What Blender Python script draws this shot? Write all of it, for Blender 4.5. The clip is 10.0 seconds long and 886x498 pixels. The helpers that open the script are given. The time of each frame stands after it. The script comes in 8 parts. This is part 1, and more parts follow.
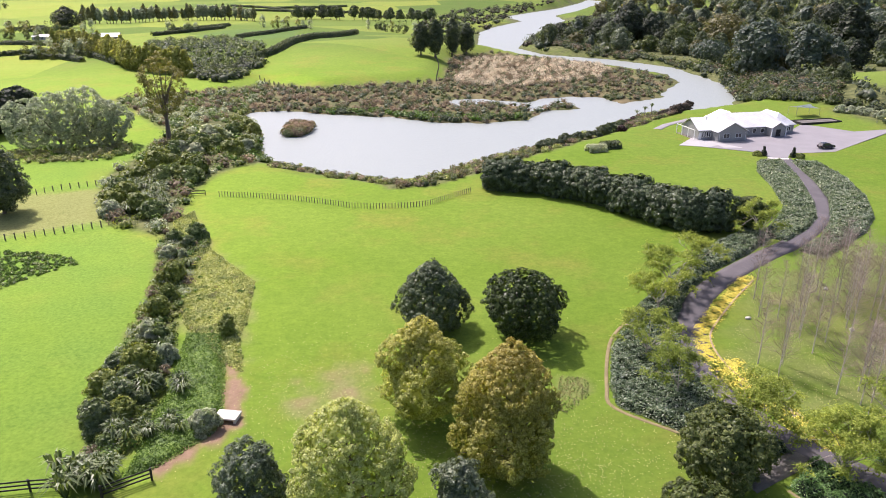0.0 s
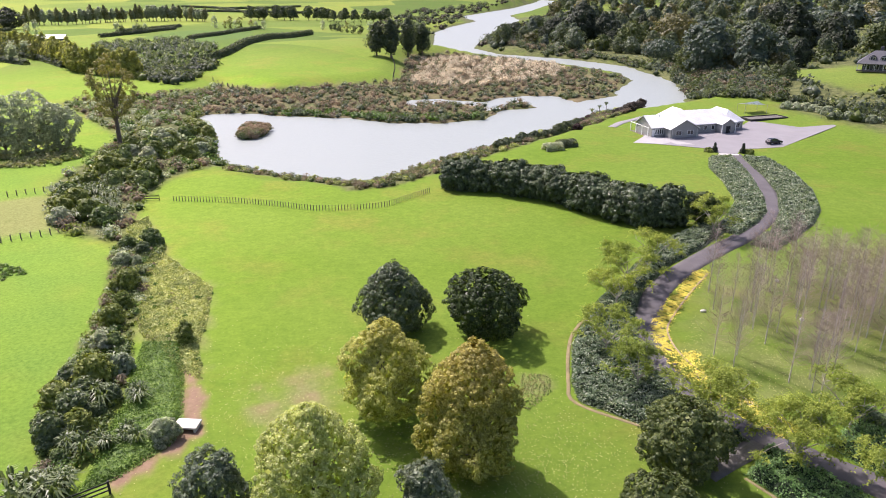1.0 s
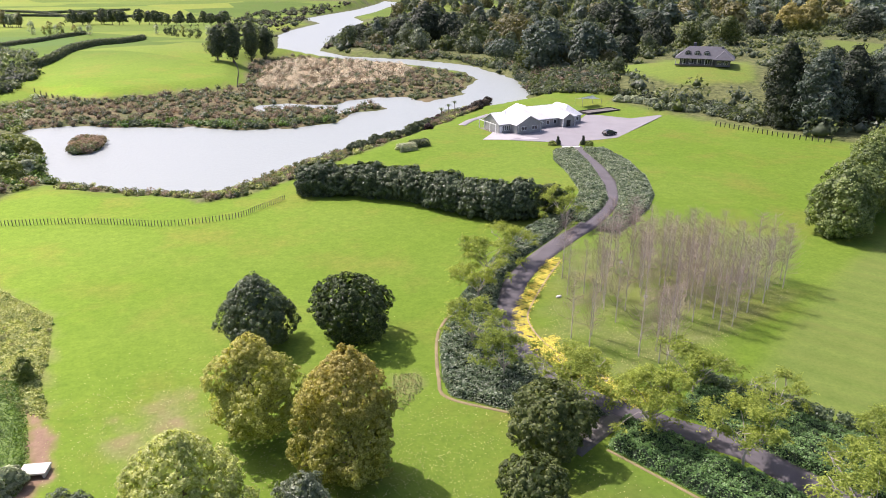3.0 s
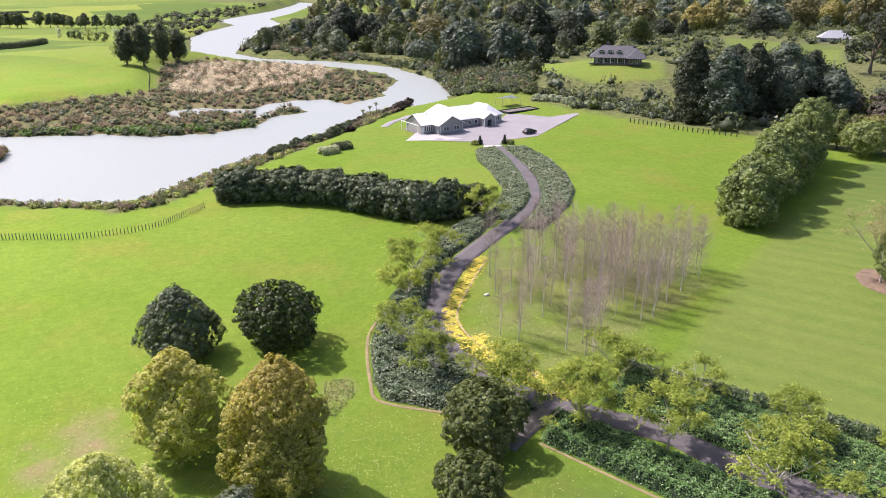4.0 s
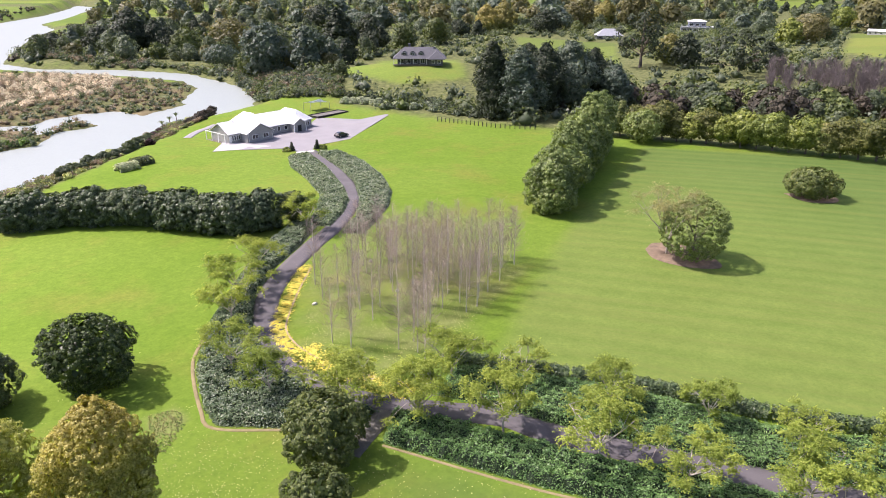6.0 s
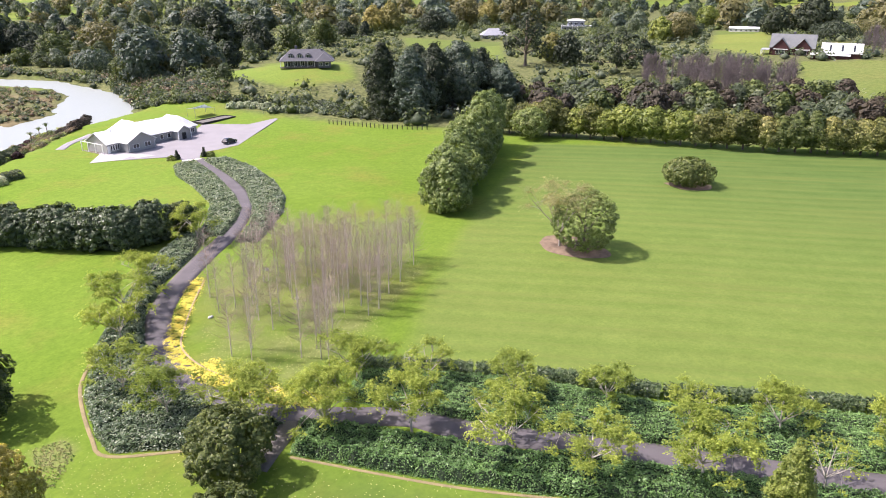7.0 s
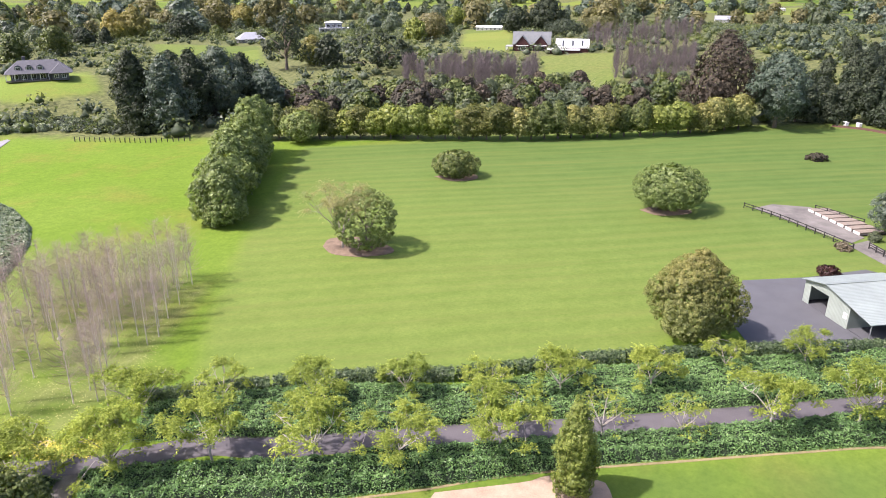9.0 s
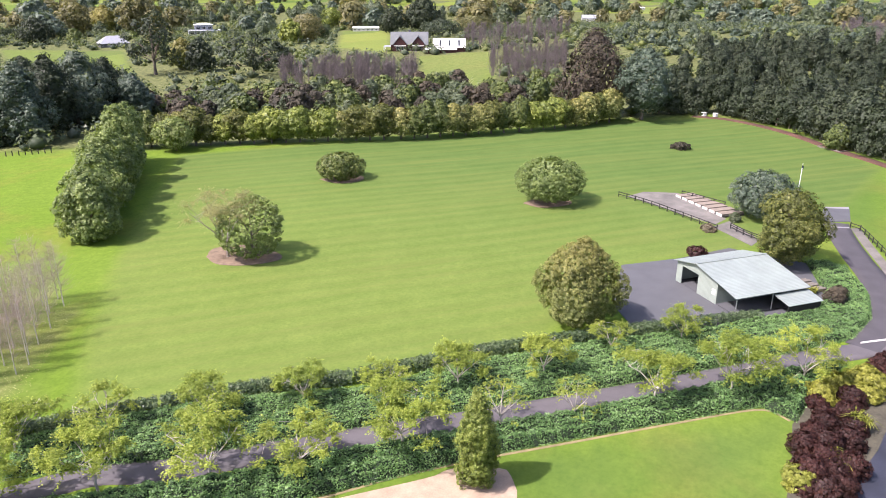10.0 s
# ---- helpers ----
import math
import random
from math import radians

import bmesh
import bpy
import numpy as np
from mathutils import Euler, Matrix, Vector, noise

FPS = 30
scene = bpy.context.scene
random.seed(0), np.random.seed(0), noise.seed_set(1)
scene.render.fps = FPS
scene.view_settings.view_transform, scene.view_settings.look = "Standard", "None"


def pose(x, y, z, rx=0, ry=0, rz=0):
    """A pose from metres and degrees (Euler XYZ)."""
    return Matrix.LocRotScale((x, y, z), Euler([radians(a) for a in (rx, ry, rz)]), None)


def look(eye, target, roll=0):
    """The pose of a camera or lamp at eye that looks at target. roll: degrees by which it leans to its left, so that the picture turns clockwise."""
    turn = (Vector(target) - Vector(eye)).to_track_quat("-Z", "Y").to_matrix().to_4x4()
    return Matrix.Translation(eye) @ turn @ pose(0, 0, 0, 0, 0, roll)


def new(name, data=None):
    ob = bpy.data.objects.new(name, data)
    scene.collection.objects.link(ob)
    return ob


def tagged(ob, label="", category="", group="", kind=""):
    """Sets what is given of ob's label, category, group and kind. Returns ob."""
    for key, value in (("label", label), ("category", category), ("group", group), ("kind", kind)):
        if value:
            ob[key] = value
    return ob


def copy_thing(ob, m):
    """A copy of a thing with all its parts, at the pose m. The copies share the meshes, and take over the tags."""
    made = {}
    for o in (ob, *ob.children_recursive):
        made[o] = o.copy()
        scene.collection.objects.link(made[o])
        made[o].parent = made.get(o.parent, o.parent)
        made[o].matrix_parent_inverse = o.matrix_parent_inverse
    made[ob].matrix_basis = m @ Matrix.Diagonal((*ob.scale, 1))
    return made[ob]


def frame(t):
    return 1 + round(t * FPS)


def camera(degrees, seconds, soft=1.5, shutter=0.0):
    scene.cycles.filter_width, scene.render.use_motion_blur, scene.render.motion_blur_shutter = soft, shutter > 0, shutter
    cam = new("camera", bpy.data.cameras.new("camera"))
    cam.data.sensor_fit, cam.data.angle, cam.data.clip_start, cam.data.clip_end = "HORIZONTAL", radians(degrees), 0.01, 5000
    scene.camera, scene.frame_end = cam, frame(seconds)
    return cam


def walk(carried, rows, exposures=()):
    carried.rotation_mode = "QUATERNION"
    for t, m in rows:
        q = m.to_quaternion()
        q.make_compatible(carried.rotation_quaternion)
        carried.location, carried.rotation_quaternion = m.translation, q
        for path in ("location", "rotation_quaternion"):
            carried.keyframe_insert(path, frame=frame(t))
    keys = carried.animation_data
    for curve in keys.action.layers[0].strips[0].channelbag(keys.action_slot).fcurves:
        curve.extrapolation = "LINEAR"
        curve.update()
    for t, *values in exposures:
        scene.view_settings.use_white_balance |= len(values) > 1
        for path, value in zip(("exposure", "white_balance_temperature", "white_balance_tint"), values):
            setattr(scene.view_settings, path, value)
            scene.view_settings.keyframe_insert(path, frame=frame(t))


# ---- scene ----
cam = camera(64.23, 10.0, soft=0.95)
PATH = [
    (0.0, (-0.000, -0.000, 42.000), (0.000, 93.329, 6.087), -0.124),
    (0.5, (-0.026, -0.028, 42.025), (2.388, 93.261, 6.091), -0.115),
    (1.0, (-0.030, -0.022, 42.076), (5.613, 93.134, 6.155), -0.112),
    (1.5, (-0.060, -0.036, 42.131), (9.747, 92.783, 6.235), -0.105),
    (2.0, (-0.043, -0.113, 42.217), (15.059, 92.004, 6.350), -0.107),
    (2.5, (-0.109, -0.166, 42.303), (19.890, 91.024, 6.463), -0.101),
    (4.0, (-0.075, -0.087, 42.450), (34.646, 86.631, 6.751), -0.036),
    (4.5, (-0.228, -0.016, 42.553), (39.308, 84.640, 6.911), 0.020),
    (5.0, (-0.262, -0.020, 42.667), (45.125, 81.677, 7.091), 0.062),
    (5.5, (-0.371, -0.001, 42.792), (50.607, 78.356, 7.275), 0.102),
    (7.0, (-0.419, -0.090, 43.074), (66.835, 64.914, 7.698), 0.073),
    (7.5, (-0.472, -0.108, 43.150), (71.574, 59.578, 7.838), 0.068),
    (8.0, (-0.493, -0.146, 43.198), (76.237, 53.429, 7.953), 0.055),
    (8.5, (-0.565, -0.102, 43.211), (80.223, 47.197, 8.051), 0.039),
    (9.0, (-0.546, -0.114, 43.198), (84.027, 40.081, 8.101), 0.006),
    (9.5, (-0.575, -0.060, 43.173), (86.993, 33.162, 8.128), -0.018),
    (10.0, (-0.689, -0.072, 43.129), (89.400, 25.578, 8.113), -0.037),
]
walk(cam, [(t, look(eye, to, roll)) for t, eye, to, roll in PATH], [(0.0, 0.5, 6200, 25), (4.0, 0.6, 6200, 25), (5.5, 0.68, 6200, 25), (7.0, 0.86, 6200, 25), (8.5, 0.95, 6150, 25), (10.0, 1.0, 6100, 25)])

# ---- sky and sun ----
SUN_AZIMUTH, SUN_HEIGHT = 323.0, 53.0  # degrees clockwise from +y, degrees above the horizon
world = bpy.data.worlds.new("sky")
scene.world = world
world.use_nodes = True
sky = world.node_tree.nodes.new("ShaderNodeTexSky")
sky.sky_type, sky.sun_disc = "NISHITA", False
sky.sun_elevation, sky.sun_rotation = radians(SUN_HEIGHT), radians(SUN_AZIMUTH)
sky.air_density, sky.dust_density = 1.0, 4.0
world.node_tree.links.new(sky.outputs[0], world.node_tree.nodes["Background"].inputs[0])
world.node_tree.nodes["Background"].inputs[1].default_value = 0.13
sun = new("sun", bpy.data.lights.new("sun", "SUN"))
sun.data.energy, sun.data.angle, sun.data.color = 4.4, radians(0.6), (1.0, 0.94, 0.84)
sa, se = radians(SUN_AZIMUTH), radians(SUN_HEIGHT)
sun.matrix_world = look((0, 0, 120), (-math.sin(sa) * math.cos(se), -math.cos(sa) * math.cos(se), 120 - math.sin(se)))

# ---- the lie of the land ----
HILLS = [
    # x, y, half width, half depth, turn, height
    (*(-51.3, 432.2), 75, 90, 0, 7.0),
    (*(184.2, 260.7), 55, 40, -30, 9.0),
    (*(536.6, -53.9), 260, 180, -75, 14.0),
]
POND = [
    (-70.6, 251.7), (-57.2, 220.8), (-47.7, 185.0), (-36.5, 175.3), (-23.7, 165.3), (-11.2, 161.7), (-5.3, 165.2), (6.8, 178.4),
    (21.4, 192.2), (38.2, 208.2), (57.7, 230.6), (69.1, 245.6), (84.9, 255.5), (90.0, 286.3), (68.0, 270.3),
    (55.6, 278.4), (52.9, 260.6), (35.8, 253.8), (28.9, 237.8), (14.2, 232.0), (-4.4, 234.2), (-18.2, 243.5), (-38.4, 248.0), (-57.9, 256.1),
]
RIVER = [
    (79.5, 251.0), (107.8, 264.8), (115.3, 280.4), (125.6, 324.6), (122.1, 384.6), (97.8, 423.8), (62.2, 453.6), (50.8, 495.1),
    (63.2, 559.0), (92.7, 683.9), (135.6, 819.5), (140.1, 930.5), (216.6, 1110.9), (335.7, 1316.2), (308.1, 1587.2), (252.7, 1380.5), (181.1, 1154.0),
    (77.2, 906.1), (86.6, 810.8), (46.6, 701.0), (32.9, 642.5),
    (25.3, 521.4), (33.3, 468.4), (62.5, 430.6), (93.4, 390.3), (110.9, 356.7), (108.4, 328.6), (90.3, 295.2),
]
MARSH = [
    (-93.5, 259.0), (-77.4, 313.5), (-52.9, 299.9), (0.4, 322.9), (5.5, 419.1), (29.7, 440.8), (63.5, 415.0), (107.5, 332.5),
    (79.1, 271.9), (34.7, 245.9), (12.2, 227.8), (-27.7, 241.3), (-68.3, 249.4),
]
# creeks inside the marsh
CREEK = [
    (-0.1, 271.2), (3.7, 280.5), (14.9, 281.7), (32.8, 272.1), (37.2, 281.4), (49.2, 286.9), (62.8, 286.7), (68.0, 270.3), (73.2, 265.2), (67.5, 251.1),
    (51.0, 243.7), (52.8, 258.2), (47.2, 274.5), (43.4, 270.7), (35.0, 256.1), (29.6, 252.7), (29.0, 257.3), (33.0, 264.5), (16.5, 271.0), (5.6, 267.3),
]
ISLE = (-45.4, 220.7)
def inside_distance(x, y, outline):
    """Distance to a closed outline, minus inside it."""
    px, py = np.array(outline, float).T
    qx, qy = np.roll(px, -1), np.roll(py, -1)
    best = np.full(np.shape(x), 1e9)
    odd = np.zeros(np.shape(x), bool)
    for a, b, c, d in zip(px, py, qx, qy):
        ex, ey = c - a, d - b
        u = np.clip(((x - a) * ex + (y - b) * ey) / (ex * ex + ey * ey + 1e-9), 0, 1)
        best = np.minimum(best, np.hypot(x - a - u * ex, y - b - u * ey))
        if d != b:
            odd ^= ((b > y) != (d > y)) & (x < a + (y - b) * ex / (d - b))
    return np.where(odd, -best, best)


def smooth(v, a, b):
    v = np.clip((v - a) / (b - a), 0, 1)
    return v * v * (3 - 2 * v)


def ripple(x, y, size, seed=0.0):
    """A cheap rolling unevenness, about -1 to 1."""
    u, v = x / size, y / size
    return (np.sin(u * 1.3 + v * 0.7 + seed) + np.sin(v * 1.7 - u * 0.6 + 2.1 * seed) + np.sin(u * 2.9 + v * 2.3 + seed) * 0.5) / 2.5


WATER = -3.0


def land(x, y):
    """Height of the ground, in metres."""
    x, y = np.asarray(x, float), np.asarray(y, float)
    d = np.hypot(x, y)
    z = 0.35 * ripple(x, y, 22.0) * smooth(d, 60, 140)
    for cx, cy, rx, ry, turn, h in HILLS:
        c, s = math.cos(math.radians(turn)), math.sin(math.radians(turn))
        u, v = ((x - cx) * c + (y - cy) * s) / rx, ((y - cy) * c - (x - cx) * s) / ry
        z = z + h * np.exp(-(u * u + v * v))
    z = z + np.maximum(d - 900, 0) * 0.014 + 3.0 * ripple(x, y, 170.0, 1.0) * smooth(d, 450, 900)
    w = np.full(np.shape(x), 1e9)
    for outline in (POND, RIVER, CREEK):
        w = np.minimum(w, inside_distance(x, y, outline))
    w = w + 1.2 * ripple(x, y, 3.1) + 0.6 * ripple(x, y, 1.1, 4.0)
    marsh = smooth(inside_distance(x, y, MARSH), 12, -6)
    bank = smooth(w, 0.5, 16)
    z = np.where(w > 0, (z * (1 - marsh) + (WATER + 0.9) * marsh - WATER) * bank * (1 - 0.0 * marsh) + WATER + np.minimum(w, 1.0) * 0.35, WATER + np.maximum(w, -3) * 0.4)
    isle = np.exp(-(((x - ISLE[0]) / 5.0) ** 2 + ((y - ISLE[1]) / 11.0) ** 2))
    return z + 2.0 * smooth(isle, 0.3, 0.6)


# ---- materials ----
def nodes_of(name):
    m = bpy.data.materials.new(name)
    m.use_nodes = True
    nt = m.node_tree
    return m, nt, nt.nodes["Principled BSDF"]


def add(nt, kind, **values):
    n = nt.nodes.new(kind)
    for k, v in values.items():
        if k in n.inputs:
            n.inputs[k].default_value = v
        else:
            setattr(n, k, v)
    return n


def noise_of(nt, scale, detail=4.0, rough=0.55, space="Object"):
    tc = add(nt, "ShaderNodeTexCoord")
    n = add(nt, "ShaderNodeTexNoise", Scale=scale, Detail=detail, Roughness=rough)
    nt.links.new(tc.outputs[space], n.inputs["Vector"])
    return n.outputs["Fac"]


def ramp(nt, fac, stops):
    r = nt.nodes.new("ShaderNodeValToRGB")
    while len(r.color_ramp.elements) < len(stops):
        r.color_ramp.elements.new(0.5)
    for e, (p, c) in zip(r.color_ramp.elements, stops):
        e.position, e.color = p, (*c, 1)
    nt.links.new(fac, r.inputs[0])
    return r.outputs[0]


def mix(nt, fac, a, b, how="MIX"):
    n = add(nt, "ShaderNodeMix", data_type="RGBA", blend_type=how)
    for sock, v in ((n.inputs[0], fac), (n.inputs[6], a), (n.inputs[7], b)):
        if isinstance(v, (int, float)):
            sock.default_value = v
        elif isinstance(v, tuple):
            sock.default_value = (*v, 1)
        else:
            nt.links.new(v, sock)
    return n.outputs[2]


def maths(nt, how, a, b=0.0, clamp=False):
    n = add(nt, "ShaderNodeMath", operation=how, use_clamp=clamp)
    for sock, v in zip(n.inputs, (a, b)):
        if isinstance(v, (int, float)):
            sock.default_value = v
        else:
            nt.links.new(v, sock)
    return n.outputs[0]


def bump(nt, bsdf, fac, strength, distance):
    b = add(nt, "ShaderNodeBump", Strength=strength, Distance=distance)
    nt.links.new(fac, b.inputs["Height"])
    nt.links.new(b.outputs[0], bsdf.inputs["Normal"])


def plain(name, colour, rough=0.7, metal=0.0, vary=0.25, scale=1.5, grain=25.0, relief=0.15):
    """A surface with blotches at one scale and grain at a finer one."""
    m, nt, b = nodes_of(name)
    lo = tuple(c * (1 - vary) for c in colour)
    hi = tuple(min(1, c * (1 + vary * 0.7)) for c in colour)
    big = ramp(nt, noise_of(nt, scale, 5), [(0.3, lo), (0.7, hi)])
    fine = noise_of(nt, grain, 3)
    col = mix(nt, 0.35, big, ramp(nt, fine, [(0.3, lo), (0.7, hi)]))
    nt.links.new(col, b.inputs["Base Color"])
    b.inputs["Roughness"].default_value, b.inputs["Metallic"].default_value = rough, metal
    if relief:
        bump(nt, b, fine, relief, 0.02)
    return m


def leafy(name, dark, mid, light, rough=0.5, through_light=0.3, patch=0.35, gloss=0.3, gain=1.5, crest=None, glow=(1.25, 1.3, 0.55)):
    """Foliage: every leaf has its own tone, whole clumps differ as well."""
    m, nt, b = nodes_of(name)
    dark, mid, light = (tuple(min(0.85, c * gain) for c in t) for t in (dark, mid, light))
    dark, light = tuple(0.65 * a + 0.35 * b for a, b in zip(dark, mid)), tuple(0.55 * a + 0.45 * b for a, b in zip(light, mid))
    through_light *= 0.75
    geo = add(nt, "ShaderNodeNewGeometry")
    per_leaf = ramp(nt, geo.outputs["Random Per Island"], [(0.0, dark), (0.5, mid), (1.0, light)])
    clump = ramp(nt, noise_of(nt, patch, 3), [(0.3, (0.66, 0.7, 0.66)), (0.7, (1.28, 1.22, 1.16))])
    col = mix(nt, 1.0, per_leaf, clump, "MULTIPLY")
    if crest:
        # autumn colour comes in from the top of the crown
        lo, hi, turned = crest
        tc = add(nt, "ShaderNodeTexCoord")
        xyz = add(nt, "ShaderNodeSeparateXYZ")
        nt.links.new(tc.outputs["Object"], xyz.inputs[0])
        high = maths(nt, "DIVIDE", maths(nt, "SUBTRACT", xyz.outputs[2], lo), hi - lo)
        spotty = maths(nt, "MULTIPLY", maths(nt, "SUBTRACT", geo.outputs["Random Per Island"], 0.5), 0.8)
        high = maths(nt, "ADD", high, spotty, True)
        col = mix(nt, maths(nt, "MULTIPLY", high, 0.34), col, turned)
    info = add(nt, "ShaderNodeObjectInfo")
    tone = ramp(nt, info.outputs["Random"], [(0.0, (0.8, 0.84, 0.8)), (1.0, (1.15, 1.1, 1.05))])
    col = mix(nt, 1.0, col, tone, "MULTIPLY")
    nt.links.new(col, b.inputs["Base Color"])
    b.inputs["Roughness"].default_value = rough
    b.inputs["Specular IOR Level"].default_value = gloss
    tr = add(nt, "ShaderNodeBsdfTranslucent")
    nt.links.new(mix(nt, 1.0, col, glow, "MULTIPLY"), tr.inputs["Color"])
    ms = add(nt, "ShaderNodeMixShader", Fac=through_light)
    nt.links.new(b.outputs[0], ms.inputs[1])
    nt.links.new(tr.outputs[0], ms.inputs[2])
    nt.links.new(ms.outputs[0], nt.nodes["Material Output"].inputs["Surface"])
    return m


def ground_material():
    m, nt, b = nodes_of("grass_land")

    def kind(name):
        return add(nt, "ShaderNodeAttribute", attribute_name=name).outputs["Fac"]

    fine = noise_of(nt, 2.2, 8, 0.75)
    tuft = noise_of(nt, 0.75, 6, 0.7)
    mid_n = noise_of(nt, 0.16, 5, 0.6)
    wide = noise_of(nt, 0.022, 3)
    grain = ramp(nt, fine, [(0.28, (0.76, 0.79, 0.72)), (0.5, (1, 1, 1)), (0.74, (1.2, 1.15, 1.2))])
    patch = ramp(nt, tuft, [(0.3, (0.82, 0.86, 0.8)), (0.7, (1.14, 1.1, 1.12))])
    lawn = mix(nt, mid_n, (0.076, 0.136, 0.013), (0.12, 0.184, 0.02))
    lawn = mix(nt, ramp(nt, wide, [(0.35, (0, 0, 0)), (0.7, (1, 1, 1))]), lawn, (0.118, 0.175, 0.026))
    worn = ramp(nt, noise_of(nt, 0.055, 6, 0.65), [(0.5, (0, 0, 0)), (0.74, (0.7, 0.7, 0.7))])
    lawn = mix(nt, worn, lawn, (0.16, 0.15, 0.035))
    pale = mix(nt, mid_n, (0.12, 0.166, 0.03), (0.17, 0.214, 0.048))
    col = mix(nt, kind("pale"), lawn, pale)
    cells = add(nt, "ShaderNodeTexVoronoi", Scale=0.0085)
    nt.links.new(add(nt, "ShaderNodeTexCoord").outputs["Object"], cells.inputs["Vector"])
    grazed = ramp(nt, cells.outputs["Color"], [(0.15, (0.52, 0.6, 0.65)), (0.5, (0.9, 0.88, 1.0)), (0.85, (1.15, 1.0, 1.1))])
    col = mix(nt, kind("paddock"), col, mix(nt, 1.0, col, grazed, "MULTIPLY"))
    col = mix(nt, 1.0, mix(nt, 1.0, col, grain, "MULTIPLY"), patch, "MULTIPLY")
    # deeper green grass, also carrying shade painted over the eastern lawns
    col = mix(nt, kind("deep_green_and_shade"), col, mix(nt, mid_n, (0.046, 0.087, 0.02), (0.074, 0.122, 0.034)))
    # mown stripes
    tc = add(nt, "ShaderNodeTexCoord")
    mp = add(nt, "ShaderNodeMapping")
    mp.inputs["Rotation"].default_value = (0, 0, radians(55))
    nt.links.new(tc.outputs["Object"], mp.inputs["Vector"])
    wave = add(nt, "ShaderNodeTexWave", bands_direction="Y", Scale=0.074, Distortion=2.2, Detail=3.0)
    wave.inputs["Detail Scale"].default_value = 0.5
    nt.links.new(mp.outputs[0], wave.inputs["Vector"])
    cut = mix(nt, wave.outputs["Fac"], (0.925, 0.95, 0.92), (1.065, 1.045, 1.065))
    col = mix(nt, kind("stripe"), col, mix(nt, 1.0, col, cut, "MULTIPLY"))
    along = add(nt, "ShaderNodeMapping")
    along.inputs["Scale"].default_value = (0.05, 0.9, 1)
    nt.links.new(mp.outputs[0], along.inputs["Vector"])
    streak = add(nt, "ShaderNodeTexNoise", Scale=0.5, Detail=5.0, Roughness=0.65)
    nt.links.new(along.outputs[0], streak.inputs["Vector"])
    dull = ramp(nt, streak.outputs["Fac"], [(0.45, (0, 0, 0)), (0.72, (0.55, 0.55, 0.55))])
    col = mix(nt, maths(nt, "MULTIPLY", kind("stripe"), dull), col, (0.135, 0.15, 0.042))
    rank = mix(nt, ramp(nt, fine, [(0.3, (0, 0, 0)), (0.7, (1, 1, 1))]), (0.045, 0.088, 0.014), (0.118, 0.195, 0.034))
    col = mix(nt, kind("rank"), col, rank)
    dry = mix(nt, ramp(nt, fine, [(0.3, (0, 0, 0)), (0.7, (1, 1, 1))]), (0.14, 0.135, 0.055), (0.28, 0.26, 0.13))
    col = mix(nt, kind("dry"), col, dry)
    wild = mix(nt, ramp(nt, noise_of(nt, 0.5, 6, 0.7), [(0.35, (0, 0, 0)), (0.65, (1, 1, 1))]), (0.05, 0.062, 0.022), (0.17, 0.18, 0.07))
    col = mix(nt, kind("wild"), col, wild)
    soil = mix(nt, noise_of(nt, 1.4, 6, 0.7), (0.12, 0.07, 0.04), (0.36, 0.25, 0.17))
    col = mix(nt, kind("earth"), col, soil)
    nt.links.new(col, b.inputs["Base Color"])
    b.inputs["Roughness"].default_value = 0.9
    b.inputs["Specular IOR Level"].default_value = 0.1
    bump(nt, b, fine, 0.3, 0.12)
    # blades have a green sheen, strongest against the sun
    shine = add(nt, "ShaderNodeBsdfGlossy", Roughness=0.6)
    nt.links.new(mix(nt, 1.0, col, (3.9, 3.85, 2.6), "MULTIPLY"), shine.inputs["Color"])
    bare = maths(nt, "MAXIMUM", maths(nt, "MAXIMUM", kind("dry"), kind("earth")), kind("wild"))
    ms = add(nt, "ShaderNodeMixShader")
    facing = maths(nt, "MINIMUM", add(nt, "ShaderNodeLayerWeight", Blend=0.5).outputs["Facing"], 0.74)
    gloss = maths(nt, "MULTIPLY", maths(nt, "MULTIPLY", facing, facing), 0.21)
    nt.links.new(maths(nt, "MULTIPLY", maths(nt, "SUBTRACT", 1.0, bare, True), gloss), ms.inputs[0])
    nt.links.new(b.outputs[0], ms.inputs[1])
    nt.links.new(shine.outputs[0], ms.inputs[2])
    nt.links.new(ms.outputs[0], nt.nodes["Material Output"].inputs["Surface"])
    return m


def water_material():
    m, nt, b = nodes_of("river_water")
    b.inputs["Base Color"].default_value = (0.28, 0.312, 0.29, 1)
    b.inputs["Roughness"].default_value = 0.4
    b.inputs["IOR"].default_value = 1.33
    b.inputs["Specular IOR Level"].default_value = 0.5
    bump(nt, b, noise_of(nt, 0.9, 4, 0.6), 0.25, 0.4)
    return m


def glass_material(name="window_glass", tint=(0.03, 0.035, 0.04)):
    m, nt, b = nodes_of(name)
    b.inputs["Base Color"].default_value = (*tint, 1)
    b.inputs["Roughness"].default_value = 0.06
    b.inputs["Specular IOR Level"].default_value = 0.8
    return m


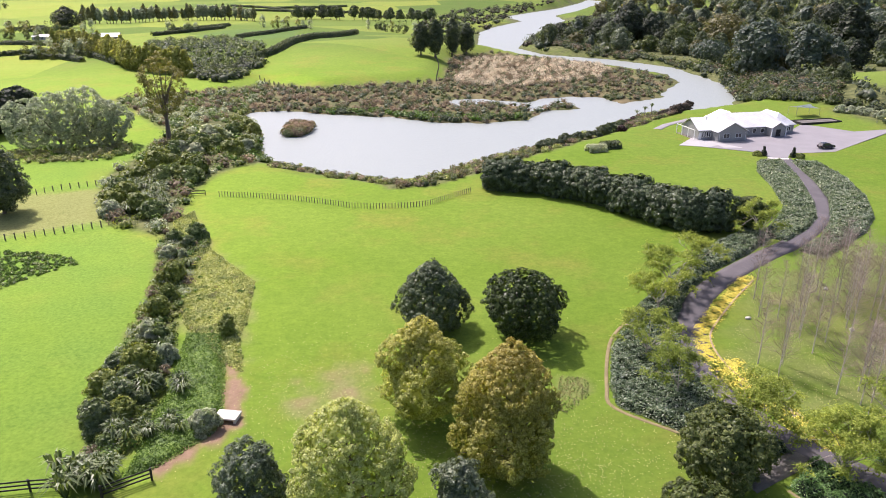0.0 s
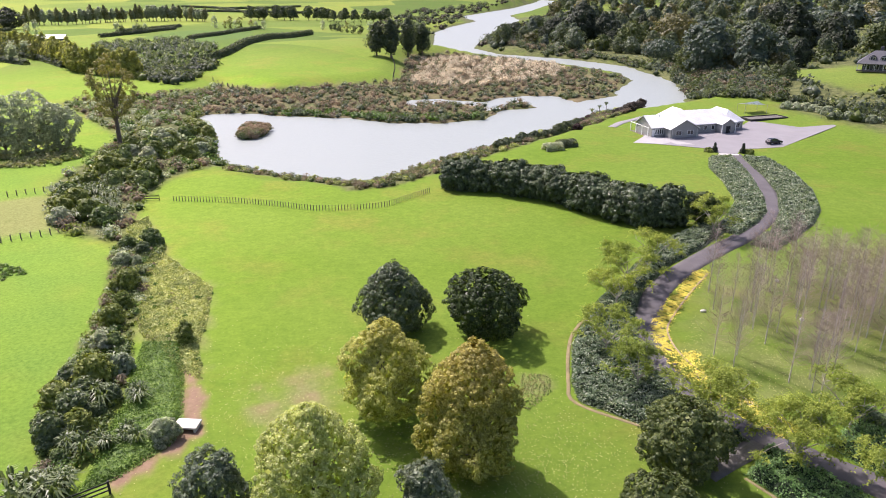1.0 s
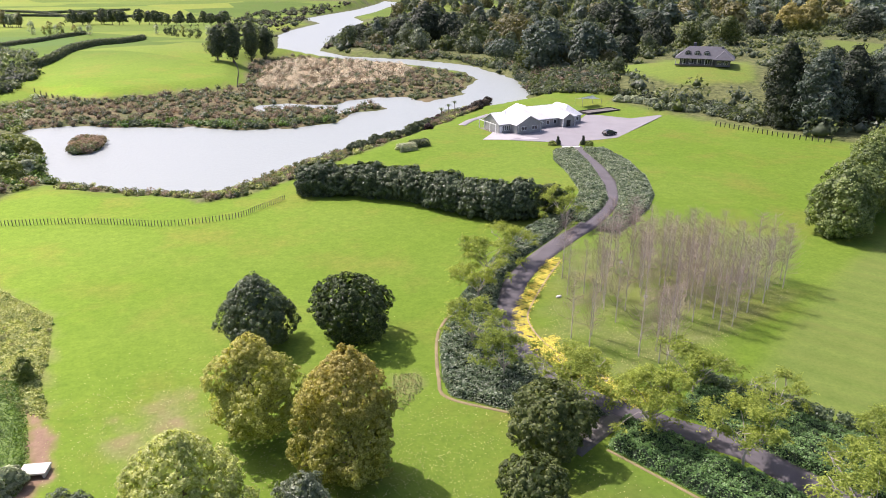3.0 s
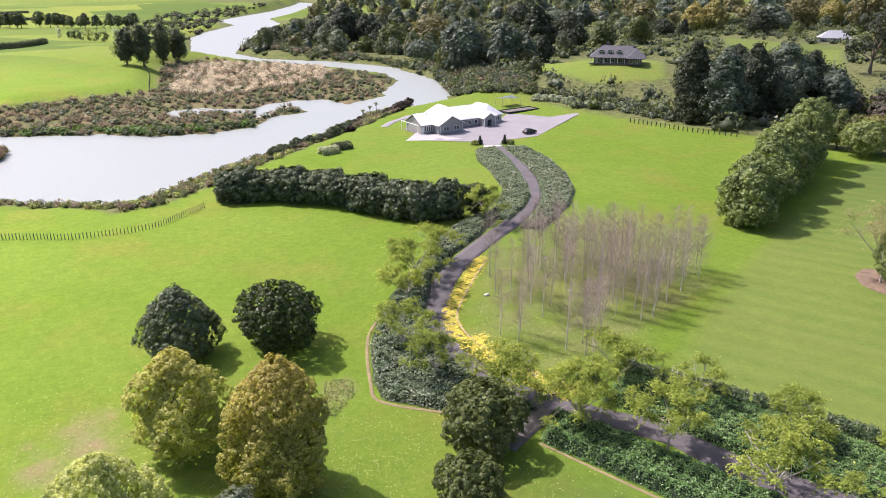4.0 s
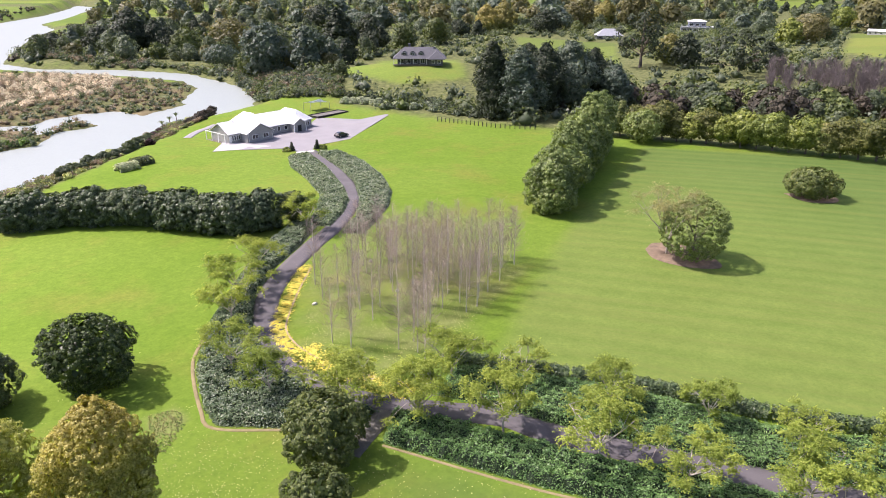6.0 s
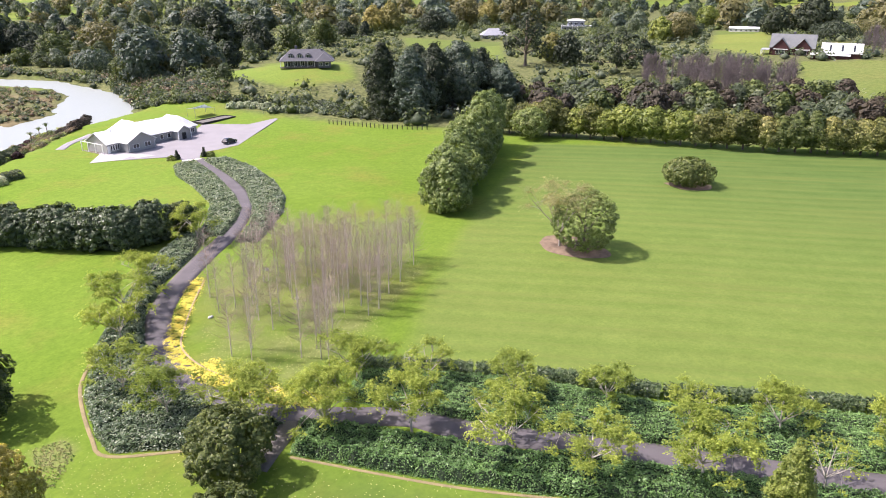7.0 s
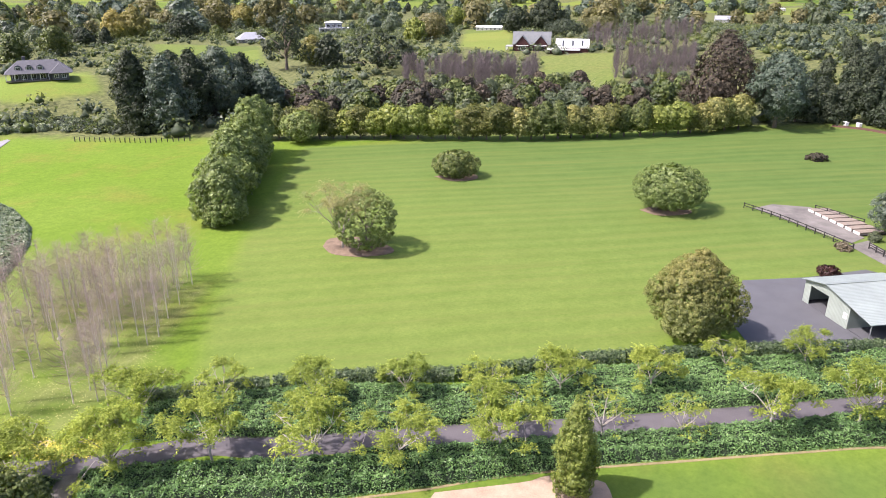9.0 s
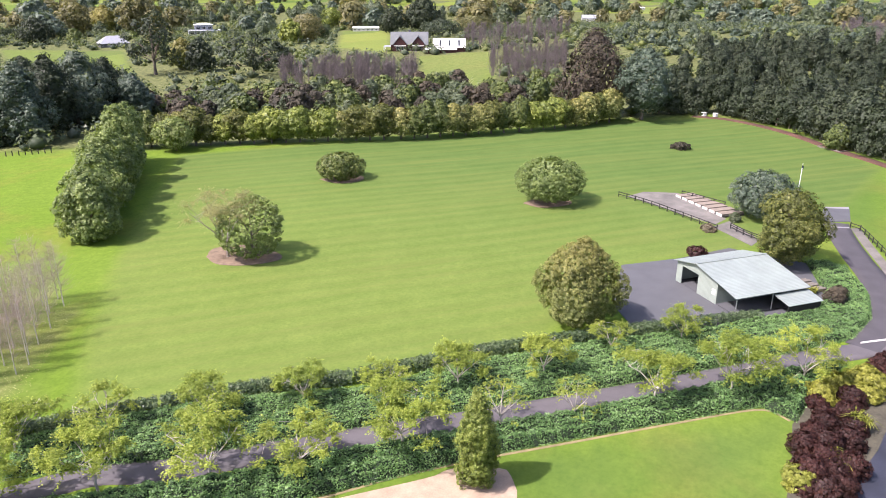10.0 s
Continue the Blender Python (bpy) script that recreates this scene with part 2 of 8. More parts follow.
def ribbed(name, colour, pitch, turn=0.0, rough=0.45, metal=0.0, depth=0.03):
    """Boards or corrugated sheet: ribs across one direction of the object."""
    m, nt, b = nodes_of(name)
    tc = add(nt, "ShaderNodeTexCoord")
    mp = add(nt, "ShaderNodeMapping")
    mp.inputs["Rotation"].default_value = (radians(90) if turn == "z" else 0, 0, 0 if turn == "z" else radians(turn))
    nt.links.new(tc.outputs["Object"], mp.inputs["Vector"])
    w = add(nt, "ShaderNodeTexWave", bands_direction="Y" if turn == "z" else "X", Scale=1 / (pitch * 3.18))
    nt.links.new(mp.outputs[0], w.inputs["Vector"])
    stain = ramp(nt, noise_of(nt, 0.35, 5, 0.65), [(0.3, tuple(c * 0.8 for c in colour)), (0.7, tuple(min(1, c * 1.06) for c in colour))])
    nt.links.new(mix(nt, 0.12, stain, mix(nt, 1.0, stain, w.outputs["Color"], "MULTIPLY")), b.inputs["Base Color"])
    b.inputs["Roughness"].default_value, b.inputs["Metallic"].default_value = rough, metal
    bump(nt, b, w.outputs["Fac"], 0.6, depth)
    return m


GRASS = ground_material()
RIVER_WATER = water_material()
GLASS = glass_material()
# darker copy of the drive asphalt: shade over the upper drive put into colour
SHADED_ASPHALT = plain("shaded_asphalt", (0.062, 0.057, 0.062), 0.85, vary=0.25, scale=0.35, grain=9.0)
ASPHALT = plain("asphalt", (0.1, 0.09, 0.094), 0.85, vary=0.25, scale=0.35, grain=9.0)
POOL_YARD = plain("dark_paving", (0.03, 0.032, 0.045), 0.6, vary=0.4, scale=0.4, grain=6.0)
YARD = plain("yard_asphalt", (0.083, 0.084, 0.09), 0.85, vary=0.2, scale=0.25, grain=9.0)
PAVING = plain("exposed_concrete", (0.235, 0.224, 0.23), 0.8, vary=0.14, scale=0.22, grain=6.0)
PALE_PAVING = plain("pale_paving", (0.37, 0.36, 0.355), 0.8, vary=0.12, scale=0.3, grain=7.0)
CONCRETE = plain("pale_concrete", (0.62, 0.58, 0.53), 0.8, vary=0.14, scale=0.4, grain=8.0)
GRAVEL = plain("gravel", (0.15, 0.138, 0.122), 0.95, vary=0.5, scale=0.4, grain=7.0, relief=0.6)
NEEDLES = plain("fallen_needles", (0.09, 0.042, 0.028), 0.95, vary=0.5, scale=0.25, grain=3.0, relief=0.4)
MULCH = plain("bark_mulch", (0.19, 0.135, 0.09), 0.95, vary=0.45, scale=1.2, grain=8.0, relief=0.7)
CLAY = plain("bare_clay", (0.36, 0.27, 0.19), 0.95, vary=0.3, scale=0.7, grain=6.0, relief=0.4)
SOIL = plain("bed_soil", (0.23, 0.185, 0.09), 0.95, vary=0.35, scale=0.9, grain=7.0, relief=0.4)
# near-black green bed body: shade between the leaves painted as its colour
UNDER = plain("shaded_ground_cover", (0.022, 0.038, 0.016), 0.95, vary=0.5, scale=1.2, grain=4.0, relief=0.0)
HEART = plain("dark_humus", (0.075, 0.068, 0.045), 0.95, vary=0.5, scale=1.2, grain=4.0, relief=0.0)
BARK = plain("grey_bark", (0.16, 0.13, 0.10), 0.9, vary=0.4, scale=2.0, grain=18.0, relief=0.5)
PALE_BARK = plain("pale_bark", (0.46, 0.41, 0.36), 0.85, vary=0.3, scale=2.0, grain=14.0, relief=0.3)
BIRCH_BARK = plain("birch_bark", (0.62, 0.56, 0.50), 0.8, vary=0.35, scale=3.0, grain=16.0, relief=0.3)
TWIGS = plain("reddish_twigs", (0.37, 0.29, 0.245), 0.9, vary=0.3, scale=0.6, grain=9.0, relief=0.0)
GREY_TWIGS = plain("grey_twigs", (0.17, 0.14, 0.135), 0.95, vary=0.35, scale=0.2, grain=4.0, relief=0.0)
BLACK_TIMBER = plain("black_stained_timber", (0.022, 0.02, 0.018), 0.75, vary=0.4, scale=3.0)
GREY_TIMBER = plain("weathered_timber", (0.16, 0.14, 0.115), 0.9, vary=0.35, scale=3.0)
TAN_TIMBER = plain("tan_timber", (0.22, 0.18, 0.14), 0.8, vary=0.25, scale=2.0)
WHITE_PAINT = plain("white_paint", (0.80, 0.80, 0.79), 0.5, vary=0.06, scale=1.0, relief=0.0)
WHITE_ROOF = ribbed("white_roof_sheet", (0.86, 0.86, 0.85), 0.4, 0, 0.4)
WALL_BOARDS = ribbed("grey_weatherboard", (0.36, 0.36, 0.345), 0.18, "z", 0.6)
SHED_WALL = ribbed("pale_green_sheet", (0.3, 0.345, 0.295), 0.25, 0, 0.5)
SHED_ROOF = ribbed("pale_shed_roof", (0.27, 0.31, 0.28), 0.3, 0, 0.45)
DARK_ROOF = plain("dark_slate_roof", (0.085, 0.085, 0.095), 0.65, vary=0.25, scale=1.0, grain=6.0)
GREY_ROOF = plain("grey_roof", (0.30, 0.31, 0.33), 0.5, vary=0.15, scale=0.6)
DARK_WALL = plain("dark_cladding", (0.10, 0.10, 0.11), 0.7, vary=0.25, scale=0.8)
SLATE = plain("weathered_grey_roof", (0.14, 0.15, 0.15), 0.7, vary=0.2, scale=0.6)
BLUE_WALL = plain("blue_grey_boards", (0.2, 0.22, 0.26), 0.7, vary=0.15, scale=0.6)
RED_WALL = plain("dark_red_cladding", (0.06, 0.018, 0.016), 0.75, vary=0.25, scale=0.8)
PALE_WALL = plain("pale_cladding", (0.50, 0.49, 0.46), 0.7, vary=0.12, scale=0.6)
CAR_PAINT = plain("dark_car_paint", (0.012, 0.014, 0.02), 0.22, vary=0.1, relief=0.0)
RUBBER = plain("rubber", (0.015, 0.015, 0.015), 0.8, vary=0.2, relief=0.0)
STEEL = plain("galvanised_steel", (0.55, 0.56, 0.57), 0.4, 0.8, vary=0.15, scale=2.0, relief=0.0)
SAIL = plain("grey_shade_cloth", (0.24, 0.3, 0.31), 0.8, vary=0.08, relief=0.0)
BLUE_CLOTH = plain("navy_flag_cloth", (0.01, 0.015, 0.05), 0.8, vary=0.2, relief=0.0)
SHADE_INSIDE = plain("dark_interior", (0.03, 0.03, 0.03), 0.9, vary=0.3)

L_DARK = leafy("dark_glossy_leaves", (0.010, 0.019, 0.005), (0.027, 0.045, 0.010), (0.12, 0.155, 0.05), 0.42, 0.25, gloss=0.24)
L_BLUEGREEN = leafy("blue_green_leaves", (0.022, 0.035, 0.018), (0.056, 0.08, 0.039), (0.15, 0.185, 0.11), 0.42, 0.3, gloss=0.35)
L_PLANE = leafy("yellow_green_plane_leaves", (0.11, 0.13, 0.028), (0.29, 0.305, 0.08), (0.62, 0.6, 0.27), 0.5, 0.55, crest=(7.0, 12.5, (0.6, 0.44, 0.13)))
L_ORANGE = leafy("rusty_autumn_leaves", (0.1, 0.108, 0.024), (0.265, 0.255, 0.062), (0.66, 0.59, 0.26), 0.5, 0.55, crest=(4.0, 12.5, (0.66, 0.43, 0.12)))
L_LIME = leafy("pale_lime_leaves", (0.1, 0.12, 0.033), (0.26, 0.29, 0.1), (0.56, 0.58, 0.3), 0.5, 0.55, gain=1.75)
L_GREY = leafy("grey_green_leaves", (0.07, 0.08, 0.06), (0.155, 0.172, 0.125), (0.31, 0.33, 0.26), 0.5, 0.8, gain=2.8, glow=(1.08, 1.14, 0.95))
L_AVENUE = leafy("yellowing_feathery_leaves", (0.075, 0.108, 0.018), (0.182, 0.23, 0.045), (0.39, 0.42, 0.12), 0.55, 0.55, gloss=0.15)
L_IVY = leafy("glossy_ivy_leaves", (0.035, 0.075, 0.022), (0.1, 0.185, 0.06), (0.3, 0.42, 0.19), 0.4, 0.3, gloss=0.36)
L_BED = leafy("pale_ground_cover_leaves", (0.028, 0.052, 0.025), (0.115, 0.165, 0.095), (0.62, 0.66, 0.54), 0.42, 0.3, gloss=0.4)
L_HEDGE = leafy("clipped_hedge_leaves", (0.016, 0.03, 0.012), (0.045, 0.075, 0.03), (0.2, 0.245, 0.15), 0.4, 0.2, gloss=0.4)
L_ROW = leafy("fresh_green_leaves", (0.04, 0.06, 0.018), (0.105, 0.145, 0.042), (0.27, 0.31, 0.13), 0.48, 0.35)
L_CYPRESS = leafy("yellow_green_cypress", (0.05, 0.075, 0.014), (0.13, 0.16, 0.03), (0.27, 0.29, 0.08), 0.5, 0.3)
L_BRONZE = leafy("bronze_green_leaves", (0.06, 0.072, 0.022), (0.14, 0.155, 0.05), (0.36, 0.36, 0.15), 0.5, 0.4, crest=(5.0, 12.5, (0.42, 0.29, 0.08)))
L_POPLAR = leafy("yellow_brown_poplar_leaves", (0.115, 0.125, 0.04), (0.25, 0.255, 0.085), (0.44, 0.43, 0.18), 0.6, 0.7, gain=1.6)
L_STRAW = leafy("straw_grass", (0.16, 0.16, 0.07), (0.29, 0.285, 0.145), (0.42, 0.41, 0.24), 0.8, 0.35, gain=1.3)
L_BOUNDARY = leafy("dull_olive_leaves", (0.03, 0.038, 0.011), (0.074, 0.086, 0.022), (0.17, 0.175, 0.05), 0.5, 0.35)
L_WILLOWY = leafy("sparse_pale_leaves", (0.09, 0.095, 0.045), (0.2, 0.2, 0.1), (0.38, 0.37, 0.22), 0.6, 0.5, gain=1.3)
L_THIN = leafy("sparse_brownish_leaves", (0.05, 0.052, 0.022), (0.12, 0.118, 0.052), (0.24, 0.225, 0.105), 0.5, 0.4, gain=1.25)
L_OLIVEY = leafy("olive_yellow_leaves", (0.028, 0.042, 0.012), (0.07, 0.096, 0.026), (0.18, 0.2, 0.065), 0.5, 0.3, gain=1.35)
L_WOOD = leafy("woodland_leaves", (0.025, 0.033, 0.022), (0.055, 0.071, 0.044), (0.125, 0.145, 0.094), 0.6, 0.6, patch=0.12, gain=2.1)
L_PINE = leafy("pine_needles", (0.014, 0.02, 0.013), (0.033, 0.046, 0.026), (0.072, 0.09, 0.05), 0.6, 0.3, gain=1.3)
L_GUM = leafy("blue_gum_leaves", (0.022, 0.034, 0.026), (0.052, 0.073, 0.055), (0.12, 0.145, 0.11), 0.5, 0.3, gain=1.7)
L_RUST = leafy("rusty_conifer_leaves", (0.017, 0.0135, 0.0105), (0.043, 0.034, 0.025), (0.09, 0.073, 0.052), 0.7, 0.15)
L_GROVE = leafy("grove_leaves", (0.022, 0.033, 0.02), (0.05, 0.068, 0.042), (0.105, 0.125, 0.085), 0.5, 0.25)
L_BROWN = leafy("brown_conifer_leaves", (0.022, 0.019, 0.014), (0.052, 0.044, 0.031), (0.1, 0.085, 0.06), 0.7, 0.15, gain=1.15)
L_MAROON = leafy("maroon_leaves", (0.012, 0.0045, 0.004), (0.03, 0.0105, 0.009), (0.075, 0.03, 0.023), 0.6, 0.2, gain=1.15, glow=(1.3, 0.8, 0.6))
L_GOLD = leafy("golden_leaves", (0.08, 0.088, 0.012), (0.18, 0.19, 0.032), (0.36, 0.37, 0.09), 0.5, 0.4, gain=1.3)
L_FLAX = leafy("flax_blades", (0.035, 0.056, 0.024), (0.092, 0.125, 0.05), (0.26, 0.295, 0.155), 0.42, 0.45, gloss=0.45)
L_REED = leafy("brown_reed", (0.085, 0.068, 0.05), (0.19, 0.155, 0.115), (0.35, 0.3, 0.24), 0.8, 0.65, patch=0.08, gain=1.5, glow=(1.12, 1.05, 0.88))
L_PLUME = leafy("pale_plumes", (0.38, 0.32, 0.24), (0.5, 0.44, 0.35), (0.64, 0.58, 0.48), 0.9, 0.5, gain=1.5, glow=(1.05, 1.03, 0.95))
L_LITTER = leafy("fallen_yellow_leaves", (0.34, 0.27, 0.03), (0.52, 0.45, 0.07), (0.56, 0.53, 0.16), 0.6, 0.2, patch=0.6)
L_TUSSOCK = leafy("long_grass_tussocks", (0.1, 0.135, 0.035), (0.215, 0.25, 0.085), (0.42, 0.42, 0.21), 0.7, 0.35, gain=1.6)
L_SILVER = leafy("silver_green_olive_leaves", (0.03, 0.043, 0.028), (0.08, 0.104, 0.07), (0.24, 0.28, 0.2), 0.45, 0.4, gloss=0.35)
L_WEED = leafy("rank_weed_leaves", (0.04, 0.08, 0.012), (0.095, 0.17, 0.028), (0.19, 0.29, 0.06), 0.6, 0.3, gain=1.35)

# ---- mesh helpers ----
def mesh_of(name, chunks, materials):
    """One mesh from (points, faces, material index) chunks; the faces of a chunk all have the same number of corners."""
    me = bpy.data.meshes.new(name)
    pts, loops, starts, totals, mats, base, at = [], [], [], [], [], 0, 0
    for v, f, mi in chunks:
        v, f = np.asarray(v, np.float32).reshape(-1, 3), np.asarray(f, np.int32)
        if not len(f):
            continue
        pts.append(v)
        loops.append((f + base).ravel())
        k = f.shape[1]
        starts.append(at + np.arange(len(f)) * k)
        totals.append(np.full(len(f), k))
        mats.append(np.full(len(f), mi))
        base += len(v)
        at += f.size
    pts, loops = np.concatenate(pts), np.concatenate(loops)
    starts, totals, mats = np.concatenate(starts), np.concatenate(totals), np.concatenate(mats)
    me.vertices.add(len(pts))
    me.vertices.foreach_set("co", pts.ravel())
    me.loops.add(len(loops))
    me.loops.foreach_set("vertex_index", loops.astype(np.int32))
    me.polygons.add(len(starts))
    me.polygons.foreach_set("loop_start", starts.astype(np.int32))
    me.polygons.foreach_set("loop_total", totals.astype(np.int32))
    me.polygons.foreach_set("material_index", mats.astype(np.int32))
    for m in materials:
        me.materials.append(m)
    me.update(calc_edges=True)
    me.validate()
    return me


def part(name, bm, material, parent, label=""):
    """Link a bmesh, or a finished mesh, as one mesh object under a thing."""
    if isinstance(bm, bmesh.types.BMesh):
        me = bpy.data.meshes.new(name)
        bm.to_mesh(me)
        bm.free()
        me.materials.append(material)
    else:
        me = bm
    ob = new(name, me)
    ob.parent = parent
    return tagged(ob, label)


def thing(name, m, label, category, group="", kind=""):
    ob = new(name)
    ob.matrix_basis = m
    return tagged(ob, label, category, group, kind)


def zof(x, y):
    return float(land(x, y))


def on_land(p, turn=0.0, size=1.0, lift=0.0, tall=1.0):
    return pose(p[0], p[1], zof(*p) + lift, 0, 0, turn) @ Matrix.Diagonal((size, size, size * tall, 1))


def box(bm, x0, y0, z0, x1, y1, z1, bevel=0.0):
    got = bmesh.ops.create_cube(bm, size=1.0, matrix=Matrix.Translation(((x0 + x1) / 2, (y0 + y1) / 2, (z0 + z1) / 2)) @ Matrix.Diagonal((x1 - x0, y1 - y0, z1 - z0, 1)))
    if bevel:
        edges = list({e for v in got["verts"] for e in v.link_edges})
        bmesh.ops.bevel(bm, geom=edges, offset=bevel, segments=1, affect="EDGES")
    return bm


def bar(bm, a, b, r, r2=None, sides=6):
    a, b = Vector(a), Vector(b)
    m = Matrix.Translation((a + b) / 2) @ (b - a).to_track_quat("Z", "Y").to_matrix().to_4x4()
    bmesh.ops.create_cone(bm, cap_ends=True, segments=sides, radius1=r, radius2=r if r2 is None else r2, depth=(b - a).length, matrix=m)
    return bm


def beam(bm, a, b, w, h):
    a, b = Vector(a), Vector(b)
    d = (b - a).normalized()
    side = d.cross(Vector((0, 0, 1))).normalized() if abs(d.z) < 0.99 else Vector((1, 0, 0))
    up = side.cross(d)
    m = Matrix((side, d, up)).transposed().to_4x4()
    bmesh.ops.create_cube(bm, size=1.0, matrix=Matrix.Translation((a + b) / 2) @ m @ Matrix.Diagonal((w, (b - a).length, h, 1)))
    return bm


def curve_through(points, step=1.0):
    """Even points on a smooth line through the given ones."""
    p = np.array(points, float)
    p = np.vstack([2 * p[0] - p[1], p, 2 * p[-1] - p[-2]])
    out = []
    for i in range(1, len(p) - 2):
        u = np.linspace(0, 1, 24, endpoint=False)[:, None]
        a, b, c, d = p[i - 1:i + 3]
        out.append(0.5 * (2 * b + (c - a) * u + (2 * a - 5 * b + 4 * c - d) * u ** 2 + (3 * b - a - 3 * c + d) * u ** 3))
    out = np.vstack(out + [p[-2:-1]])
    s = np.concatenate([[0], np.cumsum(np.hypot(*np.diff(out, axis=0).T))])
    n = max(2, int(s[-1] / step) + 1)
    t = np.linspace(0, s[-1], n)
    return np.column_stack([np.interp(t, s, out[:, 0]), np.interp(t, s, out[:, 1])])


def scatter(rng, outline, n, keep=None):
    """n random places inside an outline."""
    o = np.array(outline)
    lo, hi = o.min(0), o.max(0)
    out = np.zeros((0, 2))
    while len(out) < n:
        p = lo + rng.random((n * 3, 2)) * (hi - lo)
        p = p[inside_distance(p[:, 0], p[:, 1], outline) < 0]
        if keep is not None and len(p):
            p = p[keep(p[:, 0], p[:, 1])]
        out = np.vstack([out, p])
    return out[:n]


def unit(v):
    return v / np.maximum(np.linalg.norm(v, axis=-1, keepdims=True), 1e-6)


def leaf_quads(rng, pos, normal, size, slim=0.55, vary=0.35, three=False):
    """Small diamond leaves at pos, facing about normal; three: plain triangles, for far crowns."""
    n = len(pos)
    normal = unit(normal)
    t = unit(np.cross(normal, rng.normal(size=(n, 3))))
    b = np.cross(normal, t)
    s = (size * (1 + vary * rng.uniform(-1, 1, n)))[:, None]
    if three:
        v = np.stack([pos - t * s, pos + t * s * 0.5 + b * s * 0.85, pos + t * s * 0.5 - b * s * 0.85], 1).reshape(-1, 3)
        return v, np.arange(n * 3).reshape(-1, 3)
    bend = normal * s * 0.18
    v = np.stack([pos - t * s, pos + b * s * slim + bend, pos + t * s, pos - b * s * slim + bend], 1).reshape(-1, 3)
    return v, np.arange(n * 4).reshape(-1, 4)


_ico = bmesh.new()
bmesh.ops.create_icosphere(_ico, subdivisions=1, radius=1.0)
ICO_V = np.array([v.co[:] for v in _ico.verts])
ICO_F = np.array([[v.index for v in f.verts] for f in _ico.faces])
_ico.free()
LOW_V = np.array([(0, 0, 1), (1, 0, 0), (0, 1, 0), (-1, 0, 0), (0, -1, 0), (0, 0, -1)], float)
LOW_F = np.array([(0, 1, 2), (0, 2, 3), (0, 3, 4), (0, 4, 1), (5, 2, 1), (5, 3, 2), (5, 4, 3), (5, 1, 4)])


def lobes_foliage(rng, centres, radii, leaves, size, core=0.74, up=0.25, slim=0.55, mi=0, low=-0.75, coarse=False):
    """Leaf chunks over a heap of lobes, each with a rough dark heart."""
    centres, radii = np.asarray(centres, float), np.asarray(radii, float)
    if radii.ndim == 1:
        radii = np.repeat(radii[:, None], 3, 1)
    chunks = []
    k = len(centres)
    if core:
        cv, cf = (LOW_V, LOW_F) if coarse else (ICO_V, ICO_F)
        rough = 1 + 0.22 * rng.uniform(-1, 1, (k, len(cv), 1))
        v = centres[:, None] + cv[None] * radii[:, None] * core * rough
        f = (cf[None] + (np.arange(k) * len(cv))[:, None, None]).reshape(-1, 3)
        chunks.append((v.reshape(-1, 3), f, mi))
    area = radii[:, 0] * radii[:, 2]
    i = rng.choice(k, leaves, p=area / area.sum())
    d = unit(rng.normal(size=(leaves, 3)))
    d[:, 2] = np.where(d[:, 2] < low, -d[:, 2], d[:, 2])
    pos = centres[i] + d * radii[i] * rng.uniform(0.78, 1.1, (leaves, 1))
    nrm = d * 0.7 + rng.normal(size=(leaves, 3)) * 0.45 + np.array([0, 0, up])
    v, f = leaf_quads(rng, pos, nrm, np.full(leaves, size), slim, three=coarse)
    chunks.append((v, f, mi))
    return chunks


def limb(points, radii, sides=5):
    """A tapered tube through points, as a chunk."""
    p, r = np.asarray(points, float), np.asarray(radii, float)
    d = unit(np.gradient(p, axis=0))
    ref = np.where(np.abs(d[:, 2:3]) > 0.9, np.array([[1.0, 0, 0]]), np.array([[0, 0, 1.0]]))
    a = unit(np.cross(d, ref))
    b = np.cross(d, a)
    th = np.arange(sides) * 2 * math.pi / sides
    v = p[:, None] + r[:, None, None] * (np.cos(th)[None, :, None] * a[:, None] + np.sin(th)[None, :, None] * b[:, None])
    f = [[i * sides + j, i * sides + (j + 1) % sides, (i + 1) * sides + (j + 1) % sides, (i + 1) * sides + j] for i in range(len(p) - 1) for j in range(sides)]
    return v.reshape(-1, 3), np.array(f), 0


PROFILES = {
    "round": lambda s: np.sqrt(np.clip(1 - (2 * s - 1) ** 2, 0.05, 1)),
    "egg": lambda s: np.clip(np.sin(np.pi * np.clip(s, 0, 1) ** 0.72) ** 0.75, 0.12, 1),
    "dome": lambda s: np.sqrt(np.clip(1 - s ** 2.2, 0.04, 1)),
    "cone": lambda s: np.clip(1.02 - s, 0.06, 1) ** 0.85,
    "ogive": lambda s: np.clip((1 - np.clip(s, 0, 1) ** 1.9) ** 0.8 * np.clip(0.62 + s * 1.7, 0, 1), 0.1, 1),
    "column": lambda s: np.clip(np.sin(np.pi * np.clip(s * 0.9 + 0.08, 0, 1)) ** 0.4, 0.2, 1),
}


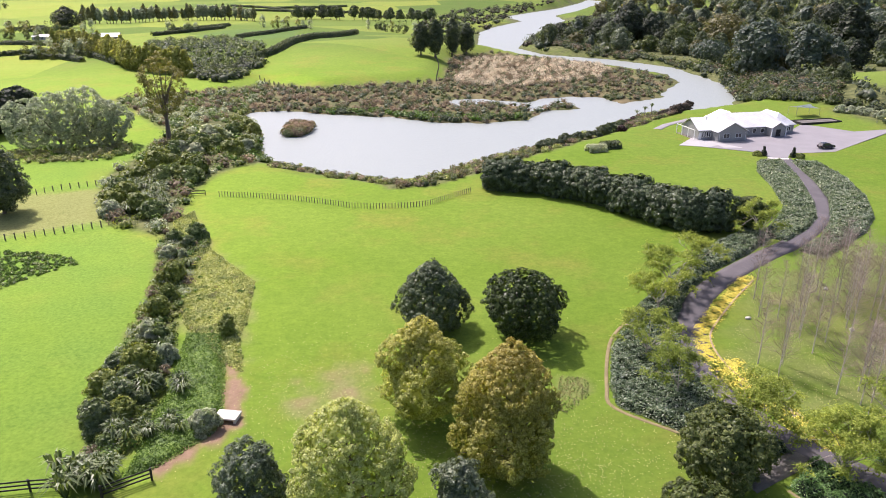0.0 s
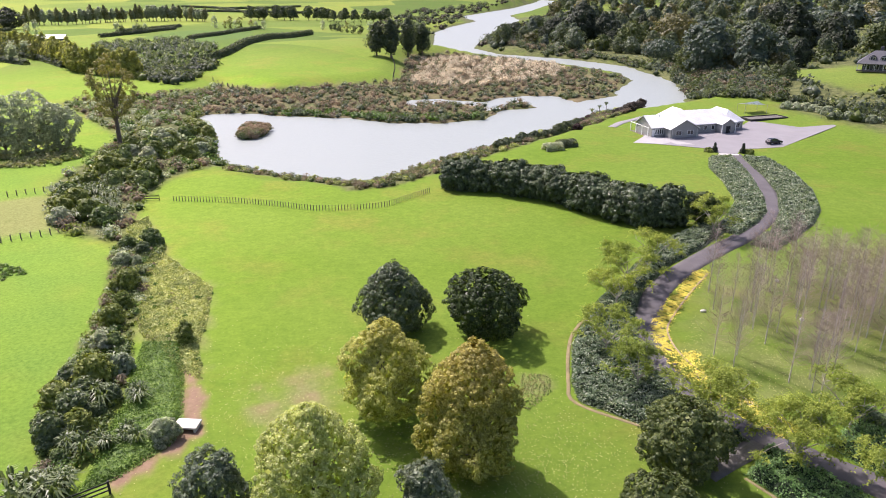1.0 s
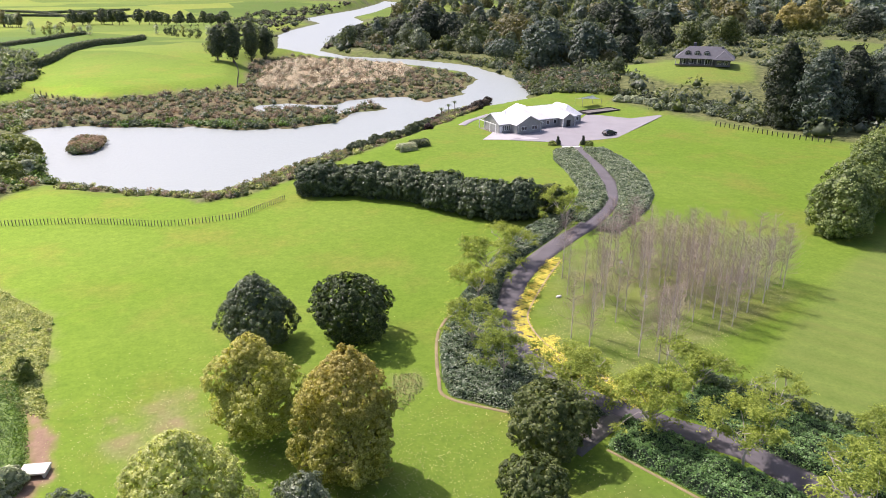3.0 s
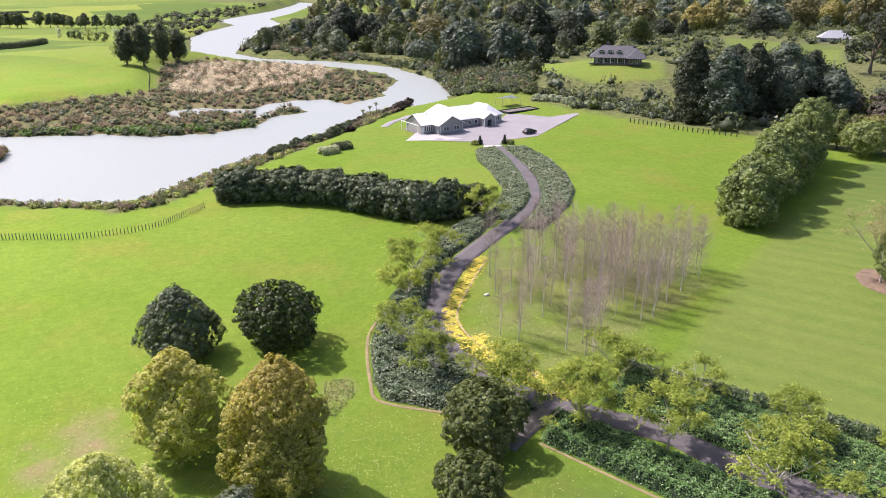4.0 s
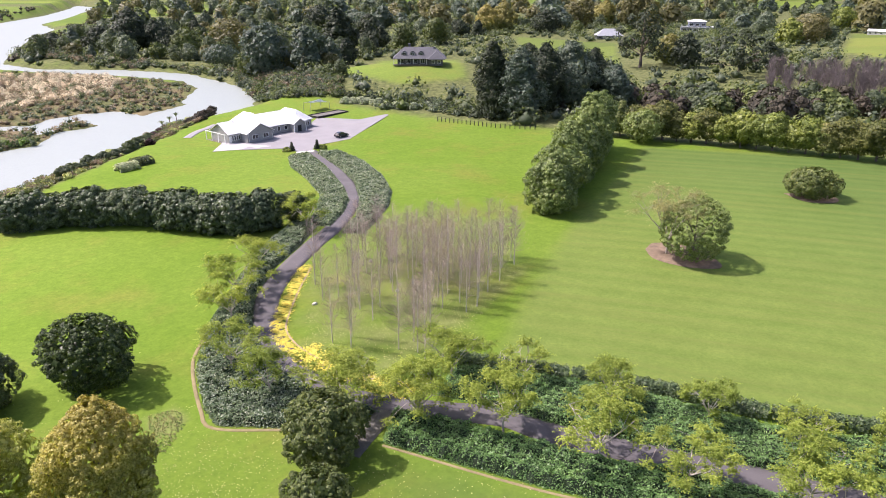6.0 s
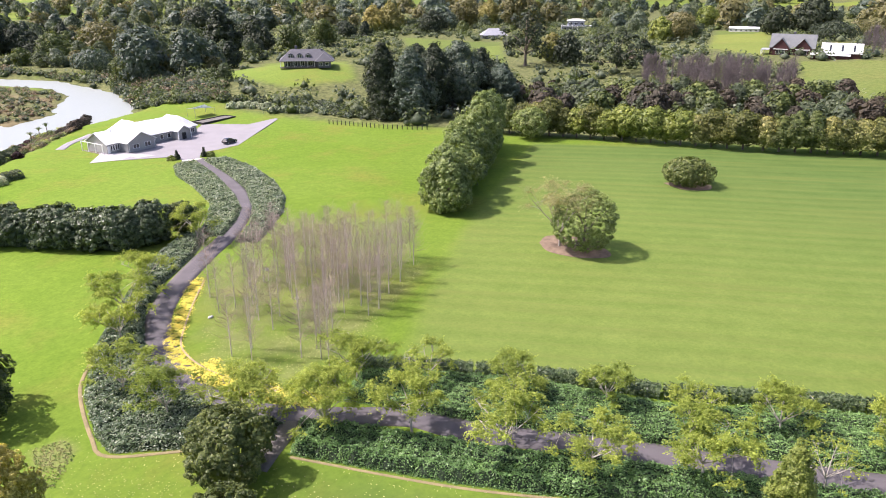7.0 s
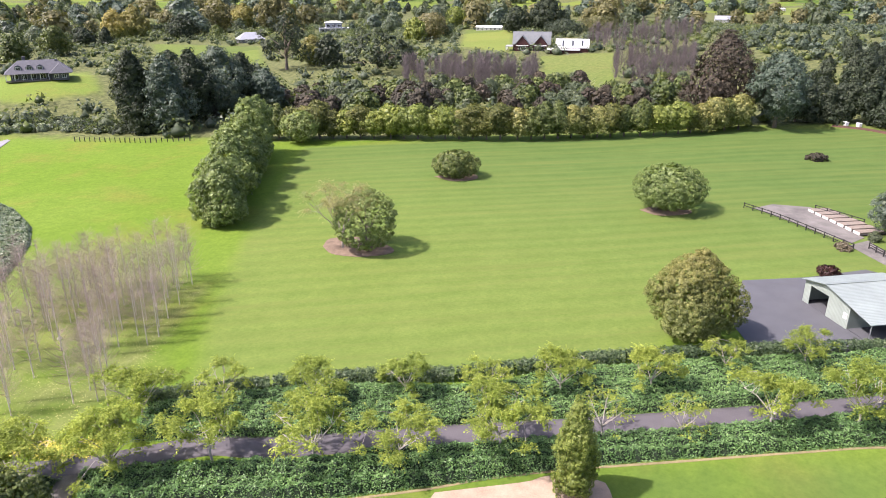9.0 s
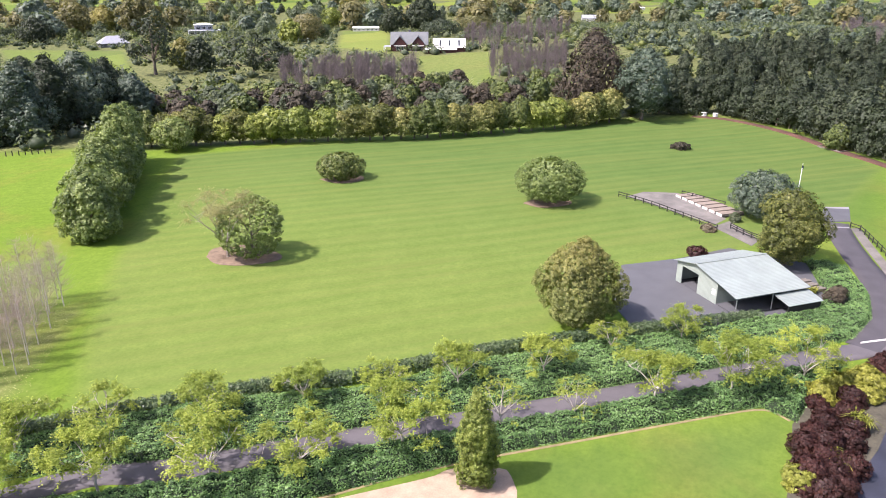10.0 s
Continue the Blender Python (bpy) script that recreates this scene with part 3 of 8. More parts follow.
def crown_chunks(rng, prof, height, width, clear, leaves, size, lump=0.12, coarse=False, gaps=0.0, core=0.75, cluster=22):
    """A crown: clustered leaves on an uneven envelope, over a rough dark heart."""
    tall = height - clear
    n = int(12 + 0.42 / max(lump, 0.05) ** 2)
    bs, bt, ba = rng.random(n), rng.random(n) * 2 * math.pi, rng.uniform(0.35, 1.0, n)

    def env(s, th):
        base = prof(s) * width / 2
        ds = (s[..., None] - bs) * tall
        da = np.abs((th[..., None] - bt + math.pi) % (2 * math.pi) - math.pi) * (base[..., None] + 0.2)
        g = (ba * np.exp(-(ds ** 2 + da ** 2) / (2 * (lump * width) ** 2))).sum(-1)
        return base * (0.58 + 0.46 * np.clip(g, 0, 1.1))

    chunks = []
    if core:
        # inner foliage: a closed layer of broad, loosely tilted leaf sprays
        rows = int(np.clip(tall / (2.3 * size), 6, 40))
        cols = int(np.clip(math.pi * width / (2.3 * size), 8, 60))
        s, th = np.meshgrid((np.arange(rows) + 0.5) / rows, np.arange(cols) * 2 * math.pi / cols, indexing="ij")
        th = th + 0.5 * (np.arange(rows) % 2)[:, None] * 2 * math.pi / cols
        s, th = s.ravel() + rng.normal(0, 0.2 / rows, rows * cols), th.ravel() + rng.normal(0, 0.8 / cols, rows * cols)
        s = np.clip(s, 0.02, 0.98)
        r = env(s, th) * core * (1 + 0.12 * rng.uniform(-1, 1, s.shape))
        at = np.column_stack([np.cos(th) * r, np.sin(th) * r, clear + tall * (0.03 + 0.92 * s)])
        out = unit(np.column_stack([np.cos(th), np.sin(th), (s - 0.3) * 1.8]))
        big = np.maximum(tall / rows, 2 * math.pi * np.maximum(r, 0.15 * width) / cols) * 0.8
        chunks.append((*leaf_quads(rng, at, out + rng.normal(size=at.shape) * 0.35, big, 0.8, 0.3, coarse), 0))
    # leaf clumps: each a small dome with its own lit top and shaded foot
    k = max(14, leaves // cluster)
    s = rng.random(k * 6)
    s = s[rng.random(len(s)) < prof(s) * 0.85 + 0.15][:k]
    k = len(s)
    th = rng.random(k) * 2 * math.pi
    puff = math.sqrt(1.15 * width * tall / k)
    e = env(s, th) * np.where(rng.random(k) < 0.1, rng.uniform(0.5, 0.9, k), 1 - np.abs(rng.normal(0, 0.05, k))) - 0.35 * puff
    e = np.maximum(e, 0.02 * width)
    if gaps:
        hole = ripple(np.cos(th) * e * 3, np.sin(th) * e * 3 + s * tall * 2.2, width * 0.22, 1.7)
        keep = hole > np.quantile(hole, gaps)
        s, th, e = s[keep], th[keep], e[keep]
        k = len(s)
    c = np.column_stack([np.cos(th) * e, np.sin(th) * e, clear + s * (tall - 0.6 * puff)])
    i = np.repeat(np.arange(k), cluster)
    out = unit(np.column_stack([np.cos(th), np.sin(th), (s - 0.35) * 1.6]))[i]
    d = unit(rng.normal(size=(len(i), 3)) + out * 0.9 + [0, 0, 0.25])
    reach = (puff * rng.uniform(0.6, 1.3, k))[i][:, None] * rng.uniform(0.7, 1.08, (len(i), 1))
    pos = c[i] + d * reach * [1, 1, 0.8]
    pos[:, 2] = np.maximum(pos[:, 2], 0.02)
    nrm = d * 0.8 + out * 0.2 + rng.normal(size=(len(i), 3)) * 0.3 + [0, 0, 0.3]
    v, f = leaf_quads(rng, pos, nrm, np.full(len(i), size), 0.58, three=coarse)
    chunks.append((v, f, 0))
    return chunks, c


def leaf_tree(name, seed, height, width, clear, shape, leaf, leaves, size, label, lobes=40, lump=0.2, category="tree", bark=None, group="", gaps=0.0, core=0.75, coarse=False):
    """A broadleaf tree: tapered trunk with limbs, and an uneven crown of single leaves."""
    rng = np.random.default_rng(seed)
    root = tagged(new(name), label, category, group)
    chunks, c = crown_chunks(rng, PROFILES[shape], height, width, clear, leaves, size, lump, coarse, gaps, 0 if gaps else core, 22 if coarse else 30 if gaps else 36)
    part("crown", mesh_of("crown", chunks, [leaf]), None, root)
    r0 = 0.022 * height + 0.03
    top = clear + (height - clear) * 0.75
    chunks = [limb([(0, 0, -0.3), (0.03 * height * rng.normal(0, 0.2), 0, clear * 0.5 + 0.2), (0, 0.02, clear + 0.3), (0, 0, top)], [r0 * 1.35, r0, r0 * 0.8, r0 * 0.15], 4 if coarse else 7)]
    for j in range(3 if coarse else 14 if gaps else 8):
        e = c[j * 3 % len(c)]
        h0 = clear * 0.8 + 0.3 + rng.random() * max(0.1, (e[2] - clear) * 0.5)
        chunks.append(limb([(0, 0, h0), (e[0] * 0.5, e[1] * 0.5, (h0 + e[2]) / 2), tuple(e)], [r0 * 0.45, r0 * 0.28, r0 * 0.08], 3 if coarse else 5))
    part("trunk", mesh_of("trunk", chunks, [bark or BARK]), None, root)
    return root


def shrub(name, seed, height, width, leaf, leaves, size, label, lobes=12, category="shrub", group="", lump=0.16):
    """A low rounded bush with several stems."""
    rng = np.random.default_rng(seed)
    root = tagged(new(name), label, category, group)
    chunks, c = crown_chunks(rng, PROFILES["dome"], height, width, 0.0, leaves, size, lump, size > 0.3, 0.0, 0.8, 6 if leaves < 200 else 22 if leaves < 1000 else 44)
    part("foliage", mesh_of("foliage", chunks, [leaf]), None, root)
    st = [limb([(0, 0, -0.2), (c[j, 0] * 0.4, c[j, 1] * 0.4, c[j, 2] * 0.5), tuple(c[j])], [0.06, 0.04, 0.02], 4) for j in range(5)]
    part("stem", mesh_of("stem", st, [BARK]), None, root)
    return root


def feathery_tree(seed, height, width, leaf, label, category="tree", group="", density=1.0, bark=None, tuft=0.72):
    """A small open tree: forked pale limbs under an uneven crown of feathery sprays."""
    rng = np.random.default_rng(seed)
    root = tagged(new("avenue_tree"), label, category, group)
    fork = height * rng.uniform(0.2, 0.28)
    r0 = 0.013 * height + 0.02
    wood = [limb([(0, 0, -0.3), (rng.normal(0, 0.06), rng.normal(0, 0.06), fork * 0.6), (0, 0, fork)], [r0 * 1.3, r0, r0 * 0.9], 7)]
    mains = 6
    lean = rng.random() * 2 * math.pi
    clumps = []
    for i in range(mains):
        a = i * 2 * math.pi / mains + rng.normal(0, 0.22)
        reach = width / 2 * rng.uniform(0.7, 1.0) * (1 + 0.16 * math.cos(a - lean))
        mid = np.array([math.cos(a) * reach * 0.42, math.sin(a) * reach * 0.42, height * rng.uniform(0.46, 0.56)])
        end = np.array([math.cos(a) * reach * 0.74, math.sin(a) * reach * 0.74, height * rng.uniform(0.62, 0.74)])
        wood.append(limb([(0, 0, fork - 0.1), mid * [0.6, 0.6, 0.8], mid, end], [r0 * 0.7, r0 * 0.55, r0 * 0.42, r0 * 0.18], 5))
        for j in range(5):
            a2, out = a + rng.normal(0, 0.42), reach * math.sqrt(rng.uniform(0.02, 1.0))
            top = height * (1.0 - 0.34 * (out / (width / 2)) ** 2)
            tip = np.array([math.cos(a2) * out, math.sin(a2) * out, max(height * 0.36, top - abs(rng.normal(0, 0.2)) * height)])
            start = mid + (end - mid) * rng.random()
            wood.append(limb([start, (start + tip) / 2 + [0, 0, 0.15], tip], [r0 * 0.24, r0 * 0.15, r0 * 0.05], 4))
            clumps.append(tip)
    part("trunk", mesh_of("trunk", wood, [bark or PALE_BARK]), None, root)
    pos, nrm = [], []
    for c in clumps:
        sprays = int(round(24 * density * rng.uniform(0.6, 1.4)))
        for k in range(sprays):
            a = rng.random() * 2 * math.pi
            ln = tuft * rng.uniform(0.5, 1.5)
            q = c + rng.normal(0, 0.3, 3) * [tuft, tuft, tuft * 0.7]
            u = rng.random((14, 1))
            way = np.array([math.cos(a), math.sin(a), rng.normal(0.15, 0.3)])
            at = q + way * ln * u - [0, 0, 0.35 * ln] * u ** 2 + rng.normal(0, 0.06, (14, 3))
            pos.append(at)
            nrm.append(rng.normal(0, 0.32, (14, 3)) + [0, 0, 0.8] + way * 0.25)
    if pos:
        pos, nrm = np.vstack(pos), np.vstack(nrm)
        v, f = leaf_quads(rng, pos, nrm, np.full(len(pos), 0.088), 0.5)
        part("crown", mesh_of("crown", [(v, f, 0)], [leaf]), None, root)
    return root


def bare_tree(name, seed, height, width, twigs, label, bark, twig_mat, group="", low=0.22, thick=0.02, spread=0.5, r0=None, steep=1.0):
    """A leafless upright tree: slim trunk and a haze of rising twigs."""
    rng = np.random.default_rng(seed)
    root = tagged(new(name), label, "tree", group)
    r0 = r0 or 0.011 * height
    lean = rng.normal(0, 0.012, 2) * height
    trunk = [np.array([0, 0, -0.2]), np.array([lean[0] * 0.3, lean[1] * 0.3, height * 0.4]), np.array([lean[0], lean[1], height * 0.96])]
    chunks = [limb(trunk, [r0 * 1.2, r0 * 0.8, r0 * 0.12], 6)]
    twig = []
    for i in range(12):
        u = low + (0.85 - low) * (i + rng.random()) / 12
        a, ln = rng.random() * 2 * math.pi, width * (0.4 + 0.9 * (1 - u)) * rng.uniform(0.7, 1.1)
        p = np.array([lean[0] * u, lean[1] * u, u * height])
        e = p + np.array([math.cos(a) * spread * 0.62, math.sin(a) * spread * 0.62, 0.85]) * ln
        twig.append((*limb([p, p * 0.5 + e * 0.5 + [math.cos(a) * 0.1, math.sin(a) * 0.1, -0.08], e], [r0 * 0.4, r0 * 0.26, r0 * 0.1], 3)[:2], 0))
    for i in range(twigs):
        u = low + (0.97 - low) * rng.random() ** 0.8
        p = np.array([lean[0] * u, lean[1] * u, u * height])
        a = rng.random() * 2 * math.pi
        ln = width * (0.25 + 0.75 * (1 - u) ** 0.6) * rng.uniform(0.5, 1.1) * 1.3
        rise = rng.uniform(0.9, 1.9) * steep
        d = np.array([math.cos(a) * spread, math.sin(a) * spread, rise * 0.6])
        mid, end = p + d * ln * 0.5, p + d * ln * 0.8 + [0, 0, ln * 0.3]
        twig.append(limb([p, mid, end], [thick * 1.2, thick * 0.9, thick * 0.35], 3))
        for j in range(2):
            q = p + (mid - p) * rng.uniform(0.4, 1)
            e = q + np.array([rng.normal(0, 0.3), rng.normal(0, 0.3), rng.uniform(0.4, 0.9)]) * ln * 0.45
            twig.append((np.array([q, q + [thick * 0.9, 0, 0], e]), np.array([[0, 1, 2]]), 0))
    part("trunk", mesh_of("trunk", chunks, [bark]), None, root)
    part("branchwork", mesh_of("branchwork", twig, [twig_mat, bark]), None, root)
    return root


def blades(rng, n, length, width, spread=0.75):
    """A tuft of arching strap leaves, as chunks."""
    a = rng.random(n) * 2 * math.pi
    out = rng.uniform(0.15, spread, n)
    ln = length * rng.uniform(0.7, 1.1, n)
    d = np.column_stack([np.cos(a), np.sin(a), np.zeros(n)])
    side = np.column_stack([-np.sin(a), np.cos(a), np.zeros(n)]) * width / 2
    p0 = d * 0.08 * length * rng.random((n, 1))
    p1 = p0 + d * (out * ln * 0.5)[:, None] + np.array([0, 0, 1]) * (ln * 0.7)[:, None]
    p2 = p0 + d * (out * ln * 1.15)[:, None] + np.array([0, 0, 1]) * (ln * (0.95 - out * 0.75))[:, None]
    v = np.stack([p0 - side, p0 + side, p1 + side, p1 - side, p2], 1).reshape(-1, 3)
    i = np.arange(n)[:, None] * 5
    return [(v, i + np.array([[0, 1, 2, 3]]), 0), (v, i + np.array([[3, 2, 4]]), 0)]


def flax(seed, height, n, label, leaf=None, name="flax_bush", group=""):
    rng = np.random.default_rng(seed)
    chunks = []
    for k in range(4):
        off = np.array([rng.normal(0, 0.25) * height, rng.normal(0, 0.25) * height, 0])
        chunks += [(v + off, f, m) for v, f, m in blades(rng, n // 4, height, 0.07 * height)]
    ob = new(name, mesh_of(name, chunks, [leaf or L_FLAX]))
    return tagged(ob, label, "shrub", group)


def spread_copies(kinds, places, rng, lo=0.85, hi=1.15, tall=0.1, lift=0.0):
    """Copies of the kinds at the places, each turned and sized a little differently; the first ones are the kinds themselves."""
    own = {}
    for p in places:
        k = int(rng.integers(len(kinds)))
        m = on_land(p, rng.uniform(0, 360), rng.uniform(lo, hi), lift, rng.uniform(1 - tall, 1 + tall))
        if k in own:
            copy_thing(kinds[k], m)
        else:
            own[k] = m
    for k, ob in enumerate(kinds):
        if k in own:
            ob.matrix_basis = own[k]
        else:
            for o in (*ob.children_recursive, ob):
                bpy.data.objects.remove(o)


def chunks_of(ob):
    """The faces of a thing's parts, as arrays by material."""
    out = []
    for o in (ob, *ob.children_recursive):
        if o.type != "MESH":
            continue
        me = o.data
        v = np.zeros(len(me.vertices) * 3, np.float32)
        me.vertices.foreach_get("co", v)
        lo = np.zeros(len(me.loops), np.int32)
        me.loops.foreach_get("vertex_index", lo)
        st, tot = np.zeros(len(me.polygons), np.int32), np.zeros(len(me.polygons), np.int32)
        me.polygons.foreach_get("loop_start", st)
        me.polygons.foreach_get("loop_total", tot)
        v = v.reshape(-1, 3)
        mi = np.zeros(len(me.polygons), np.int32)
        me.polygons.foreach_get("material_index", mi)
        for k in (3, 4):
            for j, m in enumerate(me.materials):
                s = st[(tot == k) & (mi == j)]
                if len(s):
                    out.append((v, lo[s[:, None] + np.arange(k)], m))
    return out


def spread_joined(name, kinds, places, rng, label, category, lo=0.85, hi=1.15):
    """Many far copies, too many to count, joined into one object."""
    sets = [chunks_of(k) for k in kinds]
    mats = list({m.name: m for s in sets for _, _, m in s}.values())
    chunks = []
    for p in places:
        s = sets[int(rng.integers(len(sets)))]
        a, k, t = rng.random() * 6.28, rng.uniform(lo, hi), rng.uniform(0.88, 1.12)
        c, q = math.cos(a) * k, math.sin(a) * k
        turn = np.array([[c, -q, 0], [q, c, 0], [0, 0, k * t]])
        at = np.array([p[0], p[1], zof(*p) - 0.2])
        chunks += [(v @ turn.T + at, f, mats.index(m)) for v, f, m in s]
    root = thing(name, Matrix.Identity(4), label, category, kind="stuff")
    part("foliage", mesh_of(name, chunks, mats), None, root)
    return root

# ---- ground: one sheet out to the horizon ----
STRIPED = [(93.0, 83.8), (158.7, 118.2), (179.1, 88.3), (202.7, 49.7), (234.6, 8.6), (251.9, -23.7), (226.4, -49.9), (191.1, -57.2),
           (158.1, -42.5), (123.0, -19.0), (109.2, 1.2), (81.1, 9.9), (68.4, 25.5), (57.5, 41.5), (49.2, 55.1), (70.9, 70.1)]
LEFT_FIELD = [(-87.2, 91.5), (-162.7, 184.9), (-119.1, 192.6), (-75.0, 187.3), (-65.2, 164.5), (-73.0, 145.8), (-62.5, 122.3), (-46.5, 108.8), (-38.3, 83.7), (-38.2, 67.1), (-31.5, 50.5), (-51.7, 47.7)]
DRY_PADDOCK = [(-98.7, 118.2), (-100.4, 136.0), (-72.1, 143.7), (-63.1, 123.3), (-76.7, 114.9)]
EAST_LAWN = [(29.4, 48.5), (44.0, 24.0), (54.0, 10.5), (70.0, -17.5), (54.0, -15.0), (38.0, 0.0), (18.0, 30.0)]
SE_LAWN = [(180.0, -35.1), (189.9, -41.9), (217.6, -65.0), (130.4, -42.5), (142.0, -40.0), (149.7, -34.6)]
DRY_BANK = [(-47.6, 128.8), (-38.3, 108.5), (-27.4, 94.5), (-25.6, 83.7), (-25.1, 77.4), (-22.6, 69.3), (-27.6, 73.0), (-33.8, 82.0), (-38.9, 94.7), (-43.5, 108.6), (-49.4, 122.4)]
WEED_BANK = [(-28.6, 51.2), (-29.9, 64.8), (-32.2, 78.9), (-26.9, 78.9), (-25.3, 72.0), (-22.9, 63.2), (-22.6, 57.8), (-26.0, 52.9)]
EARTH_STRIP = [(-26.1, 52.0), (-25.6, 54.8), (-22.6, 58.3), (-22.1, 61.2), (-25.8, 73.3), (-24.1, 71.9), (-21.0, 64.8), (-20.3, 60.2), (-21.4, 56.5), (-23.8, 53.9)]
REED_PATCH = [(-71.2, 89.3), (-83.0, 109.6), (-60.6, 106.0), (-57.2, 102.0), (-61.2, 97.0), (-63.6, 92.5)]
WILD = [(114.8, 274.6), (130.5, 235.6), (126.0, 226.0), (139.0, 188.3), (153.4, 155.6), (163.2, 135.0), (184.6, 90.9), (208.8, 51.3), (237.7, 10.6), (256.3, -22.2), (234.2, -51.3), (204.2, -61.5),
        (218.6, -109.0), (809.6, -372.6), (1237.7, 142.5), (976.0, 809.5), (626.9, 965.4), (295.3, 940.5), (252.8, 959.7), (107.6, 648.0), (56.3, 514.0), (63.5, 463.9), (124.4, 392.7)]
FIELDS = [
    [(150.5, 274.3), (222.9, 351.9), (259.2, 327.6), (184.3, 228.9), (157.8, 236.8)],
    [(410.8, 442.9), (421.2, 348.7), (301.0, 245.8), (343.4, 309.2), (324.5, 343.8)],
    [(297.2, 93.4), (387.8, 123.3), (405.3, 86.8), (301.1, 64.7)],
    [(435.6, 193.9), (655.3, 287.7), (636.2, 231.7), (401.6, 146.7)],
    [(399.4, 629.9), (537.7, 767.9), (585.6, 748.5), (433.6, 609.1)],
    [(1089.9, 45.0), (1357.9, 47.4), (1489.6, -82.2), (1293.4, -72.5)],
]
SHORE_WILD = [(-61.9, 122.3), (-74.9, 150.1), (-75.9, 167.6), (-79.0, 202.5), (-122.0, 263.8), (-99.1, 276.7), (-76.8, 311.3), (-69.0, 251.7), (-55.7, 220.4), (-43.2, 170.9), (-50.8, 156.9), (-52.1, 141.1), (-47.1, 114.3)]
BANK_STRIP = [(-31.9, 51.2), (-38.0, 66.0), (-39.5, 81.2), (-42.9, 96.8), (-48.6, 114.3), (-39.3, 111.2), (-37.7, 98.9), (-34.9, 83.6), (-30.7, 67.1), (-29.7, 54.4)]
DRY_LAWN = [(-15.6, 62.7), (-13.5, 68.2), (-9.4, 70.6), (-8.7, 64.8), (-12.9, 60.6)]
SCRUB_SPOT = [(12.1, 64.7), (12.6, 68.3), (15.5, 68.3), (15.8, 65.2), (13.9, 63.1)]
GROVE_FLOOR = [(32.9, 72.5), (37.5, 59.8), (41.7, 58.5), (51.6, 63.1), (72.1, 74.7), (77.3, 83.1), (62.0, 94.8), (52.5, 97.7), (44.2, 92.7)]
HOUSE_EDGE = [(-41.2, 162.7), (-30.7, 166.3), (-11.2, 144.5), (-2.9, 146.3), (8.6, 157.6), (32.2, 182.9), (71.8, 226.4), (94.8, 269.5), (89.2, 276.0), (59.4, 241.7), (38.2, 218.7), (7.1, 186.2), (-8.4, 158.8), (-24.8, 173.0), (-41.9, 180.4)]

bearings = np.radians(np.concatenate([np.arange(-48, 122, 0.34), np.arange(122, 312, 4.0)]))
rings = np.concatenate([[0.0, 8.0], np.geomspace(16, 4700, 400)])
bb, rr_ = np.meshgrid(bearings, rings, indexing="ij")
gx, gy = np.sin(bb) * rr_, np.cos(bb) * rr_
gz = land(gx, gy)
nb, nr = bb.shape
ii = np.arange(nb)[:, None] * nr + np.arange(nr - 1)[None]
jj = ((np.arange(nb) + 1) % nb)[:, None] * nr + np.arange(nr - 1)[None]
quads = np.stack([ii, ii + 1, jj + 1, jj], -1).reshape(-1, 4)
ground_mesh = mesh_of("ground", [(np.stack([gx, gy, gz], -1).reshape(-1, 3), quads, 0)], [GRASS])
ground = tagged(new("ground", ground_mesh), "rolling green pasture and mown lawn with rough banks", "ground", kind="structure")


def zone(name, value):
    ground_mesh.attributes.new(name, "FLOAT", "POINT").data.foreach_set("value", np.clip(value, 0, 1).astype(np.float32).ravel())


def within(outline, soft=1.0, rough=0.6):
    d = inside_distance(gx, gy, outline) + rough * ripple(gx, gy, 1.7, 3.0) + rough * 0.7 * ripple(gx, gy, 0.6, 5.0)
    return smooth(d, soft, -soft)


dist = np.hypot(gx, gy)
stripe = within(STRIPED, 2.0, 0.3)
left_field = within(LEFT_FIELD, 1.5)
fields = np.max([within(f, 3.0, 1.0) for f in FIELDS], axis=0)
shore = np.min([inside_distance(gx, gy, o) for o in (POND, RIVER, CREEK)], axis=0)
wild = np.maximum.reduce([within(WILD, 5.0, 2.0) * (1 - fields), within(SHORE_WILD, 2.0), within(BANK_STRIP, 1.0), within(MARSH, 3.0, 2.0), within(HOUSE_EDGE, 1.0), smooth(shore, 5.5, 3.5) * 0.9])
far_rough = smooth(ripple(gx, gy, 60.0, 2.0) + 0.5 * ripple(gx, gy, 21.0, 7.0), 0.35, 0.5) * smooth(dist, 520, 620) * (gx > 60)
zone("stripe", stripe)
zone("paddock", smooth(dist, 330, 480))
GREEN_CROP = [(-191.6, 549.8), (-176.1, 633.1), (-119.3, 615.0), (-108.7, 537.4), (-134.5, 508.8)]
# crop and SE lawn are deeper green; striped and east lawns hold painted shade
zone("deep_green_and_shade", np.maximum.reduce([within(GREEN_CROP, 3.0) * 0.8, stripe * (0.35 + 0.5 * smooth(gx, 80, 190)), within(SE_LAWN, 6.0) * 0.6, within(EAST_LAWN, 3.0, 1.0) * (0.42 + 0.2 * ripple(gx, gy, 4.0, 1.0))]))
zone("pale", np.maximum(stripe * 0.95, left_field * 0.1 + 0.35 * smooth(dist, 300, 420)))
zone("dry", np.maximum.reduce([fields * 0.15, within(DRY_PADDOCK, 1.5) * 0.6, within(DRY_BANK, 1.5, 1.0) * 0.6, within(DRY_LAWN, 3.0, 2.0) * (0.6 + 0.3 * ripple(gx, gy, 1.3, 2.0)), within(SCRUB_SPOT, 0.8) * 0.45, within(GROVE_FLOOR, 3.0, 1.0) * (0.2 + 0.25 * ripple(gx, gy, 1.6, 6.0))]))
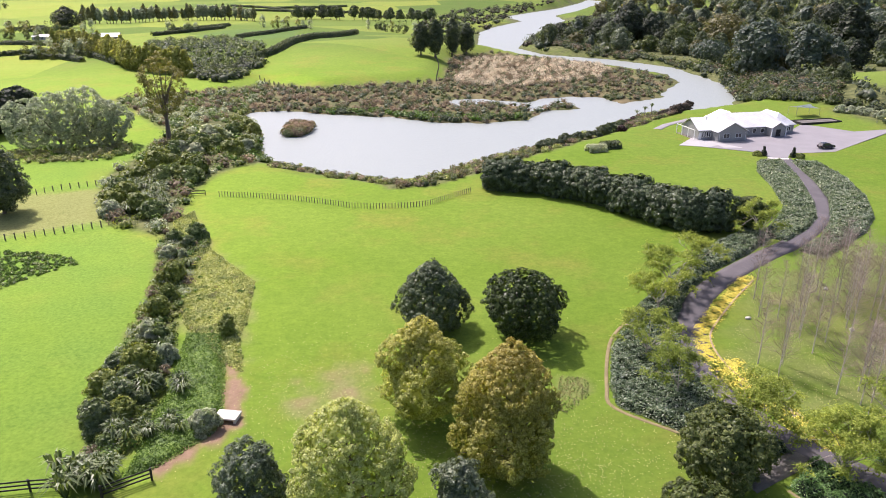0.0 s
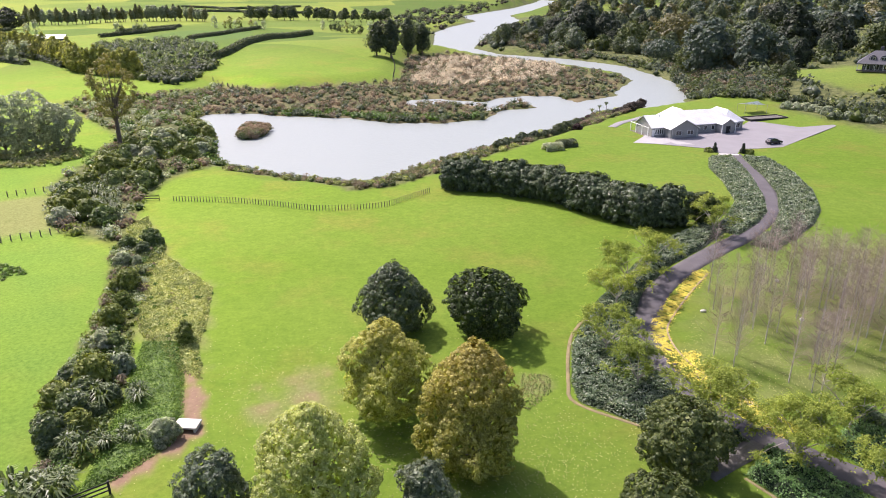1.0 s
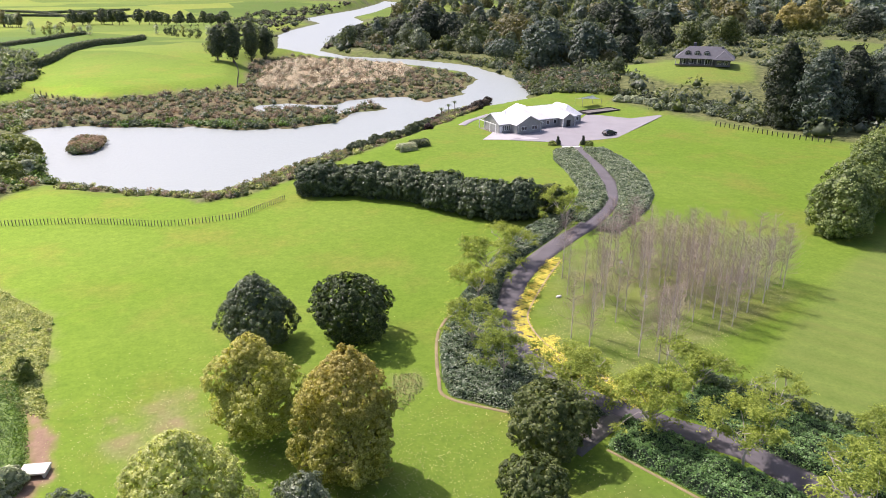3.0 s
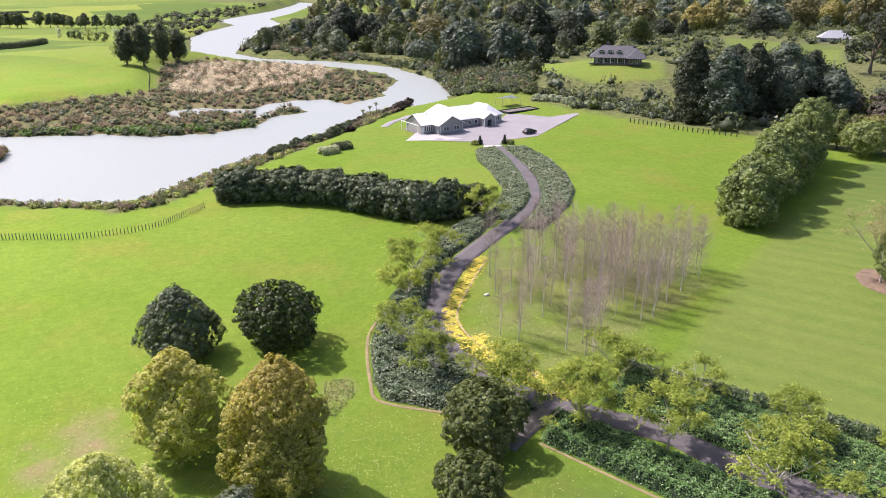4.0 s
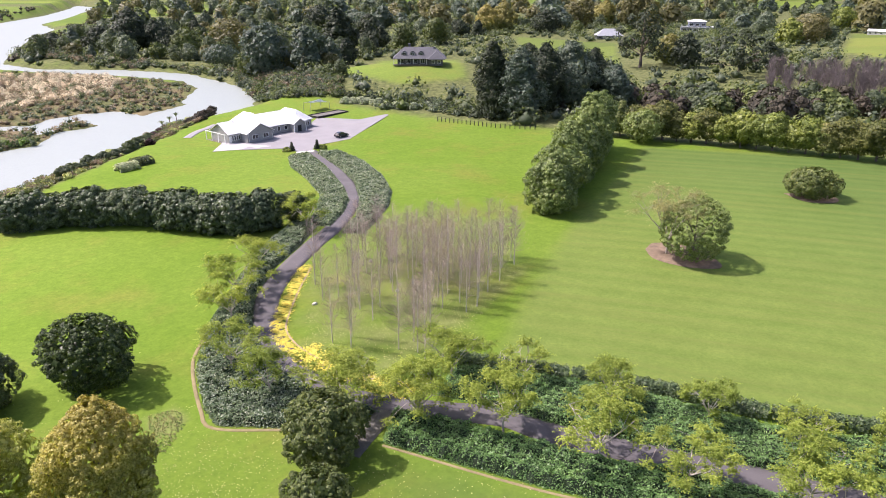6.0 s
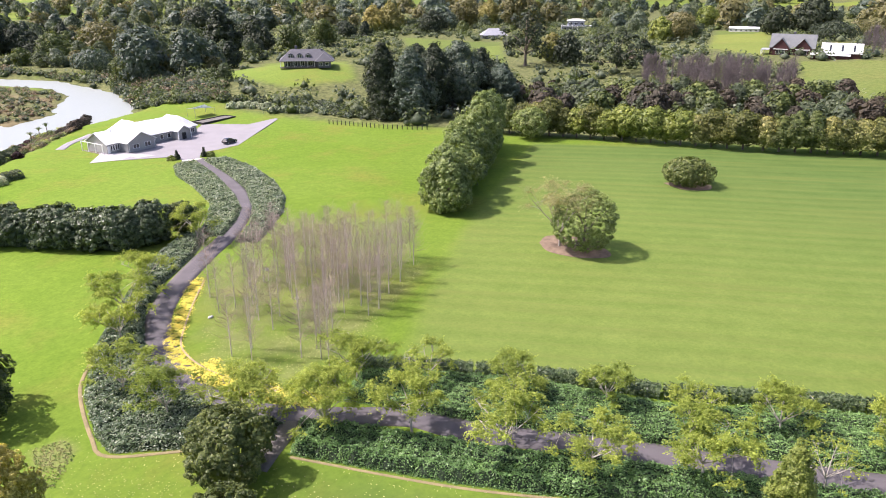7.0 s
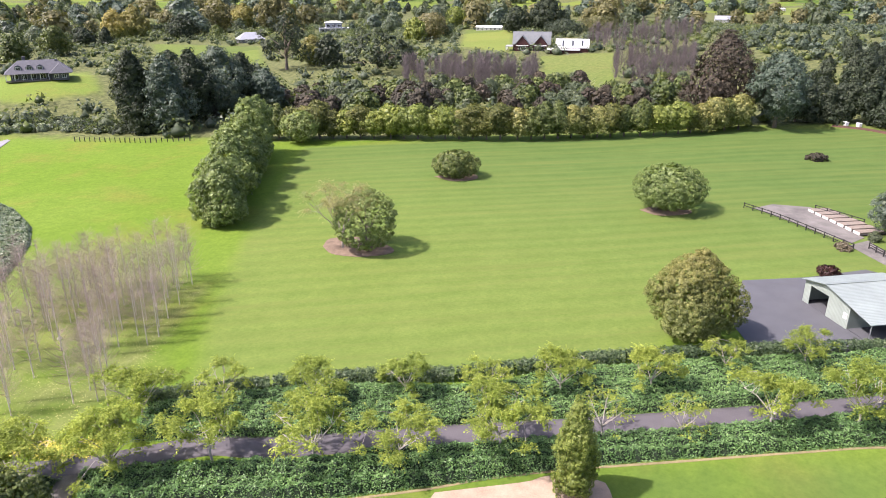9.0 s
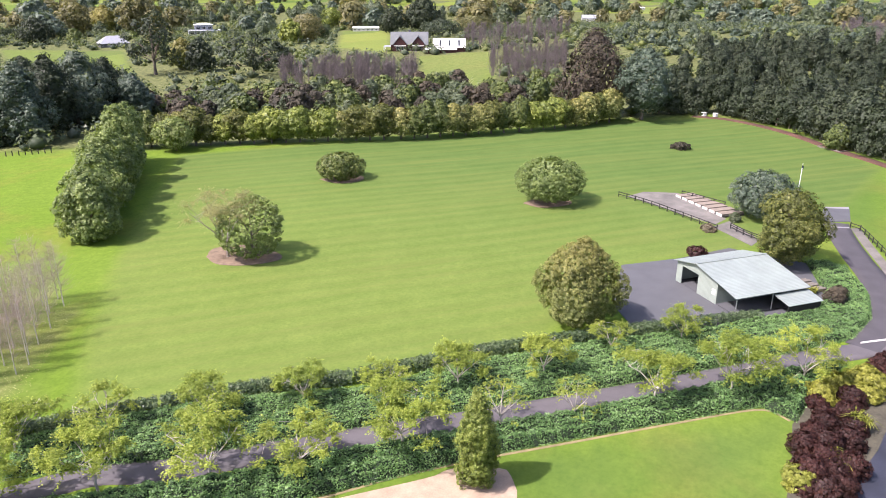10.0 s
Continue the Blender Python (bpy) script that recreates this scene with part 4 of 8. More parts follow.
zone("rank", np.maximum.reduce([within(WEED_BANK, 0.8), within(REED_PATCH, 1.5), left_field * (0.62 + 0.25 * ripple(gx, gy, 3.7, 2.0))]))
zone("wild", np.maximum.reduce([wild, far_rough, within(FIELDS[2], 3.0, 1.0) * 0.45, within(GROVE_FLOOR, 3.0, 1.0) * (0.2 + 0.2 * ripple(gx, gy, 2.3, 1.0))]))
zone("earth", np.maximum(np.maximum(within(EARTH_STRIP, 0.6), within(DRY_LAWN, 2.5, 2.0) * smooth(ripple(gx, gy, 1.1, 4.0), -0.1, 0.9) * 0.55), within(MARSH, 3.0, 2.0) * smooth(ripple(gx, gy, 5.0, 2.0), -0.6, 0.6) * 0.45))

# ---- water: pond and river, one level sheet ----
wx, wy = np.meshgrid(np.linspace(-140, 420, 57), np.linspace(90, 1700, 81), indexing="ij")
wi = np.arange(56)[:, None] * 81 + np.arange(80)[None]
river = new("water", mesh_of("water", [(np.stack([wx, wy, np.full(wx.shape, WATER)], -1).reshape(-1, 3), np.stack([wi, wi + 81, wi + 82, wi + 1], -1).reshape(-1, 4), 0)], [RIVER_WATER]))
tagged(river, "silvery still river and pond water", "water", kind="structure")


# ---- made ground: drive, court, yard ----
def ribbon(name, line, width, material, label, lift=0.05, category="road"):
    p = curve_through(line, 1.0)
    d = unit(np.gradient(p, axis=0))
    side = np.column_stack([d[:, 1], -d[:, 0]])
    rows = []
    for off, drop in ((-0.5, -0.3), (-0.5, 0.0), (-0.25, 0.02), (0.25, 0.02), (0.5, 0.0), (0.5, -0.3)):
        q = p + side * off * width
        rows.append(np.column_stack([q, land(q[:, 0], q[:, 1]) + lift + drop]))
    v = np.stack(rows, 1)
    n, k = v.shape[:2]
    i = np.arange(n - 1)[:, None] * k + np.arange(k - 1)[None]
    f = np.stack([i, i + 1, i + k + 1, i + k], -1).reshape(-1, 4)
    ob = new(name, mesh_of(name, [(v.reshape(-1, 3), f, 0)], [material]))
    return tagged(ob, label, category, kind="structure")


def slab(name, outline, material, label, lift=0.06, category="pavement", step=1.0, smooth_line=False):
    """A thin sheet over the land with square edges."""
    bm = bmesh.new()
    pts = curve_through(outline + outline[:1], step)[:-1] if smooth_line else np.array(outline)
    vs = [bm.verts.new((x, y, zof(x, y) + lift)) for x, y in pts]
    face = bm.faces.new(vs)
    bmesh.ops.recalc_face_normals(bm, faces=[face])
    if face.normal.z < 0:
        face.normal_flip()
    low = bmesh.ops.extrude_face_region(bm, geom=[face])
    for v in low["geom"]:
        if isinstance(v, bmesh.types.BMVert):
            v.co.z -= 0.5
    bmesh.ops.triangulate(bm, faces=bm.faces[:])
    bmesh.ops.recalc_face_normals(bm, faces=bm.faces[:])
    me = bpy.data.meshes.new(name)
    bm.to_mesh(me)
    bm.free()
    me.materials.append(material)
    return tagged(new(name, me), label, category, kind="structure")


DRIVE = [(84.3, 171.2), (80.3, 153.0), (76.2, 138.1), (71.5, 126.7), (65.5, 117.8), (57.9, 109.8), (51.4, 104.8), (43.2, 97.6), (36.4, 90.0), (32.3, 82.5), (30.2, 74.2), (29.4, 66.5),
         (31.0, 60.1), (34.0, 55.5), (37.7, 51.2), (42.7, 45.9), (45.2, 39.8), (53.7, 26.3), (62.9, 10.8), (74.2, -6.7), (83.2, -20.0), (88.8, -29.3), (93.1, -36.1)]
ribbon("drive", DRIVE, 3.5, ASPHALT, "winding dark asphalt drive between planted beds")
ribbon("drive", [(89.2, -29.4), (95.5, -32.9), (103.6, -35.4), (113.5, -36.7), (124.3, -36.4), (134.2, -36.4), (142.7, -37.0)], 4.6, SHADED_ASPHALT, "asphalt drive curving up behind the shed", 0.058)
slab("drive_threshold", [(142.6, -34.2), (144.3, -40.0), (153.7, -41.9), (153.2, -37.1)], YARD, "asphalt apron with pale concrete edges", 0.075)
ribbon("path", [(34.4, 55.2), (32.2, 53.5), (29.5, 52.0), (26.5, 50.2)], 2.2, GRAVEL, "gravel gap between the planted beds", 0.045, "path")
COURT = [(64.4, 184.5), (69.2, 195.0), (85.9, 196.9), (96.3, 197.7), (107.3, 210.7), (110.4, 208.9), (117.8, 200.8), (129.4, 202.7), (129.2, 201.0), (100.4, 177.3), (93.1, 176.4), (88.7, 176.7), (84.9, 170.4), (80.8, 171.1), (81.1, 176.9)]
slab("court", COURT, PAVING, "broad pinkish exposed-aggregate forecourt before the house", 0.06)
slab("court_edge", [(79.8, 170.2), (84.8, 169.3), (85.5, 170.6), (80.7, 171.5)], CONCRETE, "pale concrete strip across the head of the drive", 0.072)
slab("shed_yard", [(109.7, 1.2), (115.0, -7.7), (122.2, -16.2), (118.6, -27.9), (104.4, -28.0), (91.8, -16.5), (88.3, -7.1), (87.6, -1.3), (94.1, 1.7)], YARD, "dark asphalt yard round the shed", 0.06)
slab("gravel_court", [(149.9, 1.8), (154.4, -1.6), (155.4, -8.7), (139.3, -17.2), (135.0, -14.8)], GRAVEL, "grey gravel court beside timber steps", 0.05)
slab("gravel_walk", [(133.5, -14.4), (137.9, -17.6), (128.2, -21.9), (124.4, -20.1)], GRAVEL, "narrow gravel walk between black rails", 0.05)
slab("clay_patch", [(45.9, 22.8), (50.8, 15.9), (52.6, 14.2), (53.9, 10.1), (52.9, 8.6), (48.7, 8.1), (42.3, 16.2), (40.5, 22.5)], CLAY, "bare pinkish clay track under the conical tree", 0.03, smooth_line=True)
slab("border_soil", [(69.1, -17.9), (75.3, -21.0), (82.2, -25.9), (88.9, -33.7), (79.2, -33.2), (69.5, -26.7), (61.2, -22.3), (55.3, -20.0), (53.7, -14.7), (61.3, -16.6)], HEART, "dark brown soil of the shrub border", 0.035, "border")
slab("pool_yard", [(78.9, -33.2), (70.2, -26.8), (66.6, -25.2), (61.2, -22.0), (56.8, -20.2), (55.0, -30.0), (72.0, -37.0)], POOL_YARD, "dark paved yard beyond the maroon shrubs", 0.05)
slab("house_apron", [(62.5, 184.1), (70.3, 195.6), (74.2, 187.8), (83.0, 189.1), (85.7, 194.6), (86.6, 194.3), (84.7, 185.7), (81.3, 182.0), (72.1, 182.0)], PALE_PAVING, "pale concrete apron along the house front", 0.075)

# ---- planted beds ----
def bed(name, outline, height, leaf, per_metre, size, label, seed, edge=0.7, under=None):
    """A raised sheet of ground-cover plants: an uneven body covered in single leaves."""
    rng = np.random.default_rng(seed)
    o = np.array(outline)
    lo, hi = o.min(0) - 0.5, o.max(0) + 0.5
    step = 0.35
    x, y = np.meshgrid(np.arange(lo[0], hi[0], step), np.arange(lo[1], hi[1], step), indexing="ij")
    d = inside_distance(x, y, outline) + 0.2 * ripple(x, y, 0.5)

    def top(px, py, dd):
        return land(px, py) + height * smooth(-dd, 0.0, edge) * (1 + 0.28 * ripple(px, py, 0.75, 1.0) + 0.2 * ripple(px, py, 0.31, 2.0)) - 0.12

    z = top(x, y, d)
    z = z - 0.1 - 0.9 * smooth(d, -0.35, 0.15)
    ok = d < 0.6
    cell = ok[:-1, :-1] & ok[1:, :-1] & ok[1:, 1:] & ok[:-1, 1:]
    n = x.shape[1]
    i = (np.arange(x.shape[0] - 1)[:, None] * n + np.arange(n - 1)[None])[cell]
    grid = np.stack([x, y, z], -1).reshape(-1, 3)
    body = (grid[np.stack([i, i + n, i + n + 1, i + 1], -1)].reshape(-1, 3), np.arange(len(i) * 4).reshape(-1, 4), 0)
    area = cell.sum() * step * step
    k = int(area * per_metre)
    p = scatter(rng, outline, k)
    dd = inside_distance(p[:, 0], p[:, 1], outline)
    rim = dd > -edge
    p = np.vstack([p, p[rim] + rng.normal(0, 0.08, (rim.sum(), 2))])
    k = len(p)
    dd = inside_distance(p[:, 0], p[:, 1], outline)
    crest = top(p[:, 0], p[:, 1], dd) + rng.uniform(-0.05, 0.16, k)
    side = (dd > -edge) & (rng.random(k) < 0.45)
    foot = land(p[:, 0], p[:, 1])
    pos = np.column_stack([p, np.where(side, foot + (crest + 0.2 - foot) * rng.random(k), crest)])
    nrm = rng.normal(size=(k, 3)) * 0.55 + [0, 0, 0.75]
    v, f = leaf_quads(rng, pos, nrm, np.full(k, size), 0.6)
    root = thing(name, Matrix.Identity(4), label, "planting", kind="stuff")
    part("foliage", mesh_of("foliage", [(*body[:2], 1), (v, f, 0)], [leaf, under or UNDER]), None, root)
    return root


BED_WEST = [(53.1, 116.7), (44.3, 109.3), (33.7, 96.7), (25.2, 85.0), (20.2, 74.8), (18.2, 66.6), (18.0, 62.5), (23.3, 58.1), (27.0, 55.3), (32.9, 54.5), (29.6, 60.1), (28.4, 67.9), (28.7, 75.2), (30.6, 82.6), (34.2, 90.2), (41.2, 98.8), (48.9, 105.3), (55.8, 112.3)]
BED_TOP_LEFT = [(75.9, 166.7), (82.4, 167.3), (78.2, 149.1), (72.8, 132.1), (68.7, 122.7), (63.6, 116.1), (57.6, 110.6), (54.1, 113.4), (61.4, 123.0), (65.8, 130.2), (69.6, 144.1), (71.9, 157.2)]
BED_TOP_RIGHT = [(84.2, 166.7), (89.8, 164.9), (88.3, 149.1), (84.4, 134.2), (79.5, 123.3), (73.2, 114.8), (65.7, 107.8), (60.2, 103.5), (57.5, 106.6), (64.2, 112.6), (70.6, 122.1), (76.7, 134.5), (80.3, 147.2)]
BED_SOUTH = [(30.0, 49.9), (34.0, 54.0), (38.6, 46.5), (46.7, 32.8), (48.5, 31.0), (61.2, 9.9), (72.7, -7.4), (81.6, -20.9), (85.0, -26.8), (75.8, -21.1), (69.4, -18.4), (71.5, -15.1), (59.7, 4.5), (54.8, 12.0), (46.6, 23.1), (42.0, 29.5), (38.0, 35.7)]
BED_NORTH = [(39.5, 53.4), (44.6, 57.5), (50.5, 50.5), (57.8, 40.2), (63.4, 27.1), (72.1, 17.4), (81.6, 3.4), (89.3, -10.7), (98.3, -23.4), (104.5, -28.2), (112.0, -28.0), (119.5, -27.6), (118.2, -33.7), (107.3, -34.4), (99.0, -32.7), (91.5, -28.6), (85.2, -20.3), (76.0, -6.7), (64.7, 11.1), (55.1, 26.9), (46.4, 40.7), (43.5, 46.7)]
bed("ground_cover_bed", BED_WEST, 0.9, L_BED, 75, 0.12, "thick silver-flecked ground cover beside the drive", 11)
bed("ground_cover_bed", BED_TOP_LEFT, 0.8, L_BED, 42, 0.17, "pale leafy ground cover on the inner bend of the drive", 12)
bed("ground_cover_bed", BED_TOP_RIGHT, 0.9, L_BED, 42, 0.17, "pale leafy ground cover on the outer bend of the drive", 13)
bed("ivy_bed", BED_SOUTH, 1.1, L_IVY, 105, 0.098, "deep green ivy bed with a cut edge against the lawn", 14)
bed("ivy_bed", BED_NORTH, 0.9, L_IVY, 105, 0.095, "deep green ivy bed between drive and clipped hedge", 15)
bed("weed_bank", WEED_BANK, 0.5, L_WEED, 60, 0.1, "bank of rank bright green weeds", 16, 1.2, L_WEED)

# soil edge round the beds
ribbon("bed_edge", [(37.6, 101.7), (27.4, 87.1), (21.9, 79.3), (19.7, 74.3), (17.8, 66.3), (17.7, 62.3), (23.2, 57.8)], 0.42, SOIL, "cut soil edge of the planted bed", 0.035, "edging")
ribbon("bed_edge", [(29.9, 49.6), (37.7, 35.4), (45.2, 24.7), (50.0, 18.9), (54.7, 12.0), (59.4, 4.4), (66.2, -6.5), (71.1, -15.0), (69.7, -17.8)], 0.32, SOIL, "cut soil edge of the ivy bed", 0.035, "edging")

# weeds in a bare spot of the lawn
def tufts(name, outline, n, size, mats, label, seed):
    rng2 = np.random.default_rng(seed)
    p = scatter(rng2, outline, n)
    chunks = []
    for k, q in enumerate(p):
        at = np.array([q[0], q[1], zof(*q)])
        chunks += [(v + at, g, k % len(mats)) for v, g, m in blades(rng2, 9, size * rng2.uniform(0.6, 1.3), 0.05, 1.2)]
    root = thing(name, Matrix.Identity(4), label, "weeds", kind="stuff")
    part("foliage", mesh_of("foliage", chunks, mats), None, root)


tufts("lawn_weeds", [(13.0, 68.7), (16.0, 67.9), (15.7, 64.7), (12.3, 60.6), (11.8, 62.6)], 420, 0.13, [L_STRAW, L_WEED, L_STRAW], "brownish weeds in a bare spot of the lawn", 71)
bed("bank_grass", DRY_BANK, 0.35, L_TUSSOCK, 46, 0.13, "long straw-coloured and green grass on the bank", 72, 1.0, L_TUSSOCK)


# ---- clipped hedge along the striped lawn ----
def hedge_block(length, depth, height, seed, leaf, label, group, per=60, size=0.14):
    """A length of hedge: a rounded bank of leaf sprays covered in single leaves."""
    rng = np.random.default_rng(seed)
    root = tagged(new("hedge"), label, "hedge", group)

    def skin(n, inset):
        u, th = rng.uniform(-1, 1, n), rng.uniform(0, math.pi, n)
        cy, sz = np.cos(th), np.sin(th)
        k = (np.abs(cy) ** 3.5 + np.abs(sz) ** 3.5) ** (-1 / 3.5) * (1 + 0.06 * np.sin(u * length * 2.3 + seed) + 0.05 * np.sin(u * length * 5.1 + th * 3))
        pos = np.column_stack([u * length / 2, cy * k * depth / 2 * inset, np.maximum(sz * k * height * inset, 0.05)])
        return pos, np.column_stack([np.zeros(n), cy, sz])

    area = length * (depth + 2 * height)
    spray = max(0.16, size * 1.4)
    p, q = skin(int(area / spray ** 2 * 0.8), 0.86)
    chunks = [(*leaf_quads(rng, p, q + rng.normal(size=p.shape) * 0.3, np.full(len(p), spray), 0.9), 0)]
    p, q = skin(int(length * per), 1.0)
    p = p + rng.normal(size=p.shape) * size * 0.5
    chunks.append((*leaf_quads(rng, p, q + rng.normal(size=p.shape) * 0.5 + [0, 0, 0.2], np.full(len(p), size), 0.6), 0))
    part("foliage", mesh_of("foliage", chunks, [leaf]), None, root)
    return root


HEDGE_LINE = [(45.4, 58.1), (54.3, 46.4), (60.4, 37.5), (65.4, 27.9), (73.6, 17.8), (82.3, 4.2), (90.7, -10.7), (94.3, -17.8)]
hl = curve_through(HEDGE_LINE, 0.5)
hedge_lengths = int(len(hl) / 14)
hk = [hedge_block(6.6, 1.6, 1.5, 30 + k, L_HEDGE, "low dark clipped hedge beside the striped lawn", "hedge along the lawn", 200, 0.11) for k in range(3)]
for i in range(hedge_lengths):
    a, b = hl[i * 14], hl[min(i * 14 + 13, len(hl) - 1)]
    m = on_land((a + b) / 2, math.degrees(math.atan2(b[1] - a[1], b[0] - a[0])))
    if i < 3:
        hk[i].matrix_basis = m
    else:
        copy_thing(hk[i % 3], m)

# ---- trees on the near lawn ----
def stand(tree, p, turn=0.0):
    tree.matrix_basis = on_land(p, turn)
    return tree


stand(leaf_tree("magnolia_tree", 101, 9.3, 10.2, 0.3, "ogive", L_BLUEGREEN, 22100, 0.118, "dark dense conical evergreen tree on the lawn", 150, 0.1), (-1.4, 80.3))
stand(leaf_tree("magnolia_tree", 102, 8.5, 10.8, 0.2, "round", L_DARK, 22100, 0.118, "dark glossy round evergreen tree on the lawn", 150, 0.1), (10.0, 78.2))
stand(leaf_tree("plane_tree", 103, 11.1, 9.6, 0.9, "egg", L_PLANE, 32300, 0.104, "yellowing olive-green plane tree on the lawn", 170, 0.1), (-2.2, 61.0))
stand(leaf_tree("plane_tree", 104, 13.0, 12.2 * 0.94, 0.7, "ogive", L_ORANGE, 47600, 0.104, "large rust-tinged autumn tree on the lawn", 220, 0.095), (5.9, 53.1))
stand(leaf_tree("plane_tree", 105, 11.0, 10.2, 0.9, "egg", L_LIME, 37400, 0.096, "pale lime-green broadleaf tree on the lawn", 180, 0.085), (-7.7, 46.9))
stand(leaf_tree("olive_tree", 106, 6.9, 6.4, 0.4, "round", L_SILVER, 11900, 0.096, "grey-green bushy tree on the lawn", 90, 0.12), (-15.6, 47.2))
stand(leaf_tree("olive_tree", 107, 5.6, 4.9, 0.4, "round", L_SILVER, 8500, 0.096, "small grey-green tree on the lawn", 80, 0.12), (1.4, 46.7))
stand(leaf_tree("magnolia_tree", 108, 7.0, 8.5, 0.2, "round", L_OLIVEY, 22100, 0.111, "dark glossy broad evergreen by the path", 150, 0.1), (24.7, 51.1))
stand(leaf_tree("magnolia_tree", 109, 5.0, 5.7, 0.2, "round", L_OLIVEY, 11900, 0.111, "olive-green bushy tree on the near lawn", 40, 0.2), (19.9, 44.1))
stand(leaf_tree("cypress_tree", 110, 10.2, 4.5, 0.1, "ogive", L_CYPRESS, 15300, 0.081, "narrow pointed yellow-green tree on bare clay", 70, 0.2), (51.0, 11.5))
stand(leaf_tree("autumn_tree", 111, 12.2, 12.0, 0.2, "egg", L_BRONZE, 38000, 0.096, "broad bronze-green tree at the edge of the yard", 150, 0.2), (87.3, 5.9))
# scattered fallen leaves round the lawn trees
rng = np.random.default_rng(41)
p = np.vstack([np.array(c0) + rng.normal(size=(n0, 2)) * r0 for c0, n0, r0 in (((1.0, 55.0), 2600, 9.0), ((14.0, 52.0), 1300, 7.0), ((-14.0, 66.0), 900, 7.0), ((31.0, 38.0), 700, 7.0))] + [scatter(rng, GROVE_FLOOR, 6500)])
pos = np.column_stack([p, land(p[:, 0], p[:, 1]) + 0.03])
v, f = leaf_quads(rng, pos, rng.normal(size=(len(p), 3)) * 0.2 + [0, 0, 1], np.full(len(p), 0.07), 0.75)
tagged(new("lawn_leaves", mesh_of("lawn_leaves", [(v, f, 0)], [L_STRAW])), "thin scatter of dry fallen leaves on the lawn", "leaf litter", kind="stuff")
# island tree with a bare one beside it
slab("mulch_ring", [(94.3, 68.1), (98.2, 69.0), (101.0, 64.1), (99.2, 57.6), (96.6, 55.7), (93.0, 59.4), (92.0, 64.5)], MULCH, "ring of brown bark mulch under the trees", 0.05, "mulch", smooth_line=True)
stand(leaf_tree("oak_tree", 112, 10.6, 10.4, 0.2, "round", L_ROW, 19000, 0.14, "leafy green tree in a ring of bark mulch", 90, 0.27, gaps=0.05), (96.6, 60.6))
stand(feathery_tree(113, 11.8, 15.5, L_WILLOWY, "wide half-bare tree in the mulch ring", density=1.9, bark=PALE_BARK, tuft=1.5), (95.3, 64.6))
slab("mulch_ring", [(145.5, 71.6), (150.8, 68.2), (151.2, 63.3), (147.4, 61.8), (143.6, 65.8)], MULCH, "ring of bark mulch under a bush", 0.05, "mulch", smooth_line=True)
stand(leaf_tree("camellia_bush", 114, 6.2, 10.6, 0.0, "round", L_OLIVEY, 11000, 0.14, "dark rounded bush on the striped lawn", 30, 0.24, "bush"), (147.9, 67.0))
slab("mulch_ring", [(139.7, 22.6), (145.0, 19.3), (145.2, 14.5), (141.3, 12.9), (137.5, 18.2)], MULCH, "ring of bark mulch under a tree", 0.05, "mulch", smooth_line=True)
stand(leaf_tree("oak_tree", 115, 9.4, 13.6, 0.4, "round", L_ROW, 22000, 0.111, "spreading green tree on the striped lawn", 110, 0.27), (142.4, 17.4))
stand(leaf_tree("oak_tree", 116, 9.3, 10.6, 0.9, "round", L_ROW, 5100, 0.185, "small spreading tree at the edge of the lawn", 25, 0.2), (163.3, 122.8))
stand(shrub("brush_heap", 117, 2.0, 5.0, L_BROWN, 1530, 0.185, "low heap of brown cuttings on the lawn", 8, "bush"), (201.8, -10.6))
stand(shrub("garden_bush", 118, 7.3, 9.0, L_OLIVEY, 6800, 0.163, "dark green bush in a kerbed square", 20, "bush"), (213.3, -52.4))

# row of tall green trees across the lawn
row = np.linspace((96.8, 92.9), (146.3, 125.1), 8)
for k, p in enumerate(row):
    stand(leaf_tree("poplar_tree", 120 + k, 12.8 + 0.65 * k - 1.3 * (k % 3 == 1), 10.6 + 1.2 * (k % 2), 0.0, ("egg", "round")[k % 2], L_ROW, 12000, 0.2, "tall full green tree in a row across the lawn", 120, 0.17, group="row of green trees"), p)

# ---- dark evergreen hedge by the upper lawn ----
hedge_base = curve_through([(10.7, 145.7), (18.6, 142.9), (26.1, 138.4), (32.7, 131.8), (38.3, 123.9), (43.1, 117.8), (50.2, 118.3)], 1.0)
count = 16
for k in range(count):
    p = hedge_base[int((k + 0.5) * (len(hedge_base) - 1) / count)]
    u = k / (count - 1)
    stand(leaf_tree("evergreen_shrub", 140 + k, 6.6 + 0.5 * u + 0.5 * math.sin(k * 2.1), 7.8, 0.0, "column", L_BLUEGREEN, 6500, 0.19, "dense dark evergreen shrub in a tall hedge row", 60, 0.14, "shrub", group="tall evergreen hedge"), p)
stand(leaf_tree("evergreen_shrub", 160, 6.0, 5.6, 0.2, "round", L_OLIVEY, 4000, 0.2, "olive-green tree at the end of the hedge", 34, 0.18), (53.8, 117.2))

